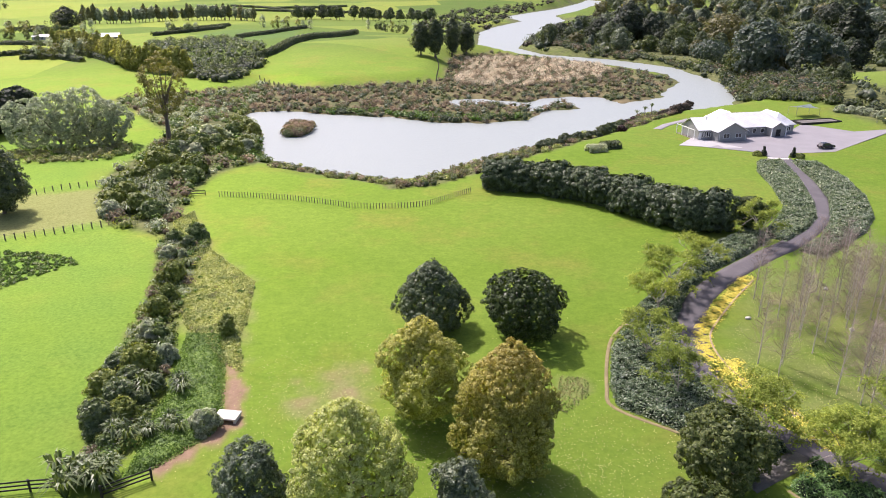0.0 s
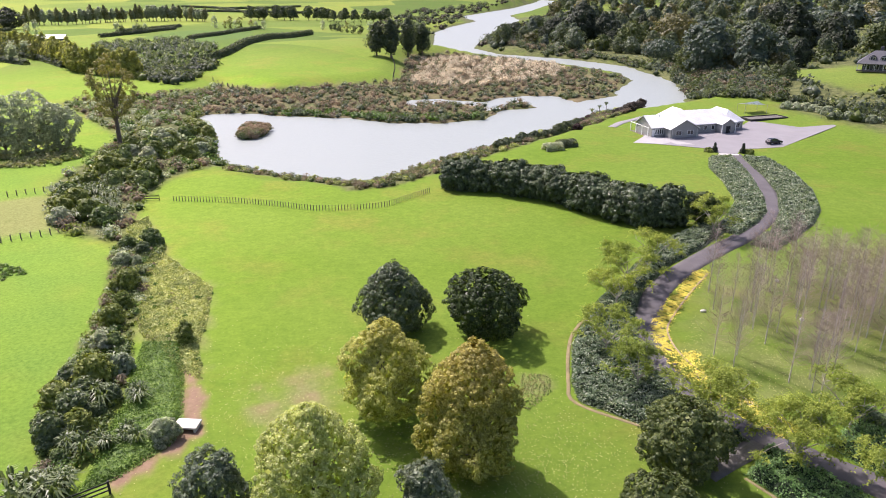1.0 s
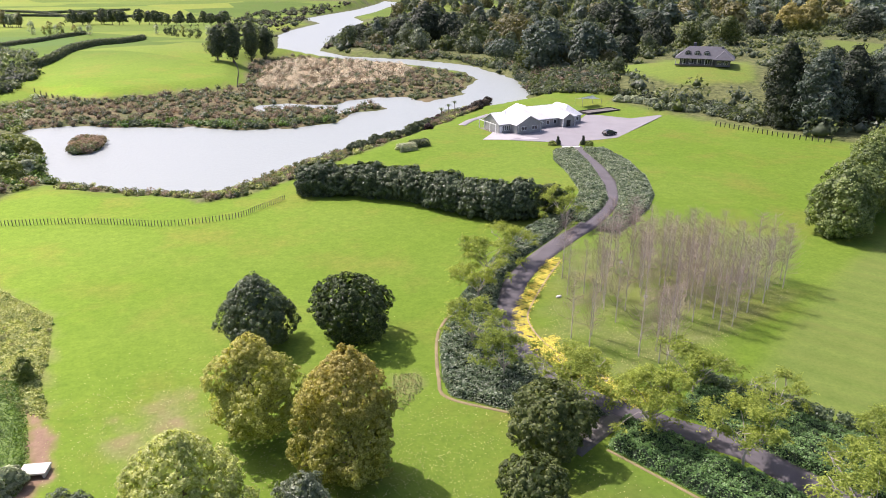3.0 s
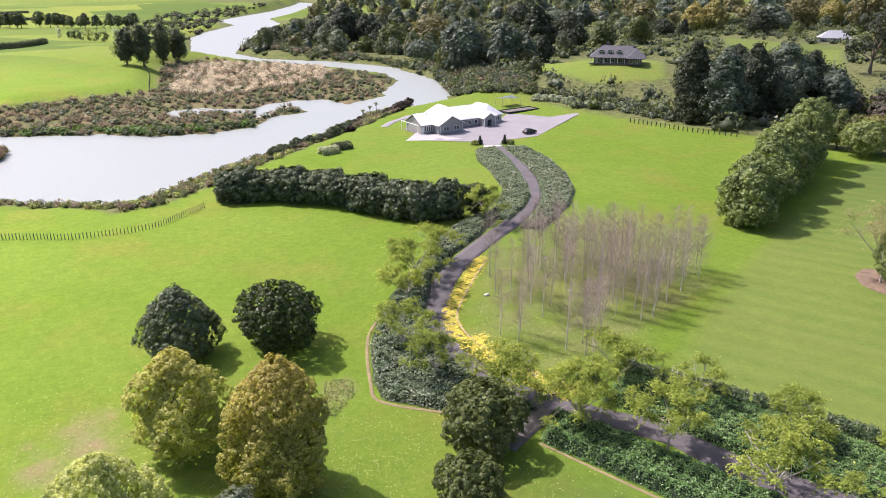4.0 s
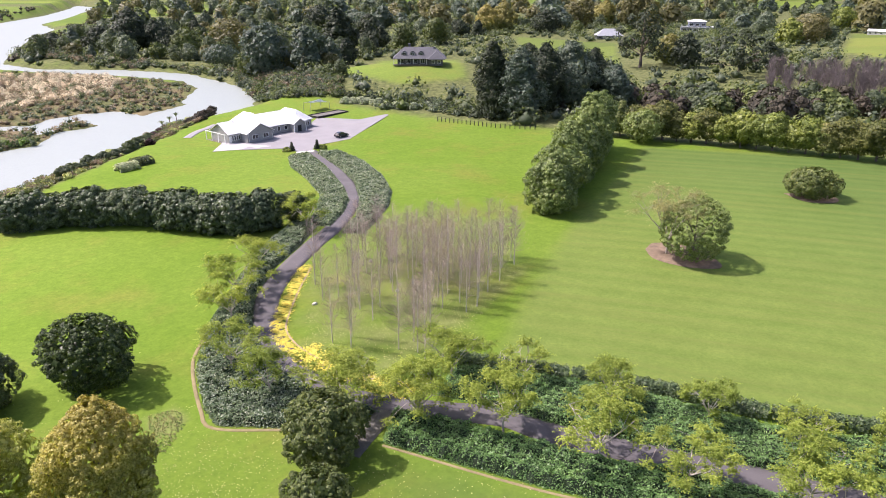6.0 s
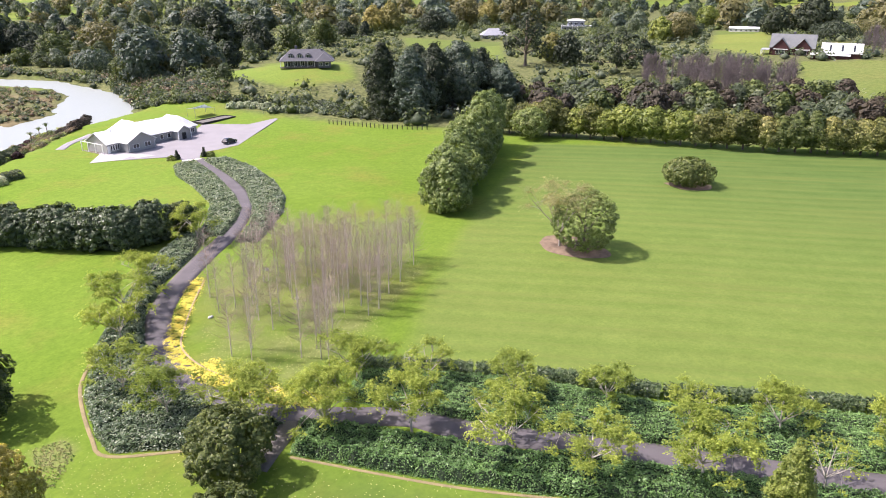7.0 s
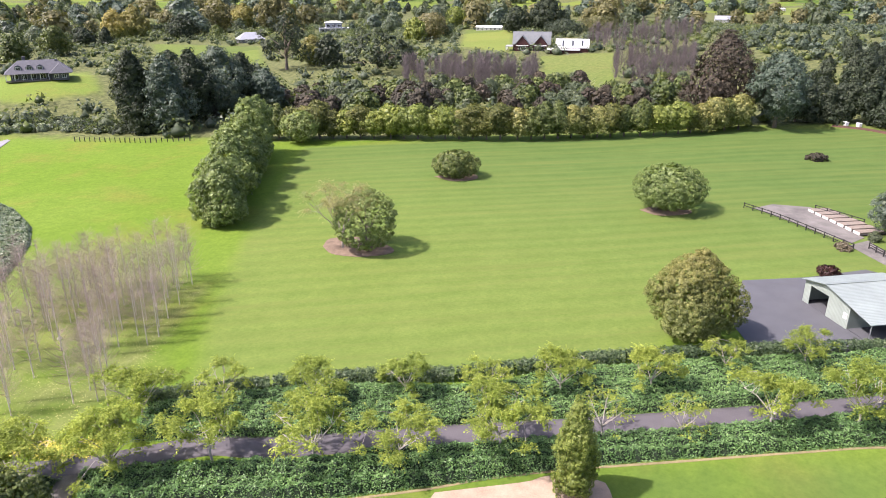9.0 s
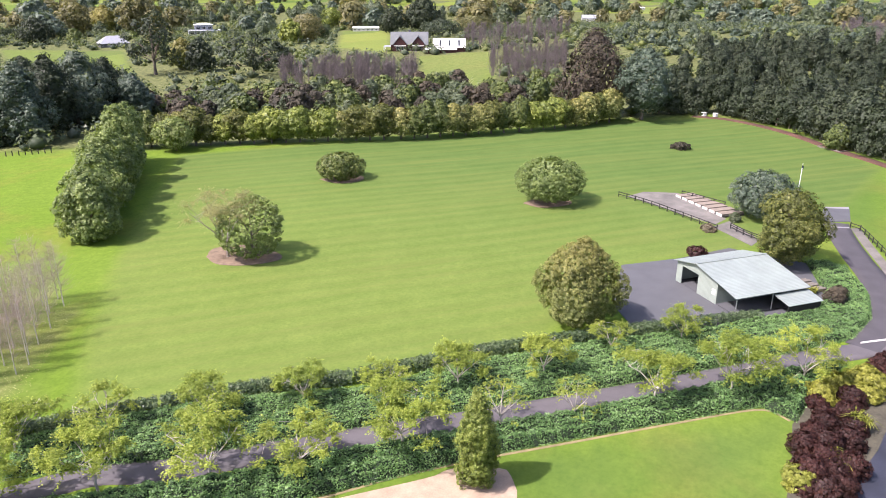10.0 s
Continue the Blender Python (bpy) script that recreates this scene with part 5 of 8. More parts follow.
# ---- avenue trees along the drive ----
avenue = [feathery_tree(200 + k, 5.9 + 0.3 * (k % 3), 8.2, L_AVENUE, "small spreading avenue tree with yellowing feathery leaves", group="avenue trees", density=(1.15, 1.25, 0.85, 1.05)[k]) for k in range(4)]
thin = [feathery_tree(210 + k, 5.2, 5.6, L_AVENUE, "small avenue tree, nearly bare, with pale limbs", group="avenue trees", density=0.2) for k in range(2)]
LEAFY_SPOTS = [(53.3, 111.4), (38.0, 98.0), (31.9, 90.5), (28.3, 84.1), (23.5, 71.9), (24.8, 64.4), (30.9, 57.4), (35.7, 51.5), (42.9, 55.2), (30.1, 57.9), (34.9, 50.7),
               (40.7, 43.9), (44.9, 35.2), (48.4, 27.8), (54.0, 19.8), (69.4, -4.1), (73.3, -12.2), (78.1, -20.4)]
UPPER_SPOTS = [(48.9, 49.7), (52.9, 40.6), (58.7, 32.6), (62.1, 24.9), (66.2, 17.3), (71.5, 8.4), (80.0, 1.2), (84.9, -7.2)]
upper = [feathery_tree(205 + k, 5.4, 6.8, L_AVENUE, "small avenue tree with thin yellowing leaves beside the clipped hedge", group="avenue trees", density=(0.8, 1.0, 0.6)[k], tuft=0.62) for k in range(3)]
THIN_SPOTS = [(63.7, 4.0), (60.8, 11.3)]
spread_copies(avenue, LEAFY_SPOTS, np.random.default_rng(5), 1.0, 1.3, 0.06, -0.05)
spread_copies(upper, UPPER_SPOTS, np.random.default_rng(7), 0.85, 1.1, 0.06, -0.05)
spread_copies(thin, THIN_SPOTS, np.random.default_rng(6), 0.95, 1.05, 0.05, -0.05)

# ---- birch grove ----
GROVE = [(33.7, 72.9), (37.6, 67.2), (38.1, 60.8), (41.9, 59.5), (51.8, 63.9), (63.9, 71.8), (71.9, 75.4), (76.2, 81.9), (61.3, 93.7), (51.7, 96.1), (44.6, 92.5)]
rng = np.random.default_rng(8)
spots = []
for gx0 in np.arange(30, 105, 2.9):
    for gy0 in np.arange(45, 120, 2.9):
        q = np.array([gx0 + 0.35 * (gy0 % 7) , gy0]) + rng.normal(0, 0.35, 2)
        if inside_distance(q[0], q[1], GROVE) < 0 and (q[0] > 53 or rng.random() < 0.5):
            spots.append(q)
birches = [bare_tree("birch_tree", 220 + k, 9.0 + 0.5 * (k % 3), 2.3, 210, "slim leafless birch with pale trunk and pinkish twigs", BIRCH_BARK, TWIGS, "birch grove", 0.2, 0.0088, 1.3, 0.066, 0.5) for k in range(5)]
spread_copies(birches, spots, rng, 0.85, 1.1, 0.08)

# fallen yellow leaves and a stone edging beside the drive
rng = np.random.default_rng(9)
LITTER_LINE = [(44.9, 96.3), (39.5, 89.7), (35.0, 83.6), (32.3, 79.5), (31.0, 74.8), (30.9, 69.9), (32.1, 66.1), (34.4, 61.0), (36.5, 56.3)]
EDGING_LINE = [(45.7, 95.3), (40.4, 88.7), (35.9, 82.5), (33.3, 78.3), (32.5, 74.4), (32.6, 70.5), (33.4, 67.2), (35.6, 62.2), (37.6, 57.8)]
c = curve_through(LITTER_LINE, 0.05) + [0.45, -0.25]
p = c[rng.integers(0, len(c), 26000)]
p = p + np.clip(rng.normal(size=p.shape), -1.9, 1.9) * 0.55
p = p[ripple(p[:, 0], p[:, 1], 0.45, 2.0) + 0.6 * ripple(p[:, 0], p[:, 1], 0.17, 5.0) + rng.normal(0, 0.25, len(p)) > -0.3]
heaps = curve_through([(33.4, 71.5), (33.5, 68.0), (33.9, 65.2), (34.9, 61.6), (35.6, 58.9), (36.9, 57.0), (38.4, 55.6)], 0.1)
q = heaps[rng.integers(0, len(heaps), 15000)] + np.clip(rng.normal(size=(15000, 2)), -2, 2) * 0.75
q = q[ripple(q[:, 0], q[:, 1], 0.9, 1.0) + rng.normal(0, 0.3, len(q)) > -0.15]
p = np.vstack([p, q])
pos = np.column_stack([p, land(p[:, 0], p[:, 1]) + rng.uniform(0.07, 0.11, len(p))])
v, f = leaf_quads(rng, pos, rng.normal(size=(len(p), 3)) * 0.25 + [0, 0, 1], np.full(len(p), 0.075), 0.8)
tagged(new("fallen_leaves", mesh_of("fallen_leaves", [(v, f, 0)], [L_LITTER])), "bright yellow fallen leaves beside the drive", "leaf litter", kind="stuff")
ribbon("stone_edging", EDGING_LINE, 0.22, CLAY, "low stone edging beside the drive", 0.09, "edging")

# ---- buildings ----
def hip_roof(u0, v0, u1, v1, z, rise, along="u", hip=True, over=0.45, thick=0.16):
    """A roof over a rectangle, with eaves; the ridge runs along u or v."""
    bm = bmesh.new()
    a0, b0, a1, b1 = u0 - over, v0 - over, u1 + over, v1 + over
    if along == "v":
        a0, b0, a1, b1 = b0, a0, b1, a1
    mid = (b0 + b1) / 2
    inset = (b1 - b0) / 2 * (0.85 if hip else 0.0)
    pts = [(a0, b0, z), (a1, b0, z), (a1, b1, z), (a0, b1, z), (a0 + inset, mid, z + rise), (a1 - inset, mid, z + rise)]
    if along == "v":
        pts = [(y, x, h) for x, y, h in pts]
    low = [(x, y, h - thick) for x, y, h in pts]
    v = [bm.verts.new(p) for p in pts + low]
    for f in ((0, 1, 5, 4), (2, 3, 4, 5), (1, 2, 5), (3, 0, 4)):
        if not hip and len(f) == 3:
            continue
        bm.faces.new([v[i] for i in f])
        bm.faces.new([v[i + 6] for i in reversed(f)])
    rim = ((0, 1), (1, 2), (2, 3), (3, 0)) if hip else ((0, 1), (2, 3), (1, 5), (5, 2), (3, 4), (4, 0))
    for a, b in rim:
        bm.faces.new([v[a], v[a + 6], v[b + 6], v[b]])
    bmesh.ops.recalc_face_normals(bm, faces=bm.faces[:])
    return bm


def gable_wall(u0, v0, u1, v1, z0, z1, rise=0.0, along="v"):
    """A wall block; with a rise its ends are gables."""
    bm = box(bmesh.new(), u0, v0, z0, u1, v1, z1)
    if rise:
        m, e = (u0 + u1) / 2, 0.02
        for v in ((v0, v0 + 0.15), (v1 - 0.15, v1)) if along == "v" else ():
            pts = [(u0, v[0], z1 - e), (u1, v[0], z1 - e), (m, v[0], z1 + rise), (u0, v[1], z1 - e), (u1, v[1], z1 - e), (m, v[1], z1 + rise)]
            q = [bm.verts.new(p) for p in pts]
            for f in ((0, 1, 2), (5, 4, 3), (0, 3, 4, 1), (1, 4, 5, 2), (2, 5, 3, 0)):
                bm.faces.new([q[i] for i in f])
    return bm


def window_at(parent, u, z, w, h, face, panes=2, name="window", frame_mat=None):
    """A framed window on a wall; face: matrix from (across, out, up) to the house."""
    frame_bm = bmesh.new()
    t = 0.09
    for a in ((u - w / 2, z, u + w / 2, z + t), (u - w / 2, z + h - t, u + w / 2, z + h), (u - w / 2, z + t, u - w / 2 + t, z + h - t), (u + w / 2 - t, z + t, u + w / 2, z + h - t)):
        box(frame_bm, a[0], -0.08, a[1], a[2], 0.03, a[3])
    for k in range(1, panes):
        x = u - w / 2 + w * k / panes
        box(frame_bm, x - 0.04, -0.07, z + t, x + 0.04, 0.03, z + h - t)
    frame_bm.transform(face)
    win = part(name, frame_bm, frame_mat or WHITE_PAINT, parent)
    for k in range(panes):
        g = box(bmesh.new(), u - w / 2 + w * k / panes + t * 0.6, -0.03, z + t, u - w / 2 + w * (k + 1) / panes - t * 0.6, 0.01, z + h - t)
        g.transform(face)
        part("pane", g, GLASS, win)
    return win


def white_house():
    p = (74.6, 189.3)
    h = thing("house", pose(p[0], p[1], zof(*p) - 0.1, 0, 0, 12), "long low grey weatherboard house with a bright white roof", "house")
    e = 2.75
    front = Matrix.Identity(4)
    part("wall", gable_wall(0, 0, 8.6, 7, 0, e, 2.35), WALL_BOARDS, h)
    part("wall", box(bmesh.new(), -4.0, 3.2, 0, -0.01, 12, e), WALL_BOARDS, h)
    part("wall", box(bmesh.new(), 0.01, 4.3, 0, 21.19, 14, e - 0.02), WALL_BOARDS, h)
    part("wall", box(bmesh.new(), 21.2, 5.2, 0, 27, 16.5, e - 0.01), WALL_BOARDS, h)
    part("wall", gable_wall(17.6, 1.7, 21.6, 4.6, 0, e + 0.1, 1.35), WALL_BOARDS, h, "darker gabled entrance porch")
    part("roof", hip_roof(0, 0, 8.6, 9, e, 2.5, "v", False), WHITE_ROOF, h)
    part("roof", hip_roof(-4.0, 3.2, 6, 12, e + 0.02, 2.7, "u", False), WHITE_ROOF, h)
    bm = bmesh.new()
    q = [bm.verts.new(c) for c in ((-4.0, 3.2, e), (-4.0, 12, e), (-4.0, 7.6, e + 2.4), (-3.8, 3.2, e), (-3.8, 12, e), (-3.8, 7.6, e + 2.4))]
    for f in ((0, 1, 2), (5, 4, 3), (0, 3, 4, 1), (1, 4, 5, 2), (2, 5, 3, 0)):
        bm.faces.new([q[i] for i in f])
    part("gable", bm, WALL_BOARDS, h)
    part("roof", hip_roof(2, 4.3, 24, 14, e + 0.04, 3.2), WHITE_ROOF, h)
    part("roof", hip_roof(20.2, 5.2, 27, 16.5, e + 0.06, 2.9, "v"), WHITE_ROOF, h)
    part("roof", hip_roof(17.6, 1.7, 21.6, 6.5, e + 0.1, 1.5, "v", False), WHITE_ROOF, h)
    part("roof", hip_roof(8, 10, 14, 20, e + 0.03, 2.9, "v"), WHITE_ROOF, h)
    part("wall", box(bmesh.new(), 8.2, 13.9, 0, 13.8, 19.8, e), WALL_BOARDS, h)
    for u in (2.5, 6.1):
        window_at(h, u, 0.95, 1.9, 1.25, front)
    side = pose(0, 3.2, 0)
    for u in (-2.7, -2.0, -1.3, -0.6):
        window_at(h, u, 0.8, 0.56, 1.5, side, 1)
    main = pose(0, 4.3, 0)
    for u in (11.3, 13.9, 16.4):
        window_at(h, u, 0.95, 1.1, 1.3, main, 1)
    right = pose(0, 5.2, 0)
    for u in (23.0, 25.4):
        window_at(h, u, 0.9, 1.4, 1.35, right)
    end = pose(27, 0, 0, 0, 0, 90)
    for u in (7.2, 10.5, 13.5):
        window_at(h, u, 0.6, 1.6, 1.7, end)
    # flat door on the wall face; its dark colour paints the shade of a recess
    door = part("door", box(bmesh.new(), 18.9, 1.62, 0.05, 20.3, 1.69, 2.25), SHADE_INSIDE, h, "front door coloured dark for a shaded recess")
    part("handle", bar(bmesh.new(), (20.1, 1.6, 0.9), (20.1, 1.6, 1.4), 0.03), STEEL, door)
    left_door = part("door", box(bmesh.new(), -3.9, 3.12, 0.05, -3.15, 3.19, 2.15), WHITE_PAINT, h, "white side door")
    part("handle", bar(bmesh.new(), (-3.25, 3.08, 0.95), (-3.25, 3.08, 1.15), 0.03), STEEL, left_door)
    for u in (17.4, 21.8):
        part("post", box(bmesh.new(), u - 0.1, 1.3, 0, u + 0.1, 1.5, e + 0.05), WHITE_PAINT, h)
    for u in (0.35, 8.25):
        part("downpipe", bar(bmesh.new(), (u, -0.09, 0), (u, -0.09, e - 0.1), 0.05), WHITE_PAINT, h)
    part("vent_pipe", bar(bmesh.new(), (0, 6.6, e + 1.8), (0, 6.6, e + 3.1), 0.12), STEEL, h)
    # veranda at the river end
    deck = part("deck", box(bmesh.new(), -5.2, 3.4, -0.05, -4.02, 13, 0.25), GREY_TIMBER, h, "pale timber deck with thin posts")
    for v in (3.6, 6.8, 10.0, 12.9):
        part("post", box(bmesh.new(), -5.1, v - 0.08, 0.25, -4.94, v + 0.08, 2.7), WHITE_PAINT, deck)
    part("rail", box(bmesh.new(), -5.1, 3.4, 2.7, -4.92, 13, 2.86), WHITE_PAINT, deck)
    return h


white_house()


def urn(p, label="round white pot beside the front porch"):
    bm = bmesh.new()
    for z, r in ((0.1, 0.32), (0.45, 0.5), (0.8, 0.42)):
        bmesh.ops.create_cone(bm, cap_ends=True, segments=14, radius1=r * 0.85, radius2=r, depth=0.34, matrix=Matrix.Translation((0, 0, z)))
    me = bpy.data.meshes.new("plant_pot")
    bm.to_mesh(me)
    bm.free()
    me.materials.append(WHITE_PAINT)
    ob = tagged(new("plant_pot", me), label, "pot")
    ob.matrix_basis = on_land(p, lift=0.06)


urn((92.5, 196.9))
urn((93.8, 195.8))


def shade_sail():
    p = (113.8, 223.1)
    s = thing("shade_sail", pose(p[0], p[1], zof(*p), 0, 0, 12), "grey shade sail on thin posts behind the house", "shade sail")
    corners = [(-4, -2, 3.1), (3.4, -2.7, 2.6), (4, 2.6, 3.1), (-3.4, 2.6, 2.6)]
    bm = bmesh.new()
    n = 8
    grid = {}
    for i in range(n + 1):
        for j in range(n + 1):
            u, v = i / n, j / n
            q = [(1 - u) * (1 - v) * a + u * (1 - v) * b + u * v * c + (1 - u) * v * d for a, b, c, d in zip(*corners)]
            pull = 0.14 * (math.sin(math.pi * u) * (abs(v - 0.5) * 2) ** 3 + math.sin(math.pi * v) * (abs(u - 0.5) * 2) ** 3)
            grid[i, j] = bm.verts.new((q[0] * (1 - pull), q[1] * (1 - pull), q[2]))
    for i in range(n):
        for j in range(n):
            bm.faces.new((grid[i, j], grid[i + 1, j], grid[i + 1, j + 1], grid[i, j + 1]))
    bmesh.ops.solidify(bm, geom=bm.faces[:], thickness=0.02)
    part("cloth", bm, SAIL, s)
    for c in corners:
        part("post", bar(bmesh.new(), (c[0] * 1.03, c[1] * 1.03, -0.1), (c[0] * 1.03, c[1] * 1.03, c[2] + 0.1), 0.06), STEEL, s)


shade_sail()


# a long timber-edged bed stands in for the dark courtyard beside the house
def dark_courtyard():
    a = (107.3, 209.8)
    s = thing("raised_planter", pose(a[0], a[1], zof(*a), 0, 0, 14), "dark courtyard beside the forecourt, built as a low timber-edged bed", "planter")
    bm = bmesh.new()
    box(bm, 0, 0, -0.2, 14, 0.25, 0.7)
    box(bm, 0, 5, -0.2, 14, 5.25, 0.7)
    box(bm, 0, 0.26, -0.2, 0.25, 4.99, 0.7)
    box(bm, 13.75, 0.26, -0.2, 14, 4.99, 0.7)
    part("side", bm, BLACK_TIMBER, s)
    part("soil", box(bmesh.new(), 0.26, 0.26, -0.2, 13.74, 4.99, 0.45), GRAVEL, s)


dark_courtyard()


def car_at(p, turn):
    c = thing("car", pose(p[0], p[1], zof(*p) + 0.06, 0, 0, turn), "dark parked hatchback car on the forecourt edge", "car")
    bm = bmesh.new()
    side = [(-2.15, 0.35), (-2.2, 0.75), (-1.95, 0.95), (-1.6, 1.42), (-0.6, 1.52), (0.3, 1.45), (1.0, 0.98), (1.95, 0.85), (2.18, 0.6), (2.15, 0.32)]
    left = [bm.verts.new((x, -0.86 + (0.14 if z > 1.2 else 0.0), z)) for x, z in side]
    right = [bm.verts.new((x, 0.86 - (0.14 if z > 1.2 else 0.0), z)) for x, z in side]
    bm.faces.new(left)
    bm.faces.new(list(reversed(right)))
    for i in range(len(side)):
        j = (i + 1) % len(side)
        bm.faces.new((left[j], left[i], right[i], right[j]))
    bmesh.ops.recalc_face_normals(bm, faces=bm.faces[:])
    bmesh.ops.bevel(bm, geom=bm.edges[:], offset=0.05, segments=2, affect="EDGES")
    body = part("body", bm, CAR_PAINT, c)
    for y in (-0.8, 0.8):
        s = 1 if y > 0 else -1
        g = bmesh.new()
        q = [g.verts.new((x, y + s * 0.005, z)) for x, z in ((-1.45, 1.0), (-1.3, 1.38), (0.22, 1.38), (0.8, 1.0))]
        q2 = [g.verts.new((x, y + s * 0.03, z)) for x, z in ((-1.45, 1.0), (-1.3, 1.38), (0.22, 1.38), (0.8, 1.0))]
        g.faces.new(q)
        g.faces.new(list(reversed(q2)))
        for i in range(4):
            g.faces.new((q[i], q2[i], q2[(i + 1) % 4], q[(i + 1) % 4]))
        part("side_window", g, GLASS, body)
    part("windscreen", beam(bmesh.new(), (0.38, 0, 1.42), (1.0, 0, 1.02), 1.3, 0.03), GLASS, body)
    part("rear_window", beam(bmesh.new(), (-1.62, 0, 1.4), (-1.92, 0, 1.02), 1.3, 0.03), GLASS, body)
    for x in (-1.35, 1.4):
        for y in (-0.82, 0.82):
            w = part("wheel", bar(bmesh.new(), (x, y - 0.1, 0.32), (x, y + 0.1, 0.32), 0.32, sides=18), RUBBER, c)
            part("rim", bar(bmesh.new(), (x, y - 0.11, 0.32), (x, y + 0.11, 0.32), 0.19, sides=12), STEEL, w)
    for y in (-0.6, 0.6):
        part("headlight", box(bmesh.new(), 2.08, y - 0.2, 0.6, 2.2, y + 0.2, 0.72), GLASS, c)
        part("tail_light", box(bmesh.new(), -2.24, y - 0.18, 0.75, -2.12, y + 0.18, 0.9), RED_WALL, c)


car_at((99.8, 181.0), 14)


# ---- shed by the drive ----
def shed():
    a = np.array((105.5, -7.1))
    b = np.array((94.7, -14.6))
    u = (b - a) / np.hypot(*(b - a))
    ang = math.degrees(math.atan2(u[1], u[0]))
    s = thing("shed", pose(a[0], a[1], zof(*a) + 0.03, 0, 0, ang), "pale green metal farm shed with open bays and a light roof", "shed")
    w, d = 13.2, -12.5
    # local: x along the open front, y into the shed is towards +y
    y1 = 12.0
    el, rid, er, xr = 3.4, 4.5, 2.7, 4.6

    def sheet(pts, depth, mat, name, label=""):
        bm = bmesh.new()
        v = [bm.verts.new(p) for p in pts]
        f = bm.faces.new(v)
        r = bmesh.ops.extrude_face_region(bm, geom=[f])
        for g in r["geom"]:
            if isinstance(g, bmesh.types.BMVert):
                g.co += Vector(depth)
        bmesh.ops.recalc_face_normals(bm, faces=bm.faces[:])
        return part(name, bm, mat, s, label)

    sheet([(0, 0, 0), (1.3, 0, 0), (1.3, 0, 3.68), (0, 0, el)], (0, 0.1, 0), SHED_WALL, "front_panel")
    sheet([(5.0, 0, 0), (9.2, 0, 0), (9.2, 0, 3.55), (5.0, 0, 4.35)], (0, 0.1, 0), SHED_WALL, "front_panel")
    sheet([(1.31, 0, 2.9), (4.99, 0, 2.9), (4.99, 0, 4.36), (xr, 0, 4.4), (1.31, 0, 3.7)], (0, 0.1, 0), SHED_WALL, "front_panel")
    sheet([(0, 0.11, 0), (0, y1, 0), (0, y1, el), (0, 0.11, el)], (0.1, 0, 0), SHED_WALL, "side_wall")
    sheet([(0.11, y1, 0), (w, y1, 0), (w, y1, er), (xr, y1, rid - 0.1), (0.11, y1, el)], (0, -0.1, 0), SHED_WALL, "back_wall")
    sheet([(9.2, 0.11, 0), (9.2, y1 - 0.2, 0), (9.2, y1 - 0.2, 3.5), (9.2, 0.11, 3.5)], (-0.1, 0, 0), SHED_WALL, "inner_wall")
    sheet([(-0.3, -0.5, el - 0.02), (xr, -0.5, rid), (xr, y1 + 0.3, rid), (-0.3, y1 + 0.3, el - 0.02)], (0, 0, 0.08), SHED_ROOF, "roof")
    sheet([(xr, -0.5, rid), (w + 0.4, -0.5, er), (w + 0.4, y1 + 0.3, er), (xr, y1 + 0.3, rid)], (0, 0, 0.08), SHED_ROOF, "roof")
    sheet([(w + 0.1, 6.2, 2.3), (w + 3.0, 6.2, 1.75), (w + 3.0, 12.2, 1.75), (w + 0.1, 12.2, 2.3)], (0, 0, 0.06), SHED_ROOF, "lean_to_roof")
    sheet([(w + 2.7, 6.4, 0), (w + 2.7, 12, 0), (w + 2.7, 12, 1.7), (w + 2.7, 6.4, 1.7)], (0.08, 0, 0), BLACK_TIMBER, "lean_to_wall", "dark slatted wall of the lean-to")
    for y in (0.05, 6.2):
        part("post", bar(bmesh.new(), (w - 0.05, y, 0), (w - 0.05, y, er), 0.08), STEEL, s)
    part("ridge_cap", beam(bmesh.new(), (xr, -0.5, rid + 0.11), (xr, y1 + 0.3, rid + 0.11), 0.4, 0.05), SHED_ROOF, s)
    part("floor", box(bmesh.new(), 0.1, 0.12, 0.02, w, y1 - 0.1, 0.1), YARD, s)
    m = part("machine", box(box(bmesh.new(), 2.4, 2.0, 0.5, 4.2, 3.2, 1.1, 0.1), 2.6, 2.2, 1.1, 3.2, 3.0, 1.7, 0.08), RUBBER, s, "dark green mower parked inside")
    for x in (2.6, 4.0):
        part("wheel", bar(bmesh.new(), (x, 1.95, 0.45), (x, 2.1, 0.45), 0.35, sides=14), RUBBER, m)
    n = part("notice", box(bmesh.new(), 8.2, -0.06, 1.3, 8.9, -0.004, 2.1), WHITE_PAINT, s, "white notice board with unreadable bars")
    part("bar", box(bmesh.new(), 8.3, -0.075, 1.75, 8.8, -0.061, 1.85), RUBBER, n)
    t = part("water_tank", bar(bmesh.new(), (-0.8, 1.6, 0.0), (-0.8, 1.6, 1.1), 0.5, sides=16), RUBBER, s, "black drum beside the wall")
    part("lid", bar(bmesh.new(), (-0.8, 1.6, 1.1), (-0.8, 1.6, 1.18), 0.52, sides=16), RUBBER, t)
    return s


shed()


def timber_stack(p, turn, n, label):
    s = thing("timber_stack", on_land(p, turn, lift=0.06), label, "timber")
    for k in range(n):
        part("plank", box(bmesh.new(), -2.6, k * 0.75, 0, 2.6 - 0.2 * (k % 3), k * 0.75 + 0.55, 0.35 + 0.12 * (k % 2), 0.02), GREY_TIMBER, s)


timber_stack((109.6, -24.1), 122, 6, "grey stacked boards behind the shed")


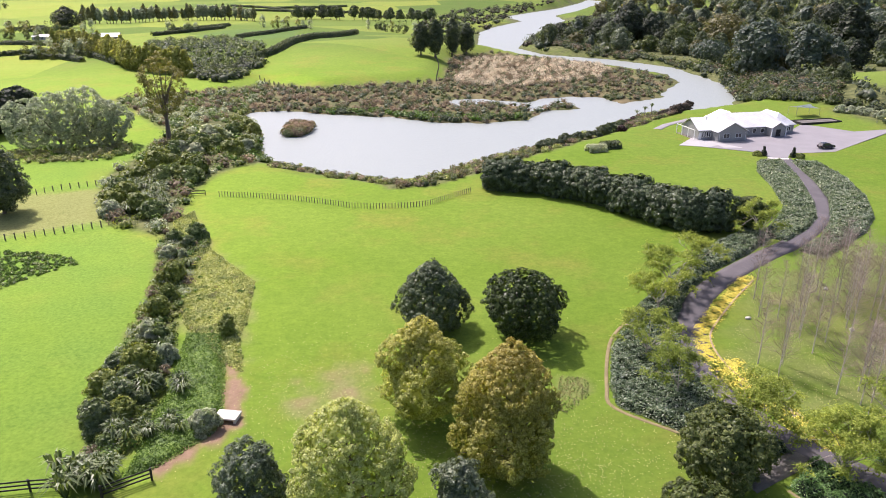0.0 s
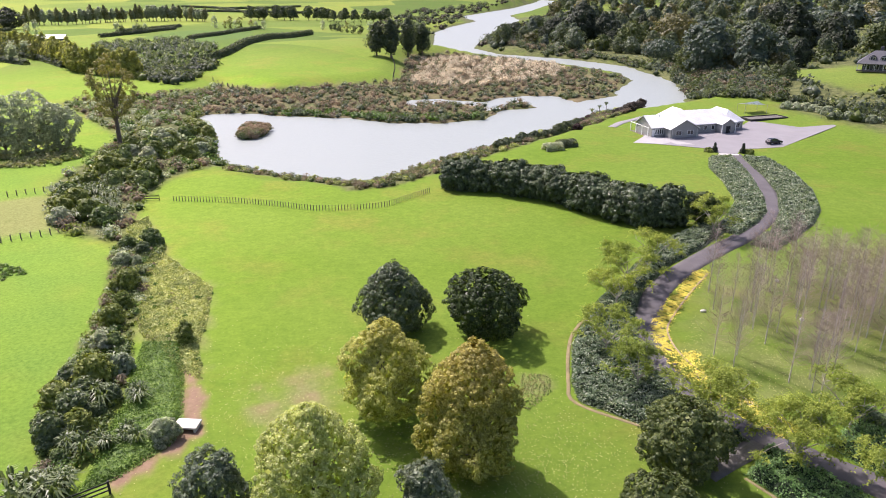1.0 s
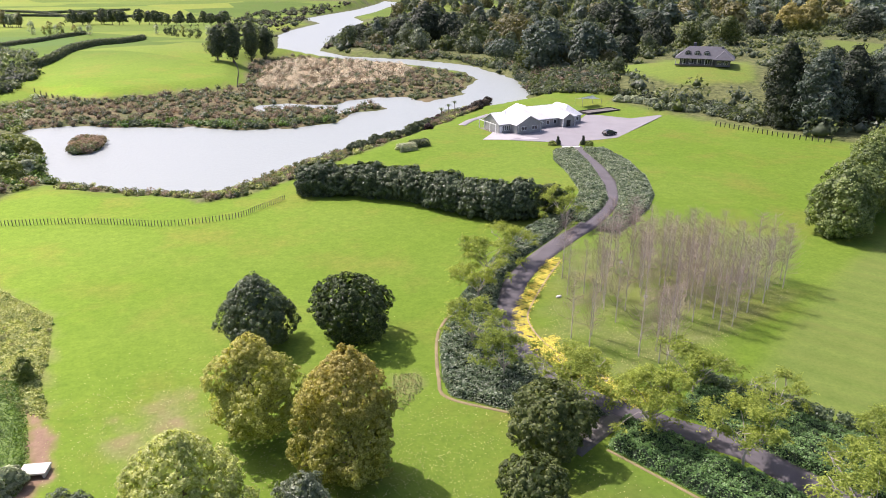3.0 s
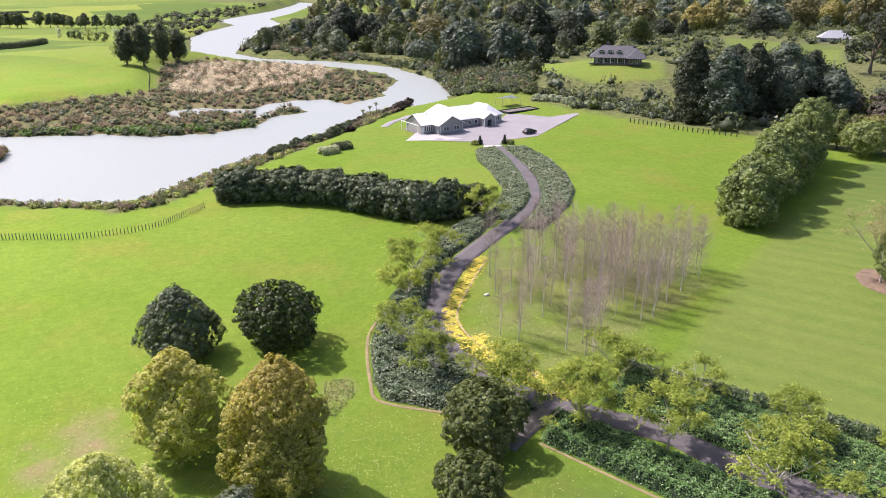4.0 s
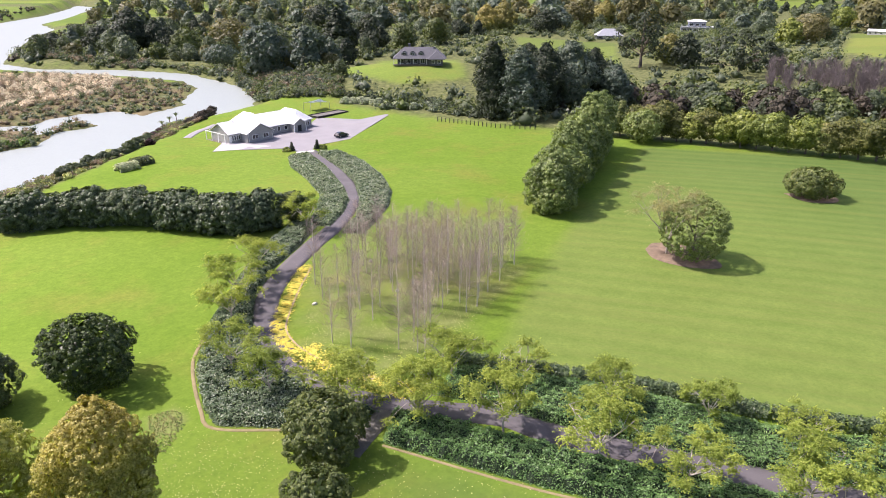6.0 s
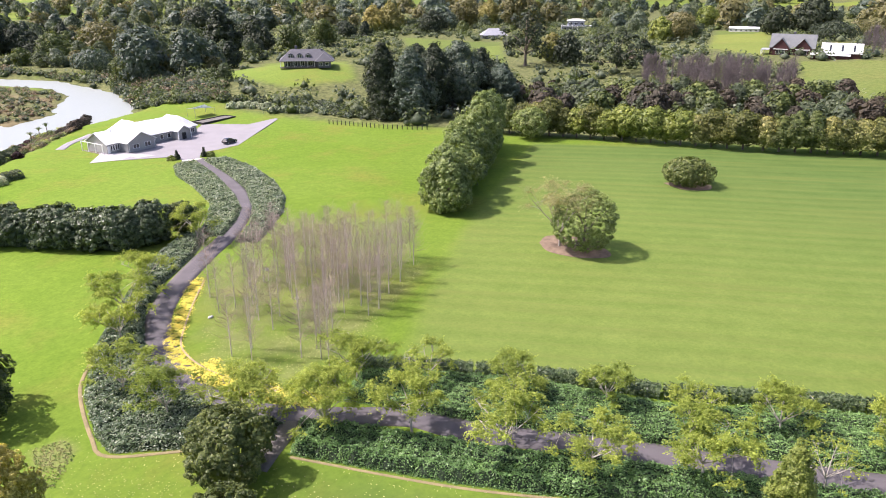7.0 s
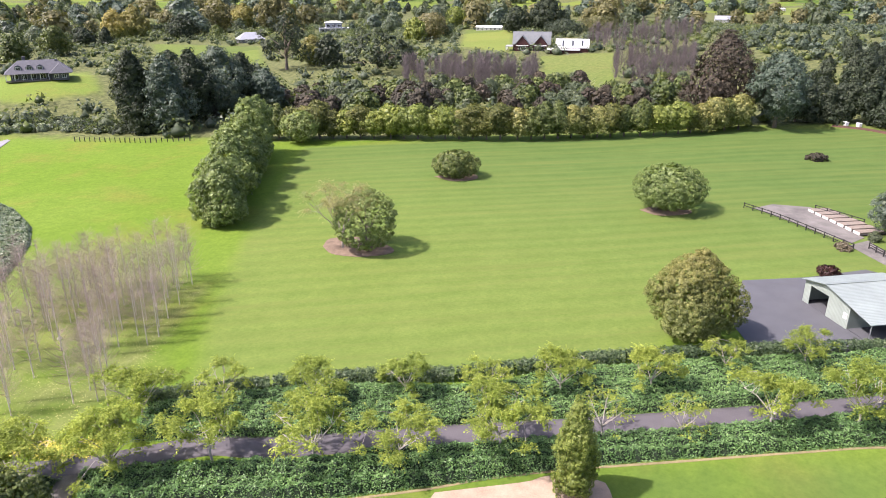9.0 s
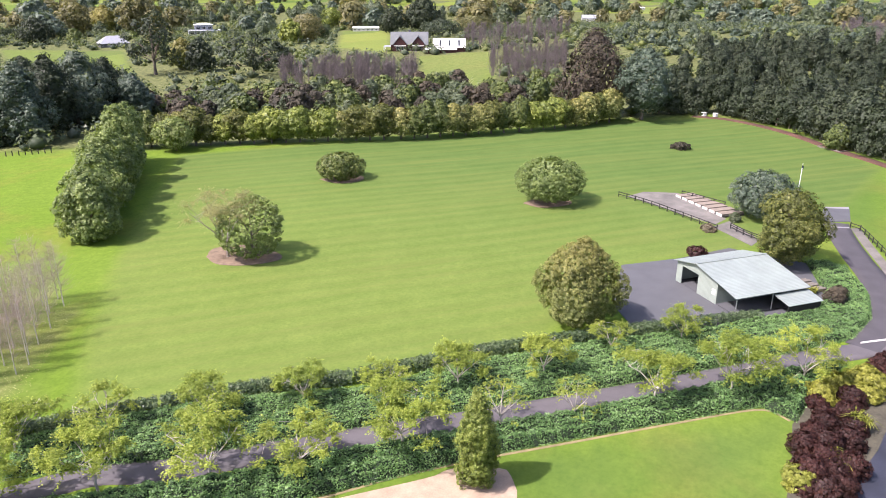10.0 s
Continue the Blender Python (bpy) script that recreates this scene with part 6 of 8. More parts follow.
def terrace_steps():
    a, b = np.array((152.6, -8.2)), np.array((139.9, -16.7))
    d = b - a
    ang = math.degrees(math.atan2(d[1], d[0]))
    ln = np.hypot(*d)
    s = thing("terrace_steps", pose(a[0], a[1], zof(*a), 0, 0, ang), "broad tan timber terrace steps beside the gravel court", "steps")
    n = 7
    for k in range(n):
        x = ln * k / n
        part("step", box(bmesh.new(), x, 0.0, -0.3, x + ln / n - 0.45, 4.2 + 0.15 * k, 0.5, 0.03), TAN_TIMBER, s)
        part("front_board", box(bmesh.new(), x, -0.08, -0.3, x + ln / n - 0.45, -0.01, 0.46, 0.01), CONCRETE, s, "cream-painted front board")
        # black block painted in for the dark shaded gap between two steps
        part("riser", box(bmesh.new(), x + ln / n - 0.44, 0.0, -0.3, x + ln / n - 0.01, 4.1 + 0.15 * k, 0.22, 0.02), BLACK_TIMBER, s)


terrace_steps()


def far_building(p, turn, w, d, h, rise, wall, roof, label, name="house", hip=True, storeys=1, dormers=0):
    s = thing(name, pose(p[0], p[1], zof(*p) - 0.3, 0, 0, turn), label, name)
    part("wall", box(bmesh.new(), -w / 2, -d / 2, 0, w / 2, d / 2, h), wall, s)
    part("roof", hip_roof(-w / 2, -d / 2, w / 2, d / 2, h, rise, "u", hip), roof, s)
    if not hip:
        for x in (-w / 2, w / 2 - 0.2):
            bm = bmesh.new()
            q = [bm.verts.new(c) for c in ((x, -d / 2, h), (x, d / 2, h), (x, 0, h + rise), (x + 0.2, -d / 2, h), (x + 0.2, d / 2, h), (x + 0.2, 0, h + rise))]
            for f in ((0, 1, 2), (5, 4, 3), (0, 3, 4, 1), (1, 4, 5, 2), (2, 5, 3, 0)):
                bm.faces.new([q[i] for i in f])
            part("gable", bm, wall, s)
    face = pose(0, -d / 2, 0)
    n = max(2, int(w / 4))
    for st in range(storeys):
        for k in range(n):
            window_at(s, -w / 2 + w * (k + 0.5) / n, 0.8 + st * 2.8, 1.7, 1.4, face)
    for k in range(dormers):
        u = -w / 2 + w * (k + 0.5) / dormers
        dm = part("dormer", gable_wall(u - 1.1, -d / 2 + 0.8, u + 1.1, 0, h, h + 1.4, 0.9), wall, s)
        window_at(dm, u, h + 0.3, 1.4, 1.0, pose(0, -d / 2 + 0.8, 0))
    return s


def arch_window(parent, u, y, z, w, h):
    """A round-headed dormer: a barrel roof over a glazed front."""
    bm = bmesh.new()
    n = 8
    ring = [(u - w / 2 * math.cos(math.pi * k / n), z + h * 0.55 + w / 2 * math.sin(math.pi * k / n)) for k in range(n + 1)]
    ring = [(u - w / 2, z)] + ring + [(u + w / 2, z)]
    front, back = [bm.verts.new((x, y, q)) for x, q in ring], [bm.verts.new((x, y + 3.2, q)) for x, q in ring]
    bm.faces.new(front)
    bm.faces.new(list(reversed(back)))
    for i in range(len(ring) - 1):
        bm.faces.new((front[i], back[i], back[i + 1], front[i + 1]))
    bm.faces.new((front[-1], back[-1], back[0], front[0]))
    bmesh.ops.recalc_face_normals(bm, faces=bm.faces[:])
    dm = part("dormer", bm, DARK_ROOF, parent)
    window_at(dm, u, z + 0.15, w * 0.72, h * 0.75, pose(0, y, 0), 2)
    return dm


def slate_house():
    """Low slate-roofed house with a deep veranda, round-headed dormers and a side wing."""
    p = (182.5, 257.6)
    s = thing("house", pose(p[0], p[1], zof(*p) - 0.3, 0, 0, -36), "dark slate-roofed house with arched dormers on a green rise", "house")
    part("wall", box(bmesh.new(), -9.5, -4, 0, 9.5, 4.5, 2.7), DARK_WALL, s)
    part("roof", hip_roof(-11, -6, 11, 5, 2.75, 4.4, over=0.5), DARK_ROOF, s)
    part("wall", box(bmesh.new(), 4.2, -7.4, 0, 9.8, -4.01, 2.6), DARK_WALL, s)
    part("roof", hip_roof(3.8, -8.2, 10.4, 2, 2.7, 3.2, "v"), DARK_ROOF, s)
    part("deck", box(bmesh.new(), -11.2, -6.3, -0.1, 3.7, -4.02, 0.35), GREY_TIMBER, s)
    for u in (-11, -8.2, -5.4, -2.6, 0.2, 3.0):
        part("post", box(bmesh.new(), u - 0.09, -6.1, 0.35, u + 0.09, -5.92, 2.7), WHITE_PAINT, s)
    for u in (-8.0, -5.0, -2.0, 1.2):
        window_at(s, u, 0.5, 1.9, 1.9, pose(0, -4, 0))
    for u in (5.6, 8.2):
        window_at(s, u, 0.8, 1.5, 1.4, pose(0, -7.4, 0))
    for u in (-6.6, -3.0, 0.6):
        arch_window(s, u, -4.6, 3.7, 2.3, 1.7)
    part("chimney", box(bmesh.new(), -4.9, 0.4, 6.2, -3.8, 1.4, 8.4, 0.05), DARK_WALL, s)
    part("chimney", box(bmesh.new(), 5.9, -1.4, 5.2, 6.8, -0.5, 7.2, 0.05), DARK_WALL, s)


slate_house()
far_building((452.6, 381.6), -40, 20, 14, 3.0, 5.0, DARK_WALL, GREY_ROOF, "low house with a broad grey hipped roof among trees")


def balcony_house():
    """Two flat-roofed storeys of blue-grey boards with a white fascia and a front balcony."""
    p = (585.4, 392.3)
    s = thing("house", pose(p[0], p[1], zof(*p) - 0.3, 0, 0, -52), "grey-blue two-storey house with balconies among trees", "house")
    part("wall", box(bmesh.new(), -14, -5, 0, 14, 6, 4.2), BLUE_WALL, s)
    part("wall", box(bmesh.new(), -8, -4, 4.21, 7, 6, 9.2), BLUE_WALL, s)
    part("roof", hip_roof(-8, -4, 7, 6, 9.3, 1.4, over=0.9), WHITE_ROOF, s)
    part("roof", box(bmesh.new(), 7.02, -5.6, 4.3, 14.6, 6.4, 4.65), WHITE_PAINT, s)
    bal = part("balcony", box(bmesh.new(), -14.4, -7.4, 4.3, 7, -4.02, 4.6), WHITE_PAINT, s)
    for u in (-14.2, -9.2, -4.2, 0.8, 6.6):
        part("post", box(bmesh.new(), u - 0.12, -7.3, 0, u + 0.12, -7.06, 4.29), WHITE_PAINT, bal)
        part("post", box(bmesh.new(), u - 0.07, -7.3, 4.61, u + 0.07, -7.16, 5.7), WHITE_PAINT, bal)
    part("rail", box(bmesh.new(), -14.3, -7.32, 5.6, 6.8, -7.14, 5.75), WHITE_PAINT, bal)
    for u in (-11, -6.5, -2, 2.5, 7.5, 11.5):
        window_at(s, u, 0.9, 2.6, 2.2, pose(0, -5, 0))
    for u in (-5.6, -0.5, 4.6):
        window_at(s, u, 5.2, 3.0, 2.4, pose(0, -4, 0))


balcony_house()


def gabled_barn_house():
    """Steep grey-roofed barn house with twin front gables and a lean-to."""
    p = (422.1, 141.3)
    s = thing("house", pose(p[0], p[1], zof(*p) - 0.3, 0, 0, -74), "dark barn house with twin front gables and steep grey roof", "house")
    part("wall", box(bmesh.new(), -11, -5, 0, 11, 6, 3.6), RED_WALL, s)
    part("roof", hip_roof(-11, -5, 11, 6, 3.65, 7.0, "u", False), SLATE, s)
    for x in (-11, 10.8):
        bm = bmesh.new()
        q = [bm.verts.new(c) for c in ((x, -5, 3.6), (x, 6, 3.6), (x, 0.5, 10.0), (x + 0.2, -5, 3.6), (x + 0.2, 6, 3.6), (x + 0.2, 0.5, 10.0))]
        for f in ((0, 1, 2), (5, 4, 3), (0, 3, 4, 1), (1, 4, 5, 2), (2, 5, 3, 0)):
            bm.faces.new([q[i] for i in f])
        part("gable", bm, RED_WALL, s)
    for u in (-5.4, 5.4):
        part("wall", gable_wall(u - 4.2, -8.6, u + 4.2, -4.9, 0, 3.4, 5.0), RED_WALL, s)
        part("roof", hip_roof(u - 4.2, -8.6, u + 4.2, 0.2, 3.5, 5.3, "v", False), SLATE, s)
        window_at(s, u, 0.5, 4.6, 2.4, pose(0, -8.6, 0), 3)
        part("lintel", box(bmesh.new(), u - 3.6, -9.1, 3.0, u + 3.6, -8.62, 3.35), WHITE_PAINT, s)
    bm = bmesh.new()
    beam(bm, (-13.2, -9.5, 2.6), (-13.2, 3, 2.6), 4.2, 0.16)
    part("lean_to_roof", bm, GREY_ROOF, s)
    for v in (-9.2, -3.2, 2.7):
        part("post", box(bmesh.new(), -15.1, v - 0.1, 0, -14.9, v + 0.1, 2.52), WHITE_PAINT, s)
    part("chimney", box(bmesh.new(), -0.6, 2.2, 8.6, 0.6, 3.4, 11.6, 0.05), DARK_WALL, s)


gabled_barn_house()


def white_roof_barn():
    """Red barn with a white sheet roof, skylights and a low lean-to."""
    p = (407.8, 112.4)
    s = thing("barn", pose(p[0], p[1], zof(*p) - 0.3, 0, 0, -74), "dark red barn with a white sheet roof and skylights", "barn")
    part("wall", box(bmesh.new(), -9, -4, 0, 9, 6, 3.0), RED_WALL, s)
    part("roof", hip_roof(-9, -4, 9, 6, 3.05, 4.6, "u", False), WHITE_ROOF, s)
    for u in (-5.2, 0.2, 5.6):
        part("skylight", beam(bmesh.new(), (u, -3.6, 4.0), (u, -0.4, 6.85), 0.9, 0.08), GLASS, s)
    part("wall", box(bmesh.new(), -13.5, -6.2, 0, 4, -4.01, 1.8), RED_WALL, s)
    part("lean_to_roof", beam(bmesh.new(), (-4.8, -6.8, 1.95), (-4.8, -3.4, 2.75), 18.2, 0.12), WHITE_ROOF, s)
    for x in (-9, 8.8):
        bm = bmesh.new()
        q = [bm.verts.new(c) for c in ((x, -4, 3.0), (x, 6, 3.0), (x, 1, 7.2), (x + 0.2, -4, 3.0), (x + 0.2, 6, 3.0), (x + 0.2, 1, 7.2))]
        for f in ((0, 1, 2), (5, 4, 3), (0, 3, 4, 1), (1, 4, 5, 2), (2, 5, 3, 0)):
            bm.faces.new([q[i] for i in f])
        part("gable", bm, RED_WALL, s)


white_roof_barn()
far_building((643.5, 258.0), -75, 24, 8, 3.0, 1.5, PALE_WALL, WHITE_ROOF, "long low white outbuilding far off", "barn", False)
far_building((985.3, 129.4), -80, 34, 16, 4.0, 4.0, PALE_WALL, GREY_ROOF, "pale grey-roofed farm building on the rise", "barn", False)
far_building((936.8, 73.7), -80, 26, 14, 4.0, 4.0, PALE_WALL, GREY_ROOF, "pale farm shed on the rise", "barn", False)
far_building((1311.1, 28.6), -80, 24, 10, 4.0, 2.0, PALE_WALL, WHITE_ROOF, "small white house on a far field", "house")
far_building((1488.0, -104.3), -82, 40, 12, 5.0, 2.0, PALE_WALL, DARK_ROOF, "long white house on the far ridge", "house")
far_building((-237.4, 519.7), 10, 18, 9, 3.0, 2.5, DARK_WALL, GREY_ROOF, "small dark farm shed behind poplars", "barn", False)
far_building((-283.6, 531.7), 10, 22, 8, 2.6, 1.2, PALE_WALL, GREY_ROOF, "low pale shed beyond the fields", "barn", False)

# ---- fences ----
def fence(line, spacing, high, mat, label, rails=(), post=0.06, wires=(), name="fence", board=0.14):
    """Posts along a line, with boards or wires between them."""
    p = curve_through(line, spacing)
    f = thing(name, Matrix.Identity(4), label, "fence")
    post_mesh = bpy.data.meshes.new("post")
    bm = box(bmesh.new(), -post, -post, -0.3, post, post, high, post * 0.15)
    bm.to_mesh(post_mesh)
    bm.free()
    post_mesh.materials.append(mat)
    top = []
    for k, q in enumerate(p):
        ob = new("post", post_mesh)
        z = zof(*q)
        ob.matrix_basis = pose(q[0], q[1], z, 0, 0, 17 * (k % 5))
        ob.parent = f
        top.append((q[0], q[1], z))
    for h in rails:
        for a, b in zip(top[:-1], top[1:]):
            part("rail", beam(bmesh.new(), (a[0], a[1], a[2] + h), (b[0], b[1], b[2] + h), 0.05, board), mat, f)
    for h in wires:
        part("wire", mesh_of("wire", [limb([(a[0], a[1], a[2] + h) for a in top], [0.008] * len(top), 3)], [GREY_TIMBER]), None, f)
    return f


fence([(-45.5, 138.0), (-32.9, 136.5), (-23.9, 133.7), (-15.8, 130.8), (-4.6, 131.7), (0.7, 136.3), (5.7, 141.7)], 0.6, 1.15, GREY_TIMBER, "low grey batten fence across the paddock", wires=(0.3, 0.65, 1.0), post=0.05)
fence([(-52.6, 139.1), (-48.5, 138.7)], 2.2, 1.2, BLACK_TIMBER, "dark timber gate rails by the pond bank", rails=(0.35, 0.7, 1.05))
fence([(-41.0, 48.9), (-38.3, 49.3), (-35.9, 49.7), (-33.3, 50.0)], 2.2, 1.3, BLACK_TIMBER, "black post and rail fence at the field corner", rails=(0.35, 0.75, 1.15), post=0.09)
fence([(-29.3, 48.9), (-27.6, 49.9), (-25.9, 51.2)], 2.1, 1.3, BLACK_TIMBER, "black post and rail fence by the flax", rails=(0.35, 0.75, 1.15), post=0.09)
fence([(-80.6, 111.7), (-75.6, 112.9), (-68.6, 116.3), (-61.5, 120.1)], 1.4, 1.2, GREY_TIMBER, "weathered wire fence along the paddock", wires=(0.4, 0.8, 1.1), post=0.08)
fence([(-84.9, 138.8), (-80.4, 143.6), (-72.9, 147.0)], 1.5, 1.2, GREY_TIMBER, "weathered wire fence beyond the dry paddock", wires=(0.4, 0.8, 1.1), post=0.08)
fence([(-80.5, 317.3), (-62.7, 301.8), (-44.8, 293.4), (-24.7, 302.6), (-2.8, 318.9)], 3.4, 1.6, GREY_TIMBER, "wire fence round the foot of the green hill", wires=(0.6, 1.2), post=0.14)
fence([(-2.8, 318.9), (-2.0, 358.3), (-4.0, 389.3)], 4.5, 1.6, GREY_TIMBER, "wire fence up the side of the green hill", wires=(0.6, 1.2), post=0.14)
fence([(136.6, 183.2), (140.5, 172.4), (144.2, 161.9), (151.0, 153.1)], 1.5, 1.4, BLACK_TIMBER, "dark post fence along the gully", rails=(), wires=(0.5, 1.0), post=0.1)
fence([(149.5, 3.6), (144.5, -2.9), (138.4, -8.8), (131.6, -14.9)], 2.0, 1.15, BLACK_TIMBER, "black post and rail fence beside the gravel court", rails=(0.5, 1.0), post=0.08)
fence([(153.8, -9.4), (150.8, -13.7), (147.9, -17.6)], 2.2, 1.1, BLACK_TIMBER, "black rail above the timber steps", rails=(0.5, 1.0), post=0.08)
fence([(133.3, -17.4), (129.7, -19.5), (127.2, -21.8)], 1.8, 1.2, BLACK_TIMBER, "black garden rail by the gravel walk", rails=(0.4, 0.75, 1.1), post=0.08)
fence([(140.2, -39.0), (138.6, -40.3), (132.1, -40.9), (124.2, -41.5)], 2.0, 1.2, BLACK_TIMBER, "black rail fence along the upper drive", rails=(0.5, 1.0), post=0.08)
fence([(138.6, -31.7), (139.3, -33.8)], 1.6, 1.2, BLACK_TIMBER, "short black rail by the apron", rails=(0.5, 1.0), post=0.08)


def flagpole(p):
    f = thing("flagpole", on_land(p), "white flagpole with a small navy flag", "flagpole")
    part("pole", bar(bmesh.new(), (0, 0, 0), (0, 0, 6.0), 0.09, 0.06, 10), WHITE_PAINT, f)
    bm = bmesh.new()
    n = 8
    vs = [[bm.verts.new((-0.05 - 1.1 * i / n, 0.14 * math.sin(i * 1.1), 5.75 - j * 0.6 - 0.3 * (i / n) ** 1.5)) for j in range(2)] for i in range(n + 1)]
    for i in range(n):
        bm.faces.new((vs[i][0], vs[i + 1][0], vs[i + 1][1], vs[i][1]))
    bmesh.ops.solidify(bm, geom=bm.faces[:], thickness=0.015)
    part("flag", bm, BLUE_CLOTH, f)


flagpole((166.0, -34.4))


def culvert(p):
    c = thing("culvert_slab", on_land(p, -8), "pale concrete culvert slab at the ditch", "slab")
    part("slab", box(bmesh.new(), -1.2, -0.8, 0.35, 1.2, 0.8, 0.55, 0.03), CONCRETE, c)
    part("headwall", box(bmesh.new(), -1.1, -0.75, -0.3, -0.9, 0.75, 0.34, 0.02), CONCRETE, c)
    part("headwall", box(bmesh.new(), 0.9, -0.75, -0.3, 1.1, 0.75, 0.34, 0.02), CONCRETE, c)


culvert((-21.8, 60.5))

# ---- wild planting ----
def scrub(name, outline, n, size, leaf_mats, per, leaf, label, seed, category="scrub", flat=0.8, keep=None):
    """A joined thicket of low bushes over an area, too many to count."""
    rng = np.random.default_rng(seed)
    p = scatter(rng, outline, n, keep)
    r = size * rng.uniform(0.55, 1.35, n)
    c = np.column_stack([p, land(p[:, 0], p[:, 1]) + r * flat * 0.35])
    rr = np.column_stack([r, r, r * flat])
    kind_of = rng.integers(0, len(leaf_mats), n)
    chunks = []
    for k in range(len(leaf_mats)):
        s = kind_of == k
        if s.any():
            chunks += lobes_foliage(rng, c[s], rr[s], int(per * s.sum()), leaf, 0.62, mi=k, low=-0.2, coarse=n > 150)
    root = thing(name, Matrix.Identity(4), label, category, kind="stuff")
    part("foliage", mesh_of("foliage", chunks, leaf_mats), None, root)
    return root


def dry_land(x, y):
    return land(x, y) > WATER + 0.15


scrub("marsh_scrub", MARSH, 2700, 1.35, [L_REED, L_WOOD, L_REED, L_OLIVEY, L_REED, L_SILVER], 30, 0.24, "brown and green marsh scrub beside the pond", 301, keep=dry_land)
PLUMES = [(4.1, 312.2), (13.6, 410.1), (31.7, 421.6), (70.2, 397.8), (87.6, 371.8), (71.6, 329.3), (32.9, 305.1)]
scrub("pampas_bank", PLUMES, 900, 1.4, [L_PLUME, L_PLUME, L_REED, L_PLUME], 40, 0.26, "pale pampas plumes over the marsh", 302, flat=1.1, keep=dry_land)
scrub("green_fringe", [(-44.1, 247.0), (-27.7, 241.5), (12.1, 227.3), (28.6, 235.8), (28.7, 245.0), (10.8, 239.0), (-28.9, 252.3), (-45.8, 257.1)], 160, 1.4, [L_WEED, L_WOOD], 24, 0.35, "bright green fringe at the water's edge", 303, keep=dry_land)
scrub("shore_scrub", SHORE_WILD, 520, 1.5, [L_ROW, L_REED, L_CYPRESS, L_WEED, L_GREY], 44, 0.26, "mixed dark scrub on the pond bank", 304, keep=dry_land)
scrub("shore_scrub", HOUSE_EDGE, 900, 0.85, [L_WOOD, L_TUSSOCK, L_OLIVEY, L_THIN, L_REED], 44, 0.18, "low mixed scrub along the near shore", 305, keep=dry_land)
scrub("islet_scrub", [(ISLE[0] - 4, ISLE[1] - 9), (ISLE[0] + 4, ISLE[1] - 9), (ISLE[0] + 4, ISLE[1] + 9), (ISLE[0] - 4, ISLE[1] + 9)], 130, 1.3, [L_REED, L_THIN, L_REED], 60, 0.26, "rusty reeds on a small islet", 306, keep=dry_land)
scrub("islet_scrub", [(ISLE[0] - 5, ISLE[1] - 11), (ISLE[0] + 6, ISLE[1] - 11), (ISLE[0] + 6, ISLE[1] - 4), (ISLE[0] - 5, ISLE[1] - 4)], 26, 1.2, [L_WOOD, L_FLAX], 60, 0.25, "dark green shrubs at the islet's edge", 326, keep=dry_land)
scrub("reed_margin", [(-105.6, 166.7), (-80.2, 167.9), (-78.3, 176.9), (-83.3, 187.2), (-88.1, 182.6), (-110.7, 177.8)], 160, 1.0, [L_STRAW, L_TUSSOCK, L_STRAW], 30, 0.22, "straw-coloured reeds under the willows", 327)
scrub("gully_scrub", [(112.6, 290.4), (133.6, 237.8), (152.2, 219.8), (160.1, 182.3), (161.1, 170.2), (157.2, 163.4), (146.0, 186.0), (141.7, 219.6), (131.0, 238.0), (114.8, 252.0)], 260, 1.9, [L_WOOD, L_OLIVEY, L_SILVER, L_PINE], 45, 0.35, "dense mixed scrub in the gully", 307, keep=dry_land)
scrub("east_bank_scrub", [(57.4, 509.5), (80.1, 451.3), (120.6, 398.4), (130.9, 344.7), (116.4, 283.6), (131.3, 233.7), (144.0, 256.5), (137.6, 353.9), (114.3, 422.3), (80.9, 494.7)], 760, 2.2, [L_WOOD, L_OLIVEY, L_GROVE, L_REED], 34, 0.4, "mixed bank scrub along the river", 308, keep=dry_land)
scrub("far_bank_scrub", [(-10.2, 573.4), (26.4, 605.4), (81.6, 878.3), (185.3, 1210.7), (154.7, 1155.6), (12.4, 965.3), (-22.9, 695.0)], 260, 3.6, [L_WOOD, L_BROWN, L_PINE], 22, 0.8, "dark mangrove scrub along the far river bend", 309, keep=dry_land)
scrub("far_bank_scrub", [(63.1, 557.7), (121.0, 730.0), (201.5, 957.4), (285.4, 1086.8), (206.7, 718.1), (79.9, 477.6), (55.5, 488.8)], 220, 3.4, [L_WOOD, L_BROWN, L_PINE], 22, 0.8, "dark mangrove scrub on the far bank", 310, keep=dry_land)
scrub("tussock_bank", DRY_BANK, 260, 0.3, [L_TUSSOCK, L_WEED, L_TUSSOCK, L_STRAW], 44, 0.1, "dry straw and green rank grass on the bank", 314)
scrub("ditch_scrub", BANK_STRIP, 420, 0.75, [L_ROW, L_CYPRESS, L_REED, L_WEED, L_GREY], 50, 0.13, "low scrub along the ditch", 311)
scrub("reed_patch", REED_PATCH, 700, 0.32, [L_WEED, L_ROW, L_WEED], 26, 0.13, "green rushes in a wet hollow of the field", 312)

scrub("undergrowth", WILD, 5200, 4.0, [L_WOOD, L_OLIVEY, L_GROVE, L_WOOD], 28, 0.66, "rough mixed undergrowth below the woods", 313, keep=lambda x, y: (np.min([inside_distance(x, y, f) for f in FIELDS], axis=0) > 4) & dry_land(x, y) & (np.hypot(x, y) < 900))

rng = np.random.default_rng(21)
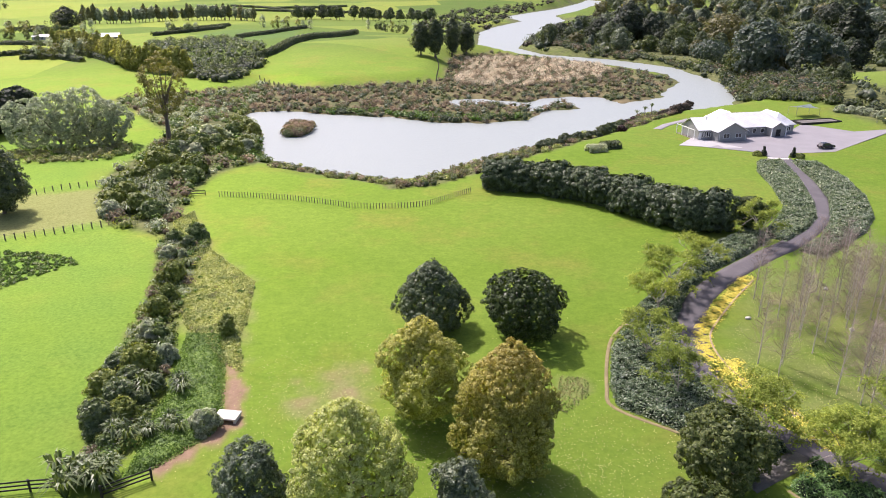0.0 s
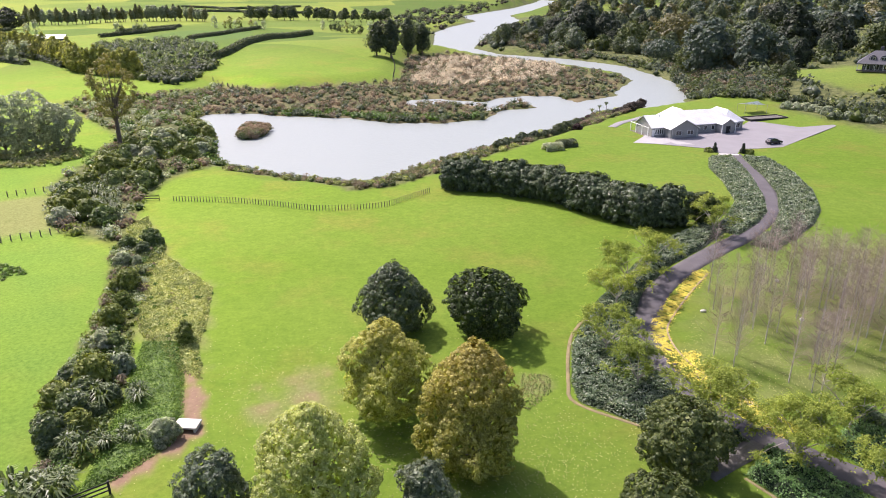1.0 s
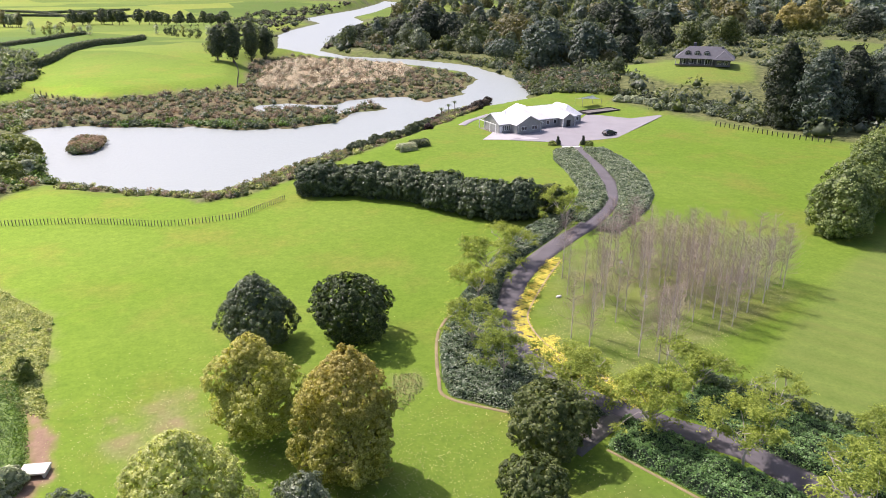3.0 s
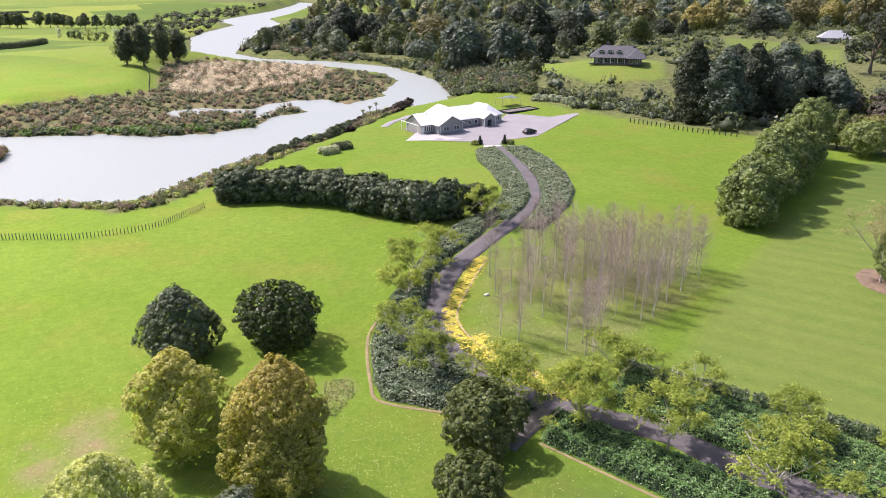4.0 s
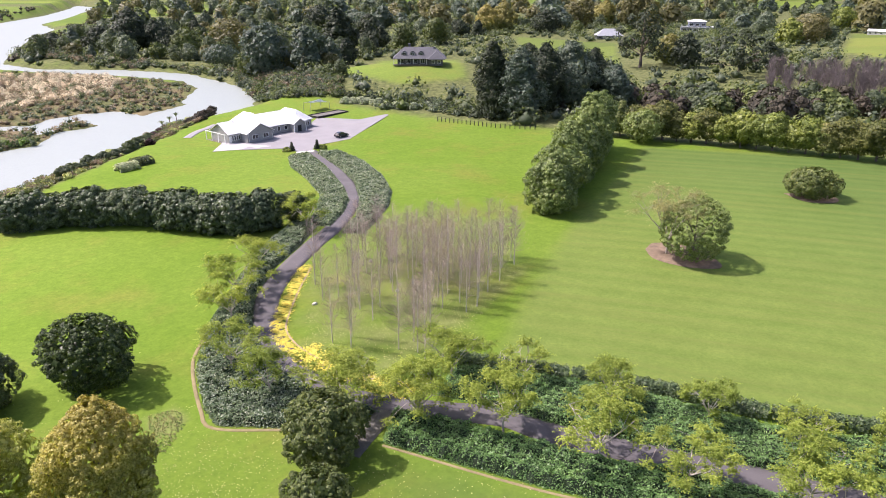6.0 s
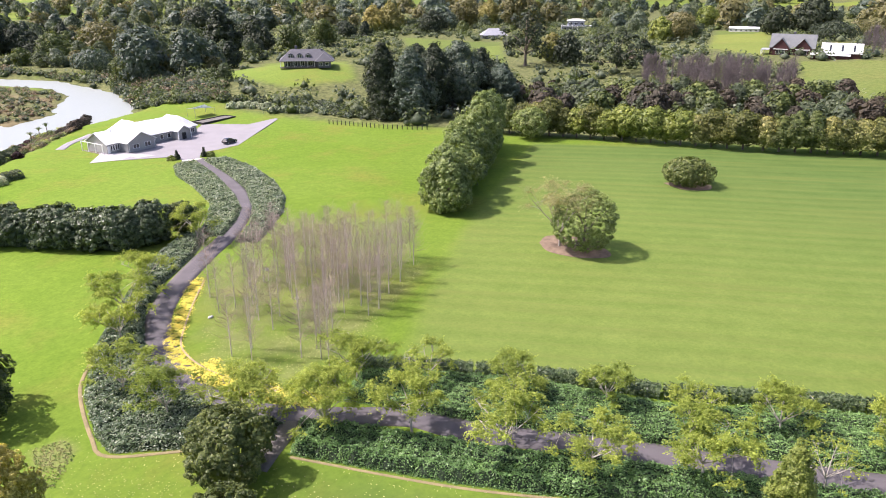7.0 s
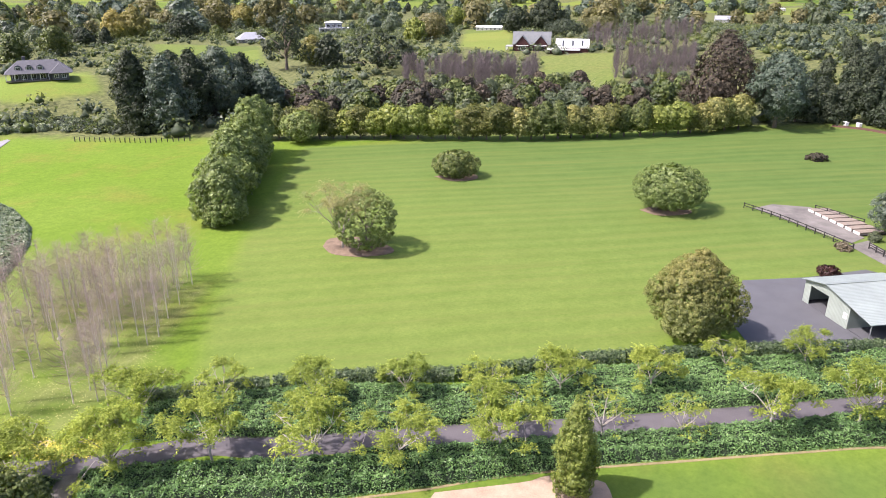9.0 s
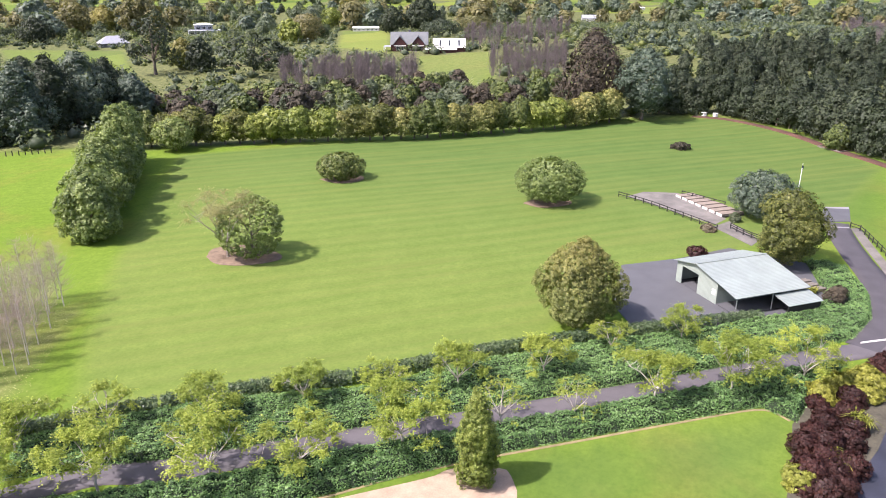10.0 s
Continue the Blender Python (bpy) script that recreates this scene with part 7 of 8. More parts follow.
# shrubs along the ditch
ditch = [shrub("ditch_shrub", 320 + k, (2.6, 3.4, 2.2, 3.0)[k], (3.0, 3.6, 2.8, 3.2)[k], (L_ROW, L_CYPRESS, L_GREY, L_FLAX)[k], 3000, 0.13, ("dense dark green shrub along the ditch", "olive-green shrub along the ditch", "grey-leaved shrub along the ditch", "glossy dark shrub along the ditch")[k], 16, group="ditch shrubs") for k in range(4)]
spread_copies(ditch, [(-36.2, 64.9), (-33.5, 62.7), (-34.0, 66.0), (-34.0, 70.7), (-31.2, 66.0), (-37.0, 69.5), (-36.9, 74.6), (-36.3, 77.5), (-32.5, 72.0), (-37.5, 83.7), (-37.9, 88.9), (-40.9, 94.7), (-43.7, 104.9), (-41.8, 108.6), (-41.7, 112.6), (-45.1, 111.4), (-32.0, 56.1), (-34.1, 58.8), (-32.0, 57.9), (-23.4, 58.7), (-32.1, 60.2), (-34.2, 68.9), (-31.5, 63.2), (-34.9, 77.5), (-39.2, 94.7), (-41.4, 104.8), (-35.8, 70.1)], rng, 0.6, 1.2)
stand(leaf_tree("manuka_bush", 330, 3.2, 2.2, 0.0, "egg", L_CYPRESS, 2600, 0.12, "lone upright green bush on the bank", 20, 0.24, "bush"), (-26.7, 78.2))
bank = [shrub("bank_shrub", 340 + k, (3.4, 4.2, 3.0)[k], (4.4, 4.6, 4.0)[k], (L_ROW, L_CYPRESS, L_GREY)[k], 1300, 0.25, ("rounded dark shrub on the pond bank", "tall olive shrub on the pond bank", "pale-tipped shrub on the pond bank")[k], 16, group="pond bank shrubs") for k in range(3)]
spread_copies(bank, scatter(rng, [(-62.1, 123.9), (-71.7, 145.7), (-69.6, 176.8), (-66.3, 214.9), (-57.7, 217.6), (-49.4, 186.9), (-53.7, 162.0), (-54.6, 145.2), (-53.1, 125.1)], 48, dry_land), rng, 0.75, 1.25)
fl = [flax(350 + k, (1.9, 2.3)[k], 160, "flax bush with arching pale-edged blades", group="flax bushes") for k in range(2)]
spread_copies(fl, [(-31.0, 50.3), (-32.8, 51.6), (-30.1, 51.2), (-31.9, 52.4), (-27.1, 58.8), (-28.5, 65.9), (-28.7, 57.8), (-65.6, 145.4), (-59.8, 149.5), (-57.3, 139.2), (-57.6, 129.6), (-60.5, 128.7)] + list(scatter(rng, BANK_STRIP, 7)) + list(scatter(rng, [(-62.1, 123.9), (-71.7, 145.7), (-66.0, 165.0), (-55.7, 162.0), (-54.6, 145.2), (-53.1, 125.1)], 26, dry_land)), rng, 0.85, 1.3)

# willows and other field trees
for k, (p, h, w) in enumerate((((-108.3, 184.2), 13, 14), ((-99.5, 181.7), 15, 15), ((-92.7, 183.0), 16, 16), ((-87.8, 185.3), 12, 12))):
    stand(leaf_tree("willow_tree", 360 + k, h, w, 0.6, "round", L_GREY, 12000, 0.24, "silvery grey-green willow in the field", 40, 0.14, group="willow clump", gaps=0.06), p)
stand(leaf_tree("poplar_tree", 366, 23.6, 13.2, 7.0, "egg", L_BRONZE, 9000, 0.21, "tall open poplar with a bare lower trunk", 34, 0.2, gaps=0.16), (-75.4, 192.5))
stand(leaf_tree("field_tree", 367, 14.3, 10.2, 0.5, "egg", L_WOOD, 6000, 0.22, "dense dark tree in the near field", 45, 0.17), (-83.5, 127.9))
for k, p in enumerate(((-127.7, 203.5), (-128.9, 196.0), (-127.6, 213.7))):
    stand(leaf_tree("field_tree", 368 + k, 12, 11, 0.3, "round", L_PINE, 2200, 0.4, "dark tree behind the willows", 26, 0.2), p)

# belts of wood
wood_kinds = (
    (11, 11, "round", L_WOOD, "rounded grey-green woodland tree"), (15, 11, "egg", L_WOOD, "tall grey-green woodland tree"), (8, 9, "dome", L_OLIVEY, "olive-green bushy woodland tree"),
    (13, 9, "egg", L_GUM, "tall blue-green woodland tree"), (15, 14, "round", L_SILVER, "pale grey-green gum tree in the wood"), (9, 9, "round", L_THIN, "brownish half-bare tree in the wood"),
    (12, 10, "ogive", L_PINE, "dark pointed tree in the wood"),
)
wood = [leaf_tree("woodland_tree", 400 + k, h, w, 0.8, shape, leaf, 900, 0.46, label, 16, 0.2, group="woodland", coarse=True) for k, (h, w, shape, leaf, label) in enumerate(wood_kinds)]
WOOD_EAST = [(62.1, 489.5), (110.5, 613.5), (184.4, 715.7), (289.1, 739.8), (273.1, 567.0), (324.1, 530.8), (257.9, 400.9), (200.8, 351.8), (146.3, 260.8), (140.6, 317.1), (146.2, 375.7), (115.5, 426.6)]
WOOD_BACK = [(222.8, 639.7), (297.6, 518.6), (317.0, 419.3), (456.0, 486.5), (472.1, 325.4), (510.3, 205.3), (653.1, 125.5), (1159.6, 227.6), (1070.4, 739.7), (655.7, 1127.7), (412.7, 1161.7)]
places = np.vstack([scatter(rng, WOOD_EAST, 190, dry_land), scatter(rng, WOOD_BACK, 260, lambda x, y: np.min([inside_distance(x, y, f) for f in FIELDS], axis=0) > 6)])
places = np.vstack([places, scatter(rng, [(246.3, 907.2), (487.9, 817.1), (739.3, 788.1), (1157.4, 723.0), (332.1, 1448.8), (318.9, 1148.9)], 170, dry_land)])
places = places[np.argsort(np.hypot(places[:, 0], places[:, 1]))]
spread_joined("far_woodland", wood, places[280:], rng, "dense mixed woodland over the far slopes", "woodland", 0.7, 1.25)
# bluish gum leaf colour puts distance haze into the ridge trees
far_kinds = [leaf_tree("far_tree", 408 + k, 15, 14, 0.5, ("round", "ogive", "round")[k], (L_GUM, L_WOOD, L_THIN)[k], 240, 1.2, "far woodland tree on the slopes", 10, 0.2, coarse=True) for k in range(3)]
bear, reach = np.radians(rng.uniform(12, 118, 760)), 700 * (2400 / 700) ** rng.random(760)
ridge = np.column_stack([np.sin(bear) * reach, np.cos(bear) * reach])
clump = ripple(ridge[:, 0], ridge[:, 1], 90.0, 3.0) + 0.6 * ripple(ridge[:, 0], ridge[:, 1], 37.0, 1.0)
ridge = ridge[(clump > -0.45) & dry_land(ridge[:, 0], ridge[:, 1]) & (inside_distance(ridge[:, 0], ridge[:, 1], RIVER) > 30)]
spread_joined("ridge_woodland", far_kinds, ridge, rng, "hazy dark woodland along the far ridges", "woodland", 0.8, 1.8)
for ob in far_kinds:
    for o in (*ob.children_recursive, ob):
        bpy.data.objects.remove(o)
spread_copies(wood, places[:280], rng, 0.6, 1.3, 0.15, -0.2)
# large single trees that stand out of the woods
BIG_TREES = [
    (177.4, 463.6, 20.7, 27.9, "brown"), (138.4, 319.8, 23.9, 22.5, "gum"), (152.2, 304.0, 20.6, 16.5, "gum"), (219.9, 395.2, 28.4, 21.1, "dark"), (251.7, 410.6, 23.2, 23.2, "dark"),
    (274.9, 405.3, 17.7, 15.7, "olive"), (422.4, 493.5, 25.0, 21.9, "gold"), (444.6, 496.4, 27.8, 24.1, "gold"), (459.1, 457.6, 20.8, 26.0, "dark"), (556.3, 507.9, 30.2, 30.2, "brown"),
    (604.4, 516.3, 25.5, 25.5, "gold"), (314.6, 422.5, 19.0, 19.0, "olive"), (375.0, 473.1, 14.5, 19.4, "dark"), (613.9, 193.5, 31.0, 31.0, "dark"), (841.1, 194.7, 34.6, 41.5, "brown"),
]
BIG_TREES += [
    (600.2, 216.0, 23.0, 23.0, "dark"), (327.2, 234.5, 16.2, 14.6, "gold"), (319.5, 217.9, 17.1, 15.6, "dark"), (504.8, 250.8, 20.4, 27.2, "brown"), (351.1, 591.1, 16.5, 33.1, "gum"),
    (322.8, 616.0, 22.3, 27.9, "dark"), (264.4, 274.8, 12.3, 12.3, "dark"), (139.3, 378.2, 11.4, 19.5, "gum"), (137.7, 335.0, 11.7, 14.6, "olive"), (123.9, 491.2, 27.7, 28.5, "dark"),
    (136.2, 481.1, 20.1, 20.1, "dark"), (107.9, 505.4, 16.6, 20.8, "dark"), (81.9, 513.8, 12.5, 20.9, "dark"), (143.0, 443.2, 16.8, 18.7, "olive"), (593.8, 467.1, 36.3, 36.3, "brown"),
    (887.5, 128.4, 28.8, 35.9, "dark"), (985.0, 188.6, 28.1, 32.1, "brown"), (522.5, 150.5, 13.1, 30.6, "dark"), (548.0, 130.9, 13.6, 27.1, "brown"), (-335.0, 660.0, 19.0, 26.7, "dark"),
]
BIG_KINDS = {
    "brown": (L_THIN, "round", "brownish thin-leaved tree above the woods"), "gum": (L_GUM, "round", "large pale grey-green gum above the river bank"), "dark": (L_PINE, "egg", "large dark evergreen above the woods"),
    "olive": (L_OLIVEY, "round", "olive-green rounded tree in the valley"), "gold": (L_BRONZE, "egg", "yellow-green poplar in the valley"),
}
for k, (x, y, h, w, kind_name) in enumerate(BIG_TREES):
    leaf, shape, label = BIG_KINDS[kind_name]
    stand(leaf_tree("large_tree", 900 + k, h, w, 0.5, shape, leaf, 2600, 0.03 * h, label, 30, 0.17, group="large trees", coarse=True), (x, y), 37 * k)

# great dark conifers behind the lawn
for k, (p, h, w) in enumerate((((154.5, 177.0), 24.4, 17), ((160.4, 170.6), 21.9, 17), ((176.1, 174.8), 23.3, 18), ((188.5, 174.6), 23.4, 19), ((199.8, 174.3), 19.6, 17), ((199.7, 163.7), 15.4, 14))):
    stand(leaf_tree("dark_pine", 420 + k, h * 1.04, w, 0.5, ("ogive", "egg")[k % 2], (L_PINE, L_GUM)[k % 2], 6500, 0.32, "massive dark evergreen behind the lawn", 60, 0.14, "conifer", group="dark evergreens"), p)
stand(leaf_tree("dark_pine", 430, 31.6, 26, 6, "dome", L_PINE, 3000, 0.7, "tall dark pine with open flat boughs", 40, 0.14, "conifer", gaps=0.3), (305.0, 235.0))
stand(leaf_tree("dark_pine", 431, 19.6, 34, 5, "dome", L_PINE, 3600, 0.7, "broad dark macrocarpa with open boughs", 46, 0.13, "conifer", gaps=0.25), (309.6, 183.0))
stand(leaf_tree("golden_tree", 432, 18.0, 16, 1, "egg", L_CYPRESS, 1500, 0.7, "yellow-green poplar by far houses", 26, 0.2), (476.8, 249.5))
stand(leaf_tree("golden_tree", 433, 21.0, 18, 1, "round", L_CYPRESS, 1500, 0.7, "yellow-green rounded tree by far houses", 26, 0.2), (703.0, 319.3))

# yellow-green boundary row
row_line = curve_through([(163.0, 135.5), (173.6, 113.8), (182.5, 89.9), (191.8, 69.1), (204.2, 50.1), (216.4, 29.8), (233.0, 10.7)], 1.0)
rows_k = [leaf_tree("boundary_tree", 440 + k, 8.8 + 0.5 * k, 8.4, 1.4, ("round", "dome", "round", "egg")[k], (L_CYPRESS, L_BRONZE, L_BOUNDARY, L_OLIVEY)[k], 3000, 0.21, ("olive-green tree in the boundary row", "yellowing tree in the boundary row", "green tree in the boundary row", "taller olive tree in the boundary row")[k], 30, 0.18, group="boundary row") for k in range(4)]
n_row = int(len(row_line) / 4.0)
spread_copies(rows_k, [row_line[int(i * (len(row_line) - 1) / (n_row - 1))] for i in range(n_row)], rng, 0.88, 1.12, 0.08)
behind = [shrub("thicket_bush", 450 + k, 6.5, 8, (L_OLIVEY, L_WOOD, L_BROWN)[k], 700, 0.55, ("olive bush behind the boundary row", "dark bush behind the boundary row", "brown bush behind the boundary row")[k], 16, "bush", "thicket") for k in range(3)]
spread_copies(behind, scatter(rng, [(170.2, 196.0), (192.1, 216.9), (228.4, 208.1), (241.1, 164.1), (257.4, 121.4), (263.0, 68.5), (241.6, 62.4), (200.5, 136.5)], 80), rng, 0.7, 1.3)
thick = [shrub("thicket_tree", 455 + k, 7.5, 8.5, (L_OLIVEY, L_BROWN, L_WOOD)[k], 900, 0.4, ("olive tree in the thicket behind the row", "brownish tree in the thicket behind the row", "dark green tree in the thicket behind the row")[k], 16, "tree", "thicket") for k in range(3)]
spread_copies(thick, scatter(rng, [(216.7, 118.8), (233.8, 71.5), (257.9, 27.8), (304.8, 33.3), (296.0, 60.6), (282.5, 90.0), (253.0, 138.0)], 75), rng, 0.7, 1.2)
heap = bare_tree("dead_branches", 459, 3.2, 5.0, 50, "heap of bleached dead branches in the field", PALE_BARK, PALE_BARK, "", 0.1, 0.05, 1.6, 0.1, 0.5)
stand(heap, (288.4, 74.6))

# leafless blocks
bare = [bare_tree("bare_poplar", 460 + k, 11.5, 3.8, 50, "slim leafless grey poplar in a planted block", GREY_TWIGS, GREY_TWIGS, "bare poplar block", 0.12, 0.055, 0.7, 0.14) for k in range(3)]
BARE_A = [(255.5, 139.3), (274.4, 88.6), (311.8, 99.3), (303.1, 164.4)]
BARE_B = [(301.2, 64.2), (307.3, 33.6), (373.5, 41.6), (354.3, 76.3)]
BARE_C = [(460.9, 119.4), (519.7, 59.0), (460.3, 48.5), (411.0, 101.4)]
spread_copies(bare, np.vstack([scatter(rng, BARE_A, 110), scatter(rng, BARE_B, 70), scatter(rng, BARE_C, 70)]), rng, 0.8, 1.15)

# pine plantation
stand(leaf_tree("brown_conifer", 470, 28.6, 23.9, 0.5, "egg", L_RUST, 9000, 0.24, "large rusty brown conifer at the wood edge", 60, 0.15, "conifer"), (245.3, 17.7))
stand(leaf_tree("gum_tree", 471, 23.8, 19.5, 3.0, "egg", L_GUM, 8000, 0.28, "tall blue-grey gum tree at the wood edge", 56, 0.15), (241.0, 0.8))
pines = [leaf_tree("plantation_pine", 472 + k, 12.5 + 1.2 * k, 8.0, 1.0, ("egg", "cone", "egg")[k], (L_PINE, L_PINE, L_PINE)[k], 1200, 0.32, ("dark pine in a dense plantation", "tall conifer in a dense plantation", "shaggy dark tree in a dense plantation")[k], 26, 0.17, "conifer", group="plantation", coarse=True) for k in range(3)]
wood_edge = curve_through([(251.9, -5.5), (258.2, -17.7), (254.0, -29.2), (237.1, -43.9), (219.9, -53.1), (202.1, -61.0), (190.7, -66.8)], 4.2)
spread_copies(pines, np.vstack([wood_edge + rng.normal(0, 0.8, wood_edge.shape), scatter(rng, [(253.5, -7.4), (260.3, -22.4), (241.7, -52.7), (212.6, -62.6), (184.9, -93.9), (343.6, -164.0), (422.3, -116.7), (399.6, -22.4)], 190)]), rng, 0.8, 1.15)
olives = [shrub("grove_tree", 480 + k, 4.4, 5.4, (L_GROVE, L_GROVE, L_GUM)[k], 60, 0.8, "small grey-green grove tree on the rise", 10, "tree", "grove on the rise", 0.3) for k in range(3)]
grove = scatter(rng, [(425.4, 28.6), (493.4, 22.9), (989.2, 5.0), (1190.6, -115.2), (1607.4, -424.8), (1519.3, -562.3), (366.0, -142.7), (367.5, -103.1), (381.6, -27.1)], 1500)
grove = np.unique(np.round(grove / 6.3), axis=0) * 6.3
spread_joined("hill_grove", olives, grove + rng.normal(0, 0.6, grove.shape), rng, "rows of small grey-green trees over the rise", "grove", 0.85, 1.25)
for ob in olives:
    for o in (*ob.children_recursive, ob):
        bpy.data.objects.remove(o)
spread_copies([bare_tree("bare_orchard_tree", 486 + k, 8, 4.5, 70, "leafless pinkish-brown tree on the rise", GREY_TWIGS, GREY_TWIGS, "bare trees on the rise", 0.12, 0.05, 0.9, 0.12) for k in range(2)], scatter(rng, [(486.7, -103.1), (940.4, -252.4), (765.7, -244.9), (375.4, -123.9), (402.3, -111.7)], 60), rng, 0.8, 1.2)
ribbon("needle_bank", [(251.8, -15.6), (247.3, -28.6), (229.8, -42.8), (211.6, -51.4), (195.0, -59.2), (182.1, -64.2)], 3.2, NEEDLES, "reddish needle-covered bank along the wood edge", 0.06, "bank")


def kerb_square(side):
    root = tagged(new("tree_kerb"), "low square kerb of weathered timber round a bush", "kerb")
    for a, b in (((-1, -1), (1, -1)), ((1, -1), (1, 1)), ((1, 1), (-1, 1)), ((-1, 1), (-1, -1))):
        part("kerb_board", beam(bmesh.new(), (a[0] * side / 2, a[1] * side / 2, 0.12), (b[0] * side / 2, b[1] * side / 2, 0.12), 0.25, 0.35), GREY_TIMBER, root)
    return root


stand(kerb_square(7.5), (214.0, -52.6), 35)

# far fields to the north
hill_trees = [((-11.3, 381.7), 17), ((-3.9, 382.0), 20), ((5.4, 416.7), 22), ((13.8, 427.5), 18)]
for k, (p, h) in enumerate(hill_trees):
    stand(leaf_tree("hill_tree", 490 + k, h, 11, 2.0, "egg", L_WOOD, 3000, 0.36, "dark grey-green poplar beside the green hill", 30, 0.18), p)
belts = [leaf_tree("belt_tree", 500 + k, 11, 5.5, 0.6, ("round", "egg", "egg")[k], (L_BRONZE, L_GREY, L_WOOD)[k], 460, 0.5, ("olive-green tree in a field belt", "pale poplar in a field belt", "grey tree in a field belt")[k], 18, 0.22, group="field belts", coarse=True, gaps=0.1) for k in range(3)]
spots = []
for line, n in (([(-576.7, 971.4), (-578.5, 987.3)], 2), ([(-159.1, 663.9), (-129.4, 642.5), (-114.2, 625.8)], 8), ([(-215.8, 582.0), (-202.9, 604.0)], 5), ([(-61.8, 629.3), (-20.7, 560.1)], 8)):
    c = curve_through(line, 2.0)
    spots += [c[int(i * (len(c) - 1) / (n - 1))] + rng.normal(0, 2.0, 2) for i in range(n)]
spots += list(scatter(rng, [(-254.4, 430.0), (-255.7, 500.2), (-222.5, 469.8), (-180.1, 377.1), (-222.0, 394.8)], 22))
spots += list(scatter(rng, [(-362.8, 574.1), (-334.7, 659.6), (-278.1, 611.6), (-285.6, 512.6), (-308.1, 485.1)], 26))
spread_copies(belts, spots, rng, 0.6, 1.0)
poplars = [leaf_tree("hedge_poplar", 505 + k, 12, 5.5, 0.4, "egg", (L_POPLAR, L_POPLAR)[k], 1500, 0.42, ("yellowing poplar in a tall shelter hedge", "brown poplar in a tall shelter hedge")[k], 18, 0.2, group="poplar shelter hedge", coarse=True) for k in range(2)]
c = curve_through([(-241.5, 457.0), (-201.3, 419.9), (-165.0, 372.0), (-147.4, 347.4), (-114.5, 322.3)], 3.2)
spread_copies(poplars, c + rng.normal(0, 0.6, c.shape), rng, 0.85, 1.15)
row_poplars = [leaf_tree("row_poplar", 890 + k, 14.5 + 2 * k, 7.0, 2.6, "egg", (L_GREY, L_WILLOWY)[k], 420, 0.6, "tall grey-green poplar in a long field row", 16, 0.2, group="poplar row", coarse=True) for k in range(2)]
line = curve_through([(-360.3, 739.4), (-320.6, 732.6), (-287.6, 764.4), (-228.6, 782.6), (-192.1, 755.9)], 3.6)
spread_copies(row_poplars, line + rng.normal(0, 1.2, line.shape), rng, 0.75, 1.1)
ridge_pines = [leaf_tree("ridge_pine", 880 + k, 15, 11, 3.0, ("dome", "round")[k], L_WOOD, 500, 0.7, "dark pine with a bare trunk on the far ridge", 18, 0.22, group="ridge pines", coarse=True) for k in range(2)]
line = curve_through([(-154.5, 794.1), (-142.3, 836.6), (-118.9, 807.3), (-88.4, 809.6), (-56.1, 790.0), (-10.5, 761.7)], 9.0)
spread_copies(ridge_pines, line + rng.normal(0, 2.5, line.shape), rng, 0.7, 1.05)
scrub("orchard_block", [(-169.8, 410.3), (-201.9, 502.4), (-160.6, 545.1), (-103.7, 428.8), (-94.5, 364.5), (-113.3, 334.3)], 520, 2.2, [L_WOOD, L_GROVE, L_WOOD, L_ROW], 26, 0.4, "dense dark green orchard trees in the valley", 321, flat=1.0)
scrub("valley_scrub", [(-110.0, 316.2), (-113.3, 334.3), (-94.5, 364.5), (-86.8, 355.8), (-86.9, 323.4), (-90.1, 298.7)], 120, 3.0, [L_WOOD, L_OLIVEY, L_PINE], 30, 0.5, "dark valley scrub below the hill", 320)
hedge_far = curve_through([(-96.1, 365.1), (-88.8, 391.1), (-85.4, 456.1), (-65.6, 565.3)], 2.0)
scrub_hedge = [hedge_block(11, 3.6, 3.2, 510, L_WOOD, "long dark hedge curving over the hill", "hill hedge", 30, 0.5)]
for i in range(0, len(hedge_far) - 5, 5):
    a, b = hedge_far[i], hedge_far[i + 5]
    m = on_land((a + b) / 2, math.degrees(math.atan2(b[1] - a[1], b[0] - a[0]))) @ Matrix.Diagonal((np.hypot(*(b - a)) / 10, 1, 1, 1))
    if i == 0:
        first_m = m
    else:
        copy_thing(scrub_hedge[0], m)
scrub_hedge[0].matrix_basis = first_m
far_lines = ([(-224.9, 607.1), (-209.9, 632.8), (-192.9, 676.0)], [(-341.8, 608.1), (-330.7, 618.0), (-325.0, 639.9)], [(-292.0, 486.3), (-270.9, 485.4), (-245.0, 478.4)], [(-253.4, 417.0), (-234.6, 430.4), (-200.4, 414.3), (-160.0, 362.0)], [(-298.6, 1056.5), (-246.0, 1036.4), (-181.4, 942.9)],
             [(-222.5, 564.4), (-203.2, 597.9), (-187.9, 649.0)], [(-148.7, 532.1), (-131.0, 603.4), (-116.4, 638.5)], [(-231.4, 400.6), (-214.1, 403.4), (-183.1, 377.4)], [(-363.4, 621.4), (-352.5, 664.5)], [(-328.1, 893.7), (-245.2, 969.7), (-103.6, 952.5)], [(-235.3, 1023.8), (-132.8, 1074.8)])
for line in far_lines:
    c = curve_through(line, 2.0)
    for i in range(0, len(c) - 6, 6):
        a, b = c[i], c[i + 6]
        copy_thing(scrub_hedge[0], on_land((a + b) / 2, math.degrees(math.atan2(b[1] - a[1], b[0] - a[0]))) @ Matrix.Diagonal((np.hypot(*(b - a)) / 10, 1, 0.8, 1)))

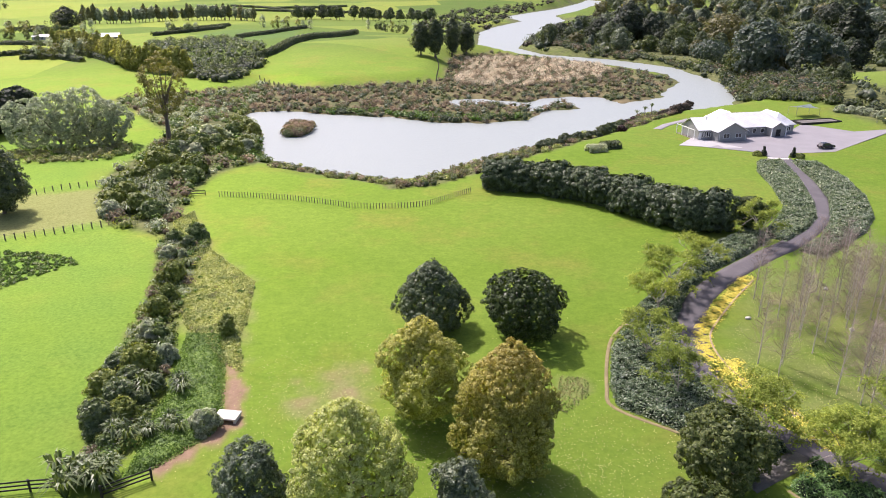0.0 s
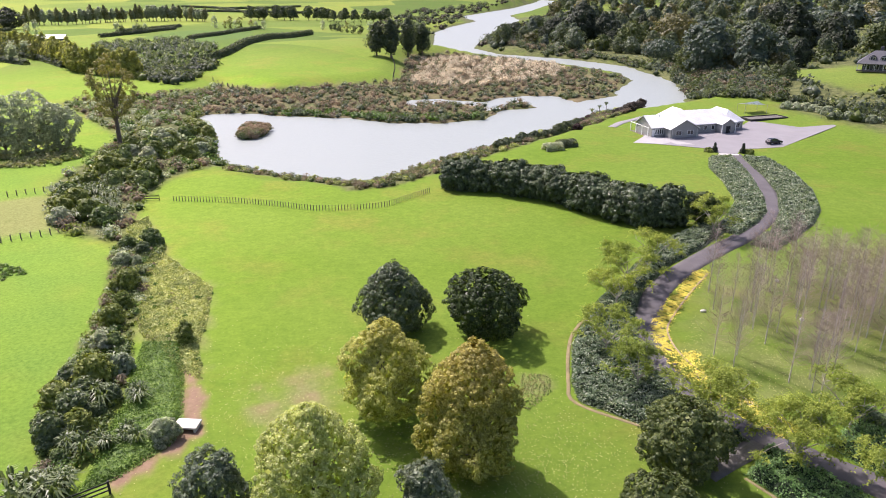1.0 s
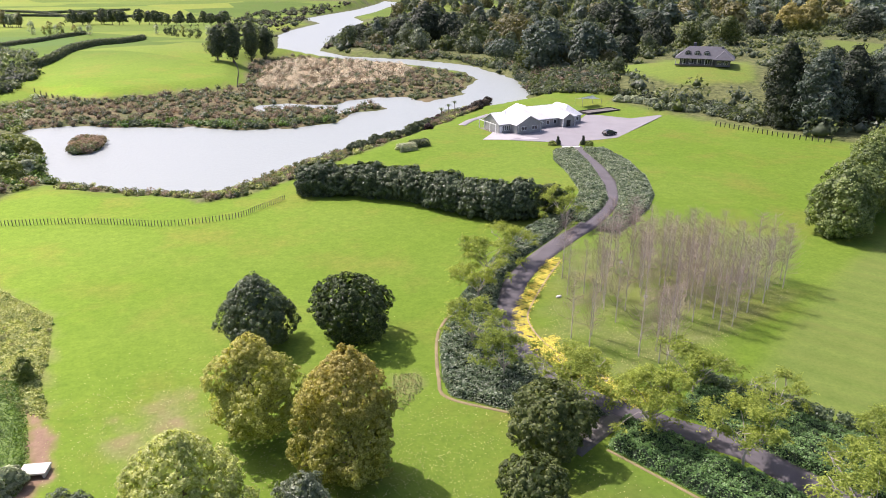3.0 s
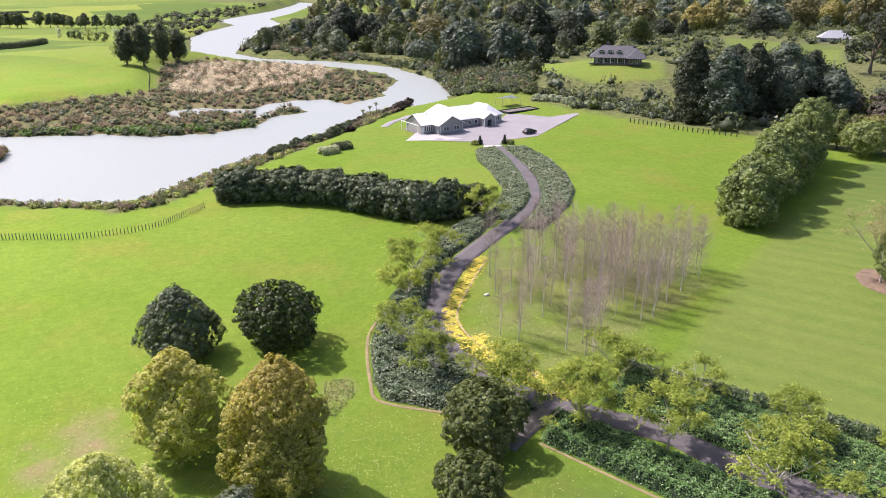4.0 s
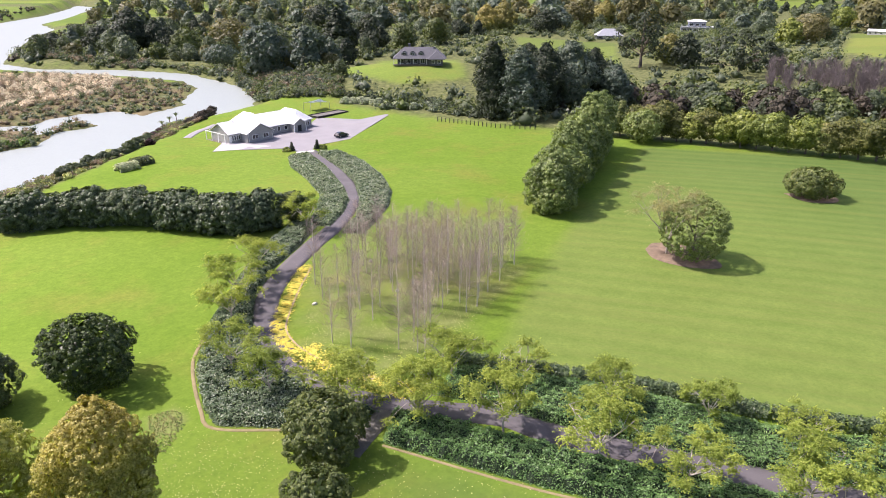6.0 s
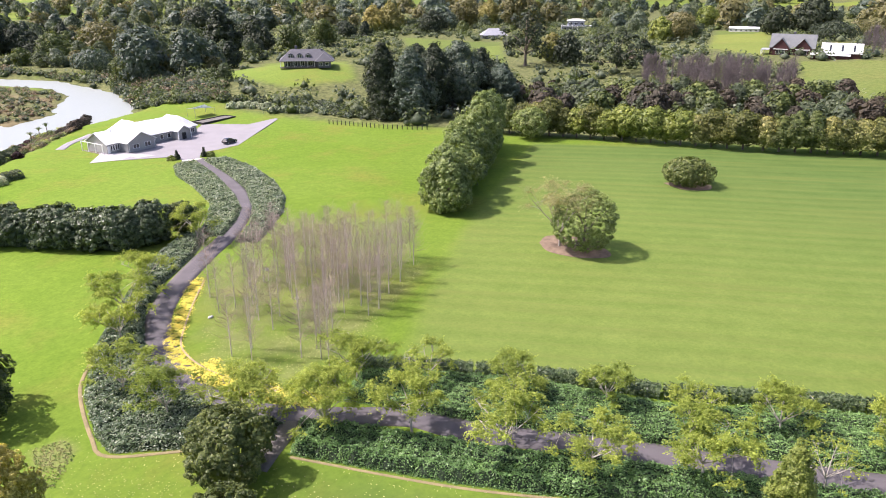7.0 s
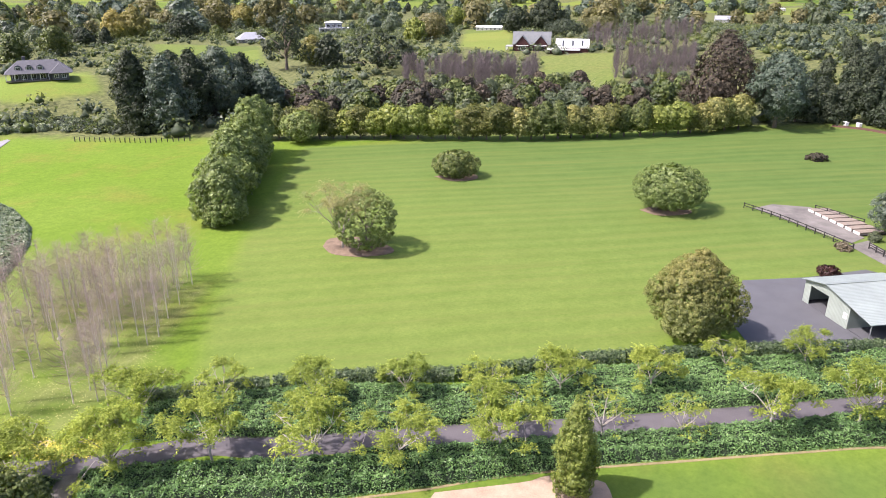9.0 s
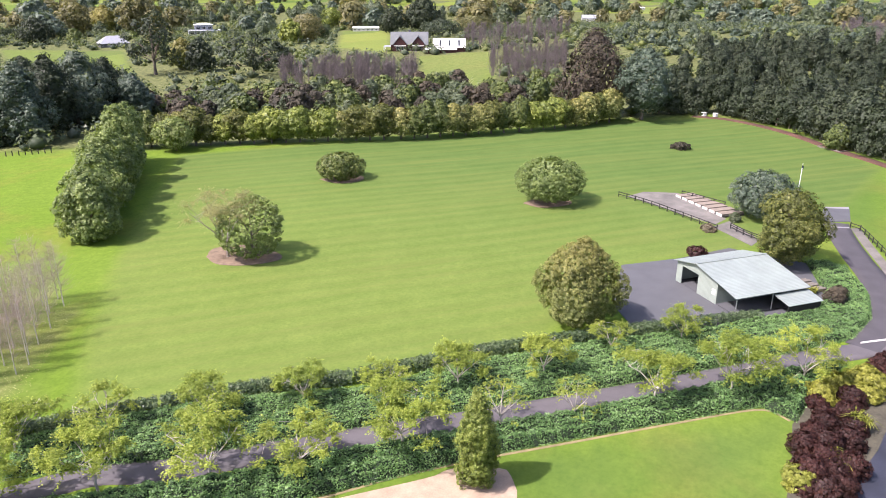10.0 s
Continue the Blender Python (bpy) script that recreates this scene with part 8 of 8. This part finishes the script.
for line in ([(787.2, 561.3), (825.3, 525.1), (916.3, 513.8)], [(503.1, 561.3), (528.0, 545.0), (553.5, 530.6)]):
    c = curve_through(line, 2.0)
    for i in range(0, len(c) - 6, 6):
        a, b = c[i], c[i + 6]
        copy_thing(scrub_hedge[0], on_land((a + b) / 2, math.degrees(math.atan2(b[1] - a[1], b[0] - a[0]))) @ Matrix.Diagonal((np.hypot(*(b - a)) / 10, 1.6, 2.2, 1)))

# ---- planting round the house and shed ----
for k, p in enumerate(((80.4, 173.6), (87.0, 171.9))):
    stand(leaf_tree("gate_conifer", 520 + k, 2.6, 1.5, 0.0, "cone", L_PINE, 1400, 0.1, "small dark upright conifer at the head of the drive", 12, 0.2, "shrub"), p)
    q = (p[0] + (-1.5, 1.6)[k], p[1] + (0.3, -0.6)[k])
    stand(shrub("gate_shrub", 522 + k, 1.2, 2.4, L_CYPRESS, 1600, 0.13, "low olive shrub beside the gate conifer", 12), q)
oblong = [hedge_block(5.0, 3.2, 1.6, 525 + k, (L_GREY, L_WOOD)[k], "mounded grey-green shrub bed on the lawn edge", "lawn edge mounds", 260, 0.2) for k in range(2)]
for k, (p, t) in enumerate((((39.2, 177.4), 18), ((43.6, 181.0), 18))):
    oblong[k].matrix_basis = on_land(p, t)
river_row = curve_through([(26.2, 182.8), (35.6, 194.0), (44.3, 198.4), (55.3, 217.2)], 2.8)
rs = [shrub("river_shrub", 530, 2.6, 3.6, L_WOOD, 1300, 0.22, "dark rounded shrub along the river edge", 12, group="river edge shrubs")]
spread_copies(rs, river_row, rng, 0.85, 1.15)
lawn_row = list(curve_through([(127.4, 226.6), (132.3, 222.9), (135.3, 216.4)], 2.6)) + list(curve_through([(134.8, 211.0), (142.2, 204.7)], 2.6))
ls = [shrub("lawn_shrub", 531, 2.4, 4.0, L_GREY, 1800, 0.2, "clipped dark shrub at the edge of the upper lawn", 12, group="upper lawn shrubs")]
spread_copies(ls, lawn_row, rng, 0.85, 1.15)
gold = [flax(532, 1.5, 120, "golden tussock along the upper bank", L_REED, "tussock", "bank tussocks")]
spread_copies(gold, curve_through([(54.1, 212.2), (65.4, 228.9), (74.7, 229.9), (92.9, 265.8)], 1.4), rng, 0.8, 1.2)


def cabbage_tree(seed, h):
    rng2 = np.random.default_rng(seed)
    root = tagged(new("cabbage_tree"), "small cabbage tree with a spiky head by the river", "tree", "cabbage trees")
    part("trunk", mesh_of("trunk", [limb([(0, 0, -0.2), (0.1, 0, h * 0.6), (0, 0, h)], [0.16, 0.12, 0.1], 6)], [BARK]), None, root)
    head = [(v * [1, 1, 1] + [0, 0, h - 0.1], f, m) for v, f, m in blades(rng2, 60, 1.5, 0.09, 1.2)]
    part("crown", mesh_of("crown", head, [L_FLAX]), None, root)
    return root


for k, p in enumerate(((63.9, 232.6), (67.5, 236.5), (69.3, 235.1))):
    stand(cabbage_tree(540 + k, 2.6 + 0.4 * k), p)
stand(leaf_tree("olive_tree", 550, 9.4, 11.8, 0.3, "round", L_GUM, 9000, 0.15, "blue-green rounded tree beside the steps", 44, 0.18), (142.3, -23.6))
stand(leaf_tree("autumn_tree", 551, 12.7, 11.7, 0.6, "round", L_BOUNDARY, 16000, 0.13, "bronze-green tree behind the shed", 55, 0.16), (117.2, -24.3))
stand(shrub("garden_shrub", 552, 1.8, 2.2, L_WOOD, 1500, 0.13, "dark shrub behind the rail", 10), (138.2, -18.6))
stand(shrub("garden_shrub", 553, 1.3, 2.6, L_REED, 1500, 0.12, "dry grassy shrub at the rail's foot", 10), (131.2, -13.3))
stand(shrub("garden_shrub", 554, 1.6, 3.4, L_MAROON, 1800, 0.13, "maroon low shrub at the yard edge", 12), (117.4, -10.7))
stand(shrub("garden_shrub", 555, 3.0, 3.6, L_BROWN, 2600, 0.12, "russet shrub in the ivy bed", 14), (102.6, -28.8))
stand(flax(556, 1.5, 90, "golden spiky tuft behind the shed", L_GOLD, "spiky_tuft"), (106.0, -26.4))
red = [shrub("maroon_shrub", 560 + k, (2.1, 2.7, 1.8)[k], (3.4, 3.8, 2.9)[k], L_MAROON, 4200, 0.09, ("low maroon shrub", "tall maroon shrub", "small dark maroon shrub")[k] + " in the border", 14, group="maroon border") for k in range(3)]
spread_copies(red, [(73.4, -20.9), (69.2, -21.0), (72.0, -23.7), (64.4, -18.1), (65.0, -20.2), (66.6, -22.5), (60.0, -17.8), (60.5, -19.8), (62.0, -21.8), (58.3, -17.2), (57.8, -18.8), (67.4, -19.6), (69.4, -23.6), (62.8, -19.4), (75.2, -24.6), (84.4, -30.0), (86.4, -31.2), (82.6, -30.6), (58.8, -20.2), (71.6, -21.2)], rng, 0.75, 1.0)
golden = [shrub("golden_shrub", 566 + k, 1.5, 2.2, L_GOLD, 2600, 0.09, "yellow-green feathery shrub in the border", 14, group="golden shrubs") for k in range(2)]
spread_copies(golden, [(59.0, -16.6), (79.7, -26.0), (77.7, -23.6), (78.9, -27.8), (75.2, -21.6), (81.6, -27.6), (76.6, -26.6), (59.4, -17.6)], rng, 1.1, 1.5)
fronds = [flax(570, 2.0, 120, "yellow-green palm-like tuft in the border", L_GOLD, "palm_tuft", "palm tufts")]
spread_copies(fronds, [(70.1, -24.3), (62.4, -20.4)], rng, 0.9, 1.2)

# river bank beside the house
brown_row = [shrub("brown_bank_shrub", 575, 2.4, 3.6, L_RUST, 1500, 0.2, "reddish brown shrub on the river bank", 12, group="brown bank shrubs")]
spread_copies(brown_row, curve_through([(72.3, 231.5), (77.2, 234.9), (92.6, 267.5)], 2.4), rng, 0.85, 1.15)
spread_copies([shrub("bank_maroon_shrub", 577, 2.0, 2.8, L_MAROON, 1200, 0.16, "dark maroon shrub on the river bank", 12, group="maroon bank shrubs")], [(51.9, 203.6), (58.3, 222.8), (62.8, 232.4)], rng, 0.9, 1.2)
ribbon("terrace_path", [(77.2, 220.5), (72.8, 216.5), (67.6, 212.1), (62.9, 205.7)], 2.4, PAVING, "pale concrete path from the house to the river bank", 0.06, "path")

# pale stones in the birch grove
for k, p in enumerate(((39.8, 82.7), (54.7, 92.0), (51.6, 79.5))):
    rs2 = np.random.default_rng(580 + k)
    v = ICO_V * [0.45, 0.32, 0.28] * (1 + 0.2 * rs2.uniform(-1, 1, (len(ICO_V), 1)))
    st = new("pale_stone", mesh_of("pale_stone", [(v, ICO_F, 0)], [CONCRETE]))
    st.matrix_basis = on_land(p, 40 * k, 1.0, 0.1)
    tagged(st, "small pale stone in the birch grove grass", "stone", "grove stones")

# white boxes at the wood edge
for p in ((252.9, -19.3), (252.5, -22.9)):
    hive = thing("storage_box", on_land(p, 30), "small white painted box on the grass at the wood edge", "box")
    part("body", box(bmesh.new(), -0.7, -0.5, 0.1, 0.7, 0.5, 1.1, 0.03), WHITE_PAINT, hive)
    part("lid", box(bmesh.new(), -0.78, -0.58, 1.1, 0.78, 0.58, 1.25, 0.03), WHITE_PAINT, hive)
    for u in (-0.55, 0.55):
        part("foot", box(bmesh.new(), u - 0.08, -0.45, 0.0, u + 0.08, 0.45, 0.1), GREY_TIMBER, hive)

# edges of the upper drive
slab("drive_strip", [(152.7, -37.1), (153.2, -41.7), (154.8, -42.0), (153.6, -37.3)], PAVING, "pale concrete strip across the drive", 0.09, "edging")
slab("drive_strip", [(139.0, -33.6), (139.8, -38.8), (140.5, -39.0), (139.7, -33.7)], PAVING, "pale concrete strip across the drive", 0.09, "edging")
slab("drive_strip", [(90.5, -29.2), (92.5, -32.9), (93.0, -33.0), (91.0, -29.4)], CONCRETE, "white concrete strip across the drive", 0.09, "edging")
slab("gravel_verge", [(139.9, -39.1), (140.4, -40.7), (130.9, -40.6), (122.4, -40.7), (113.0, -38.9), (121.4, -39.1), (131.5, -38.9)], GRAVEL, "tan gravel verge between drive and rail", 0.065, "verge")
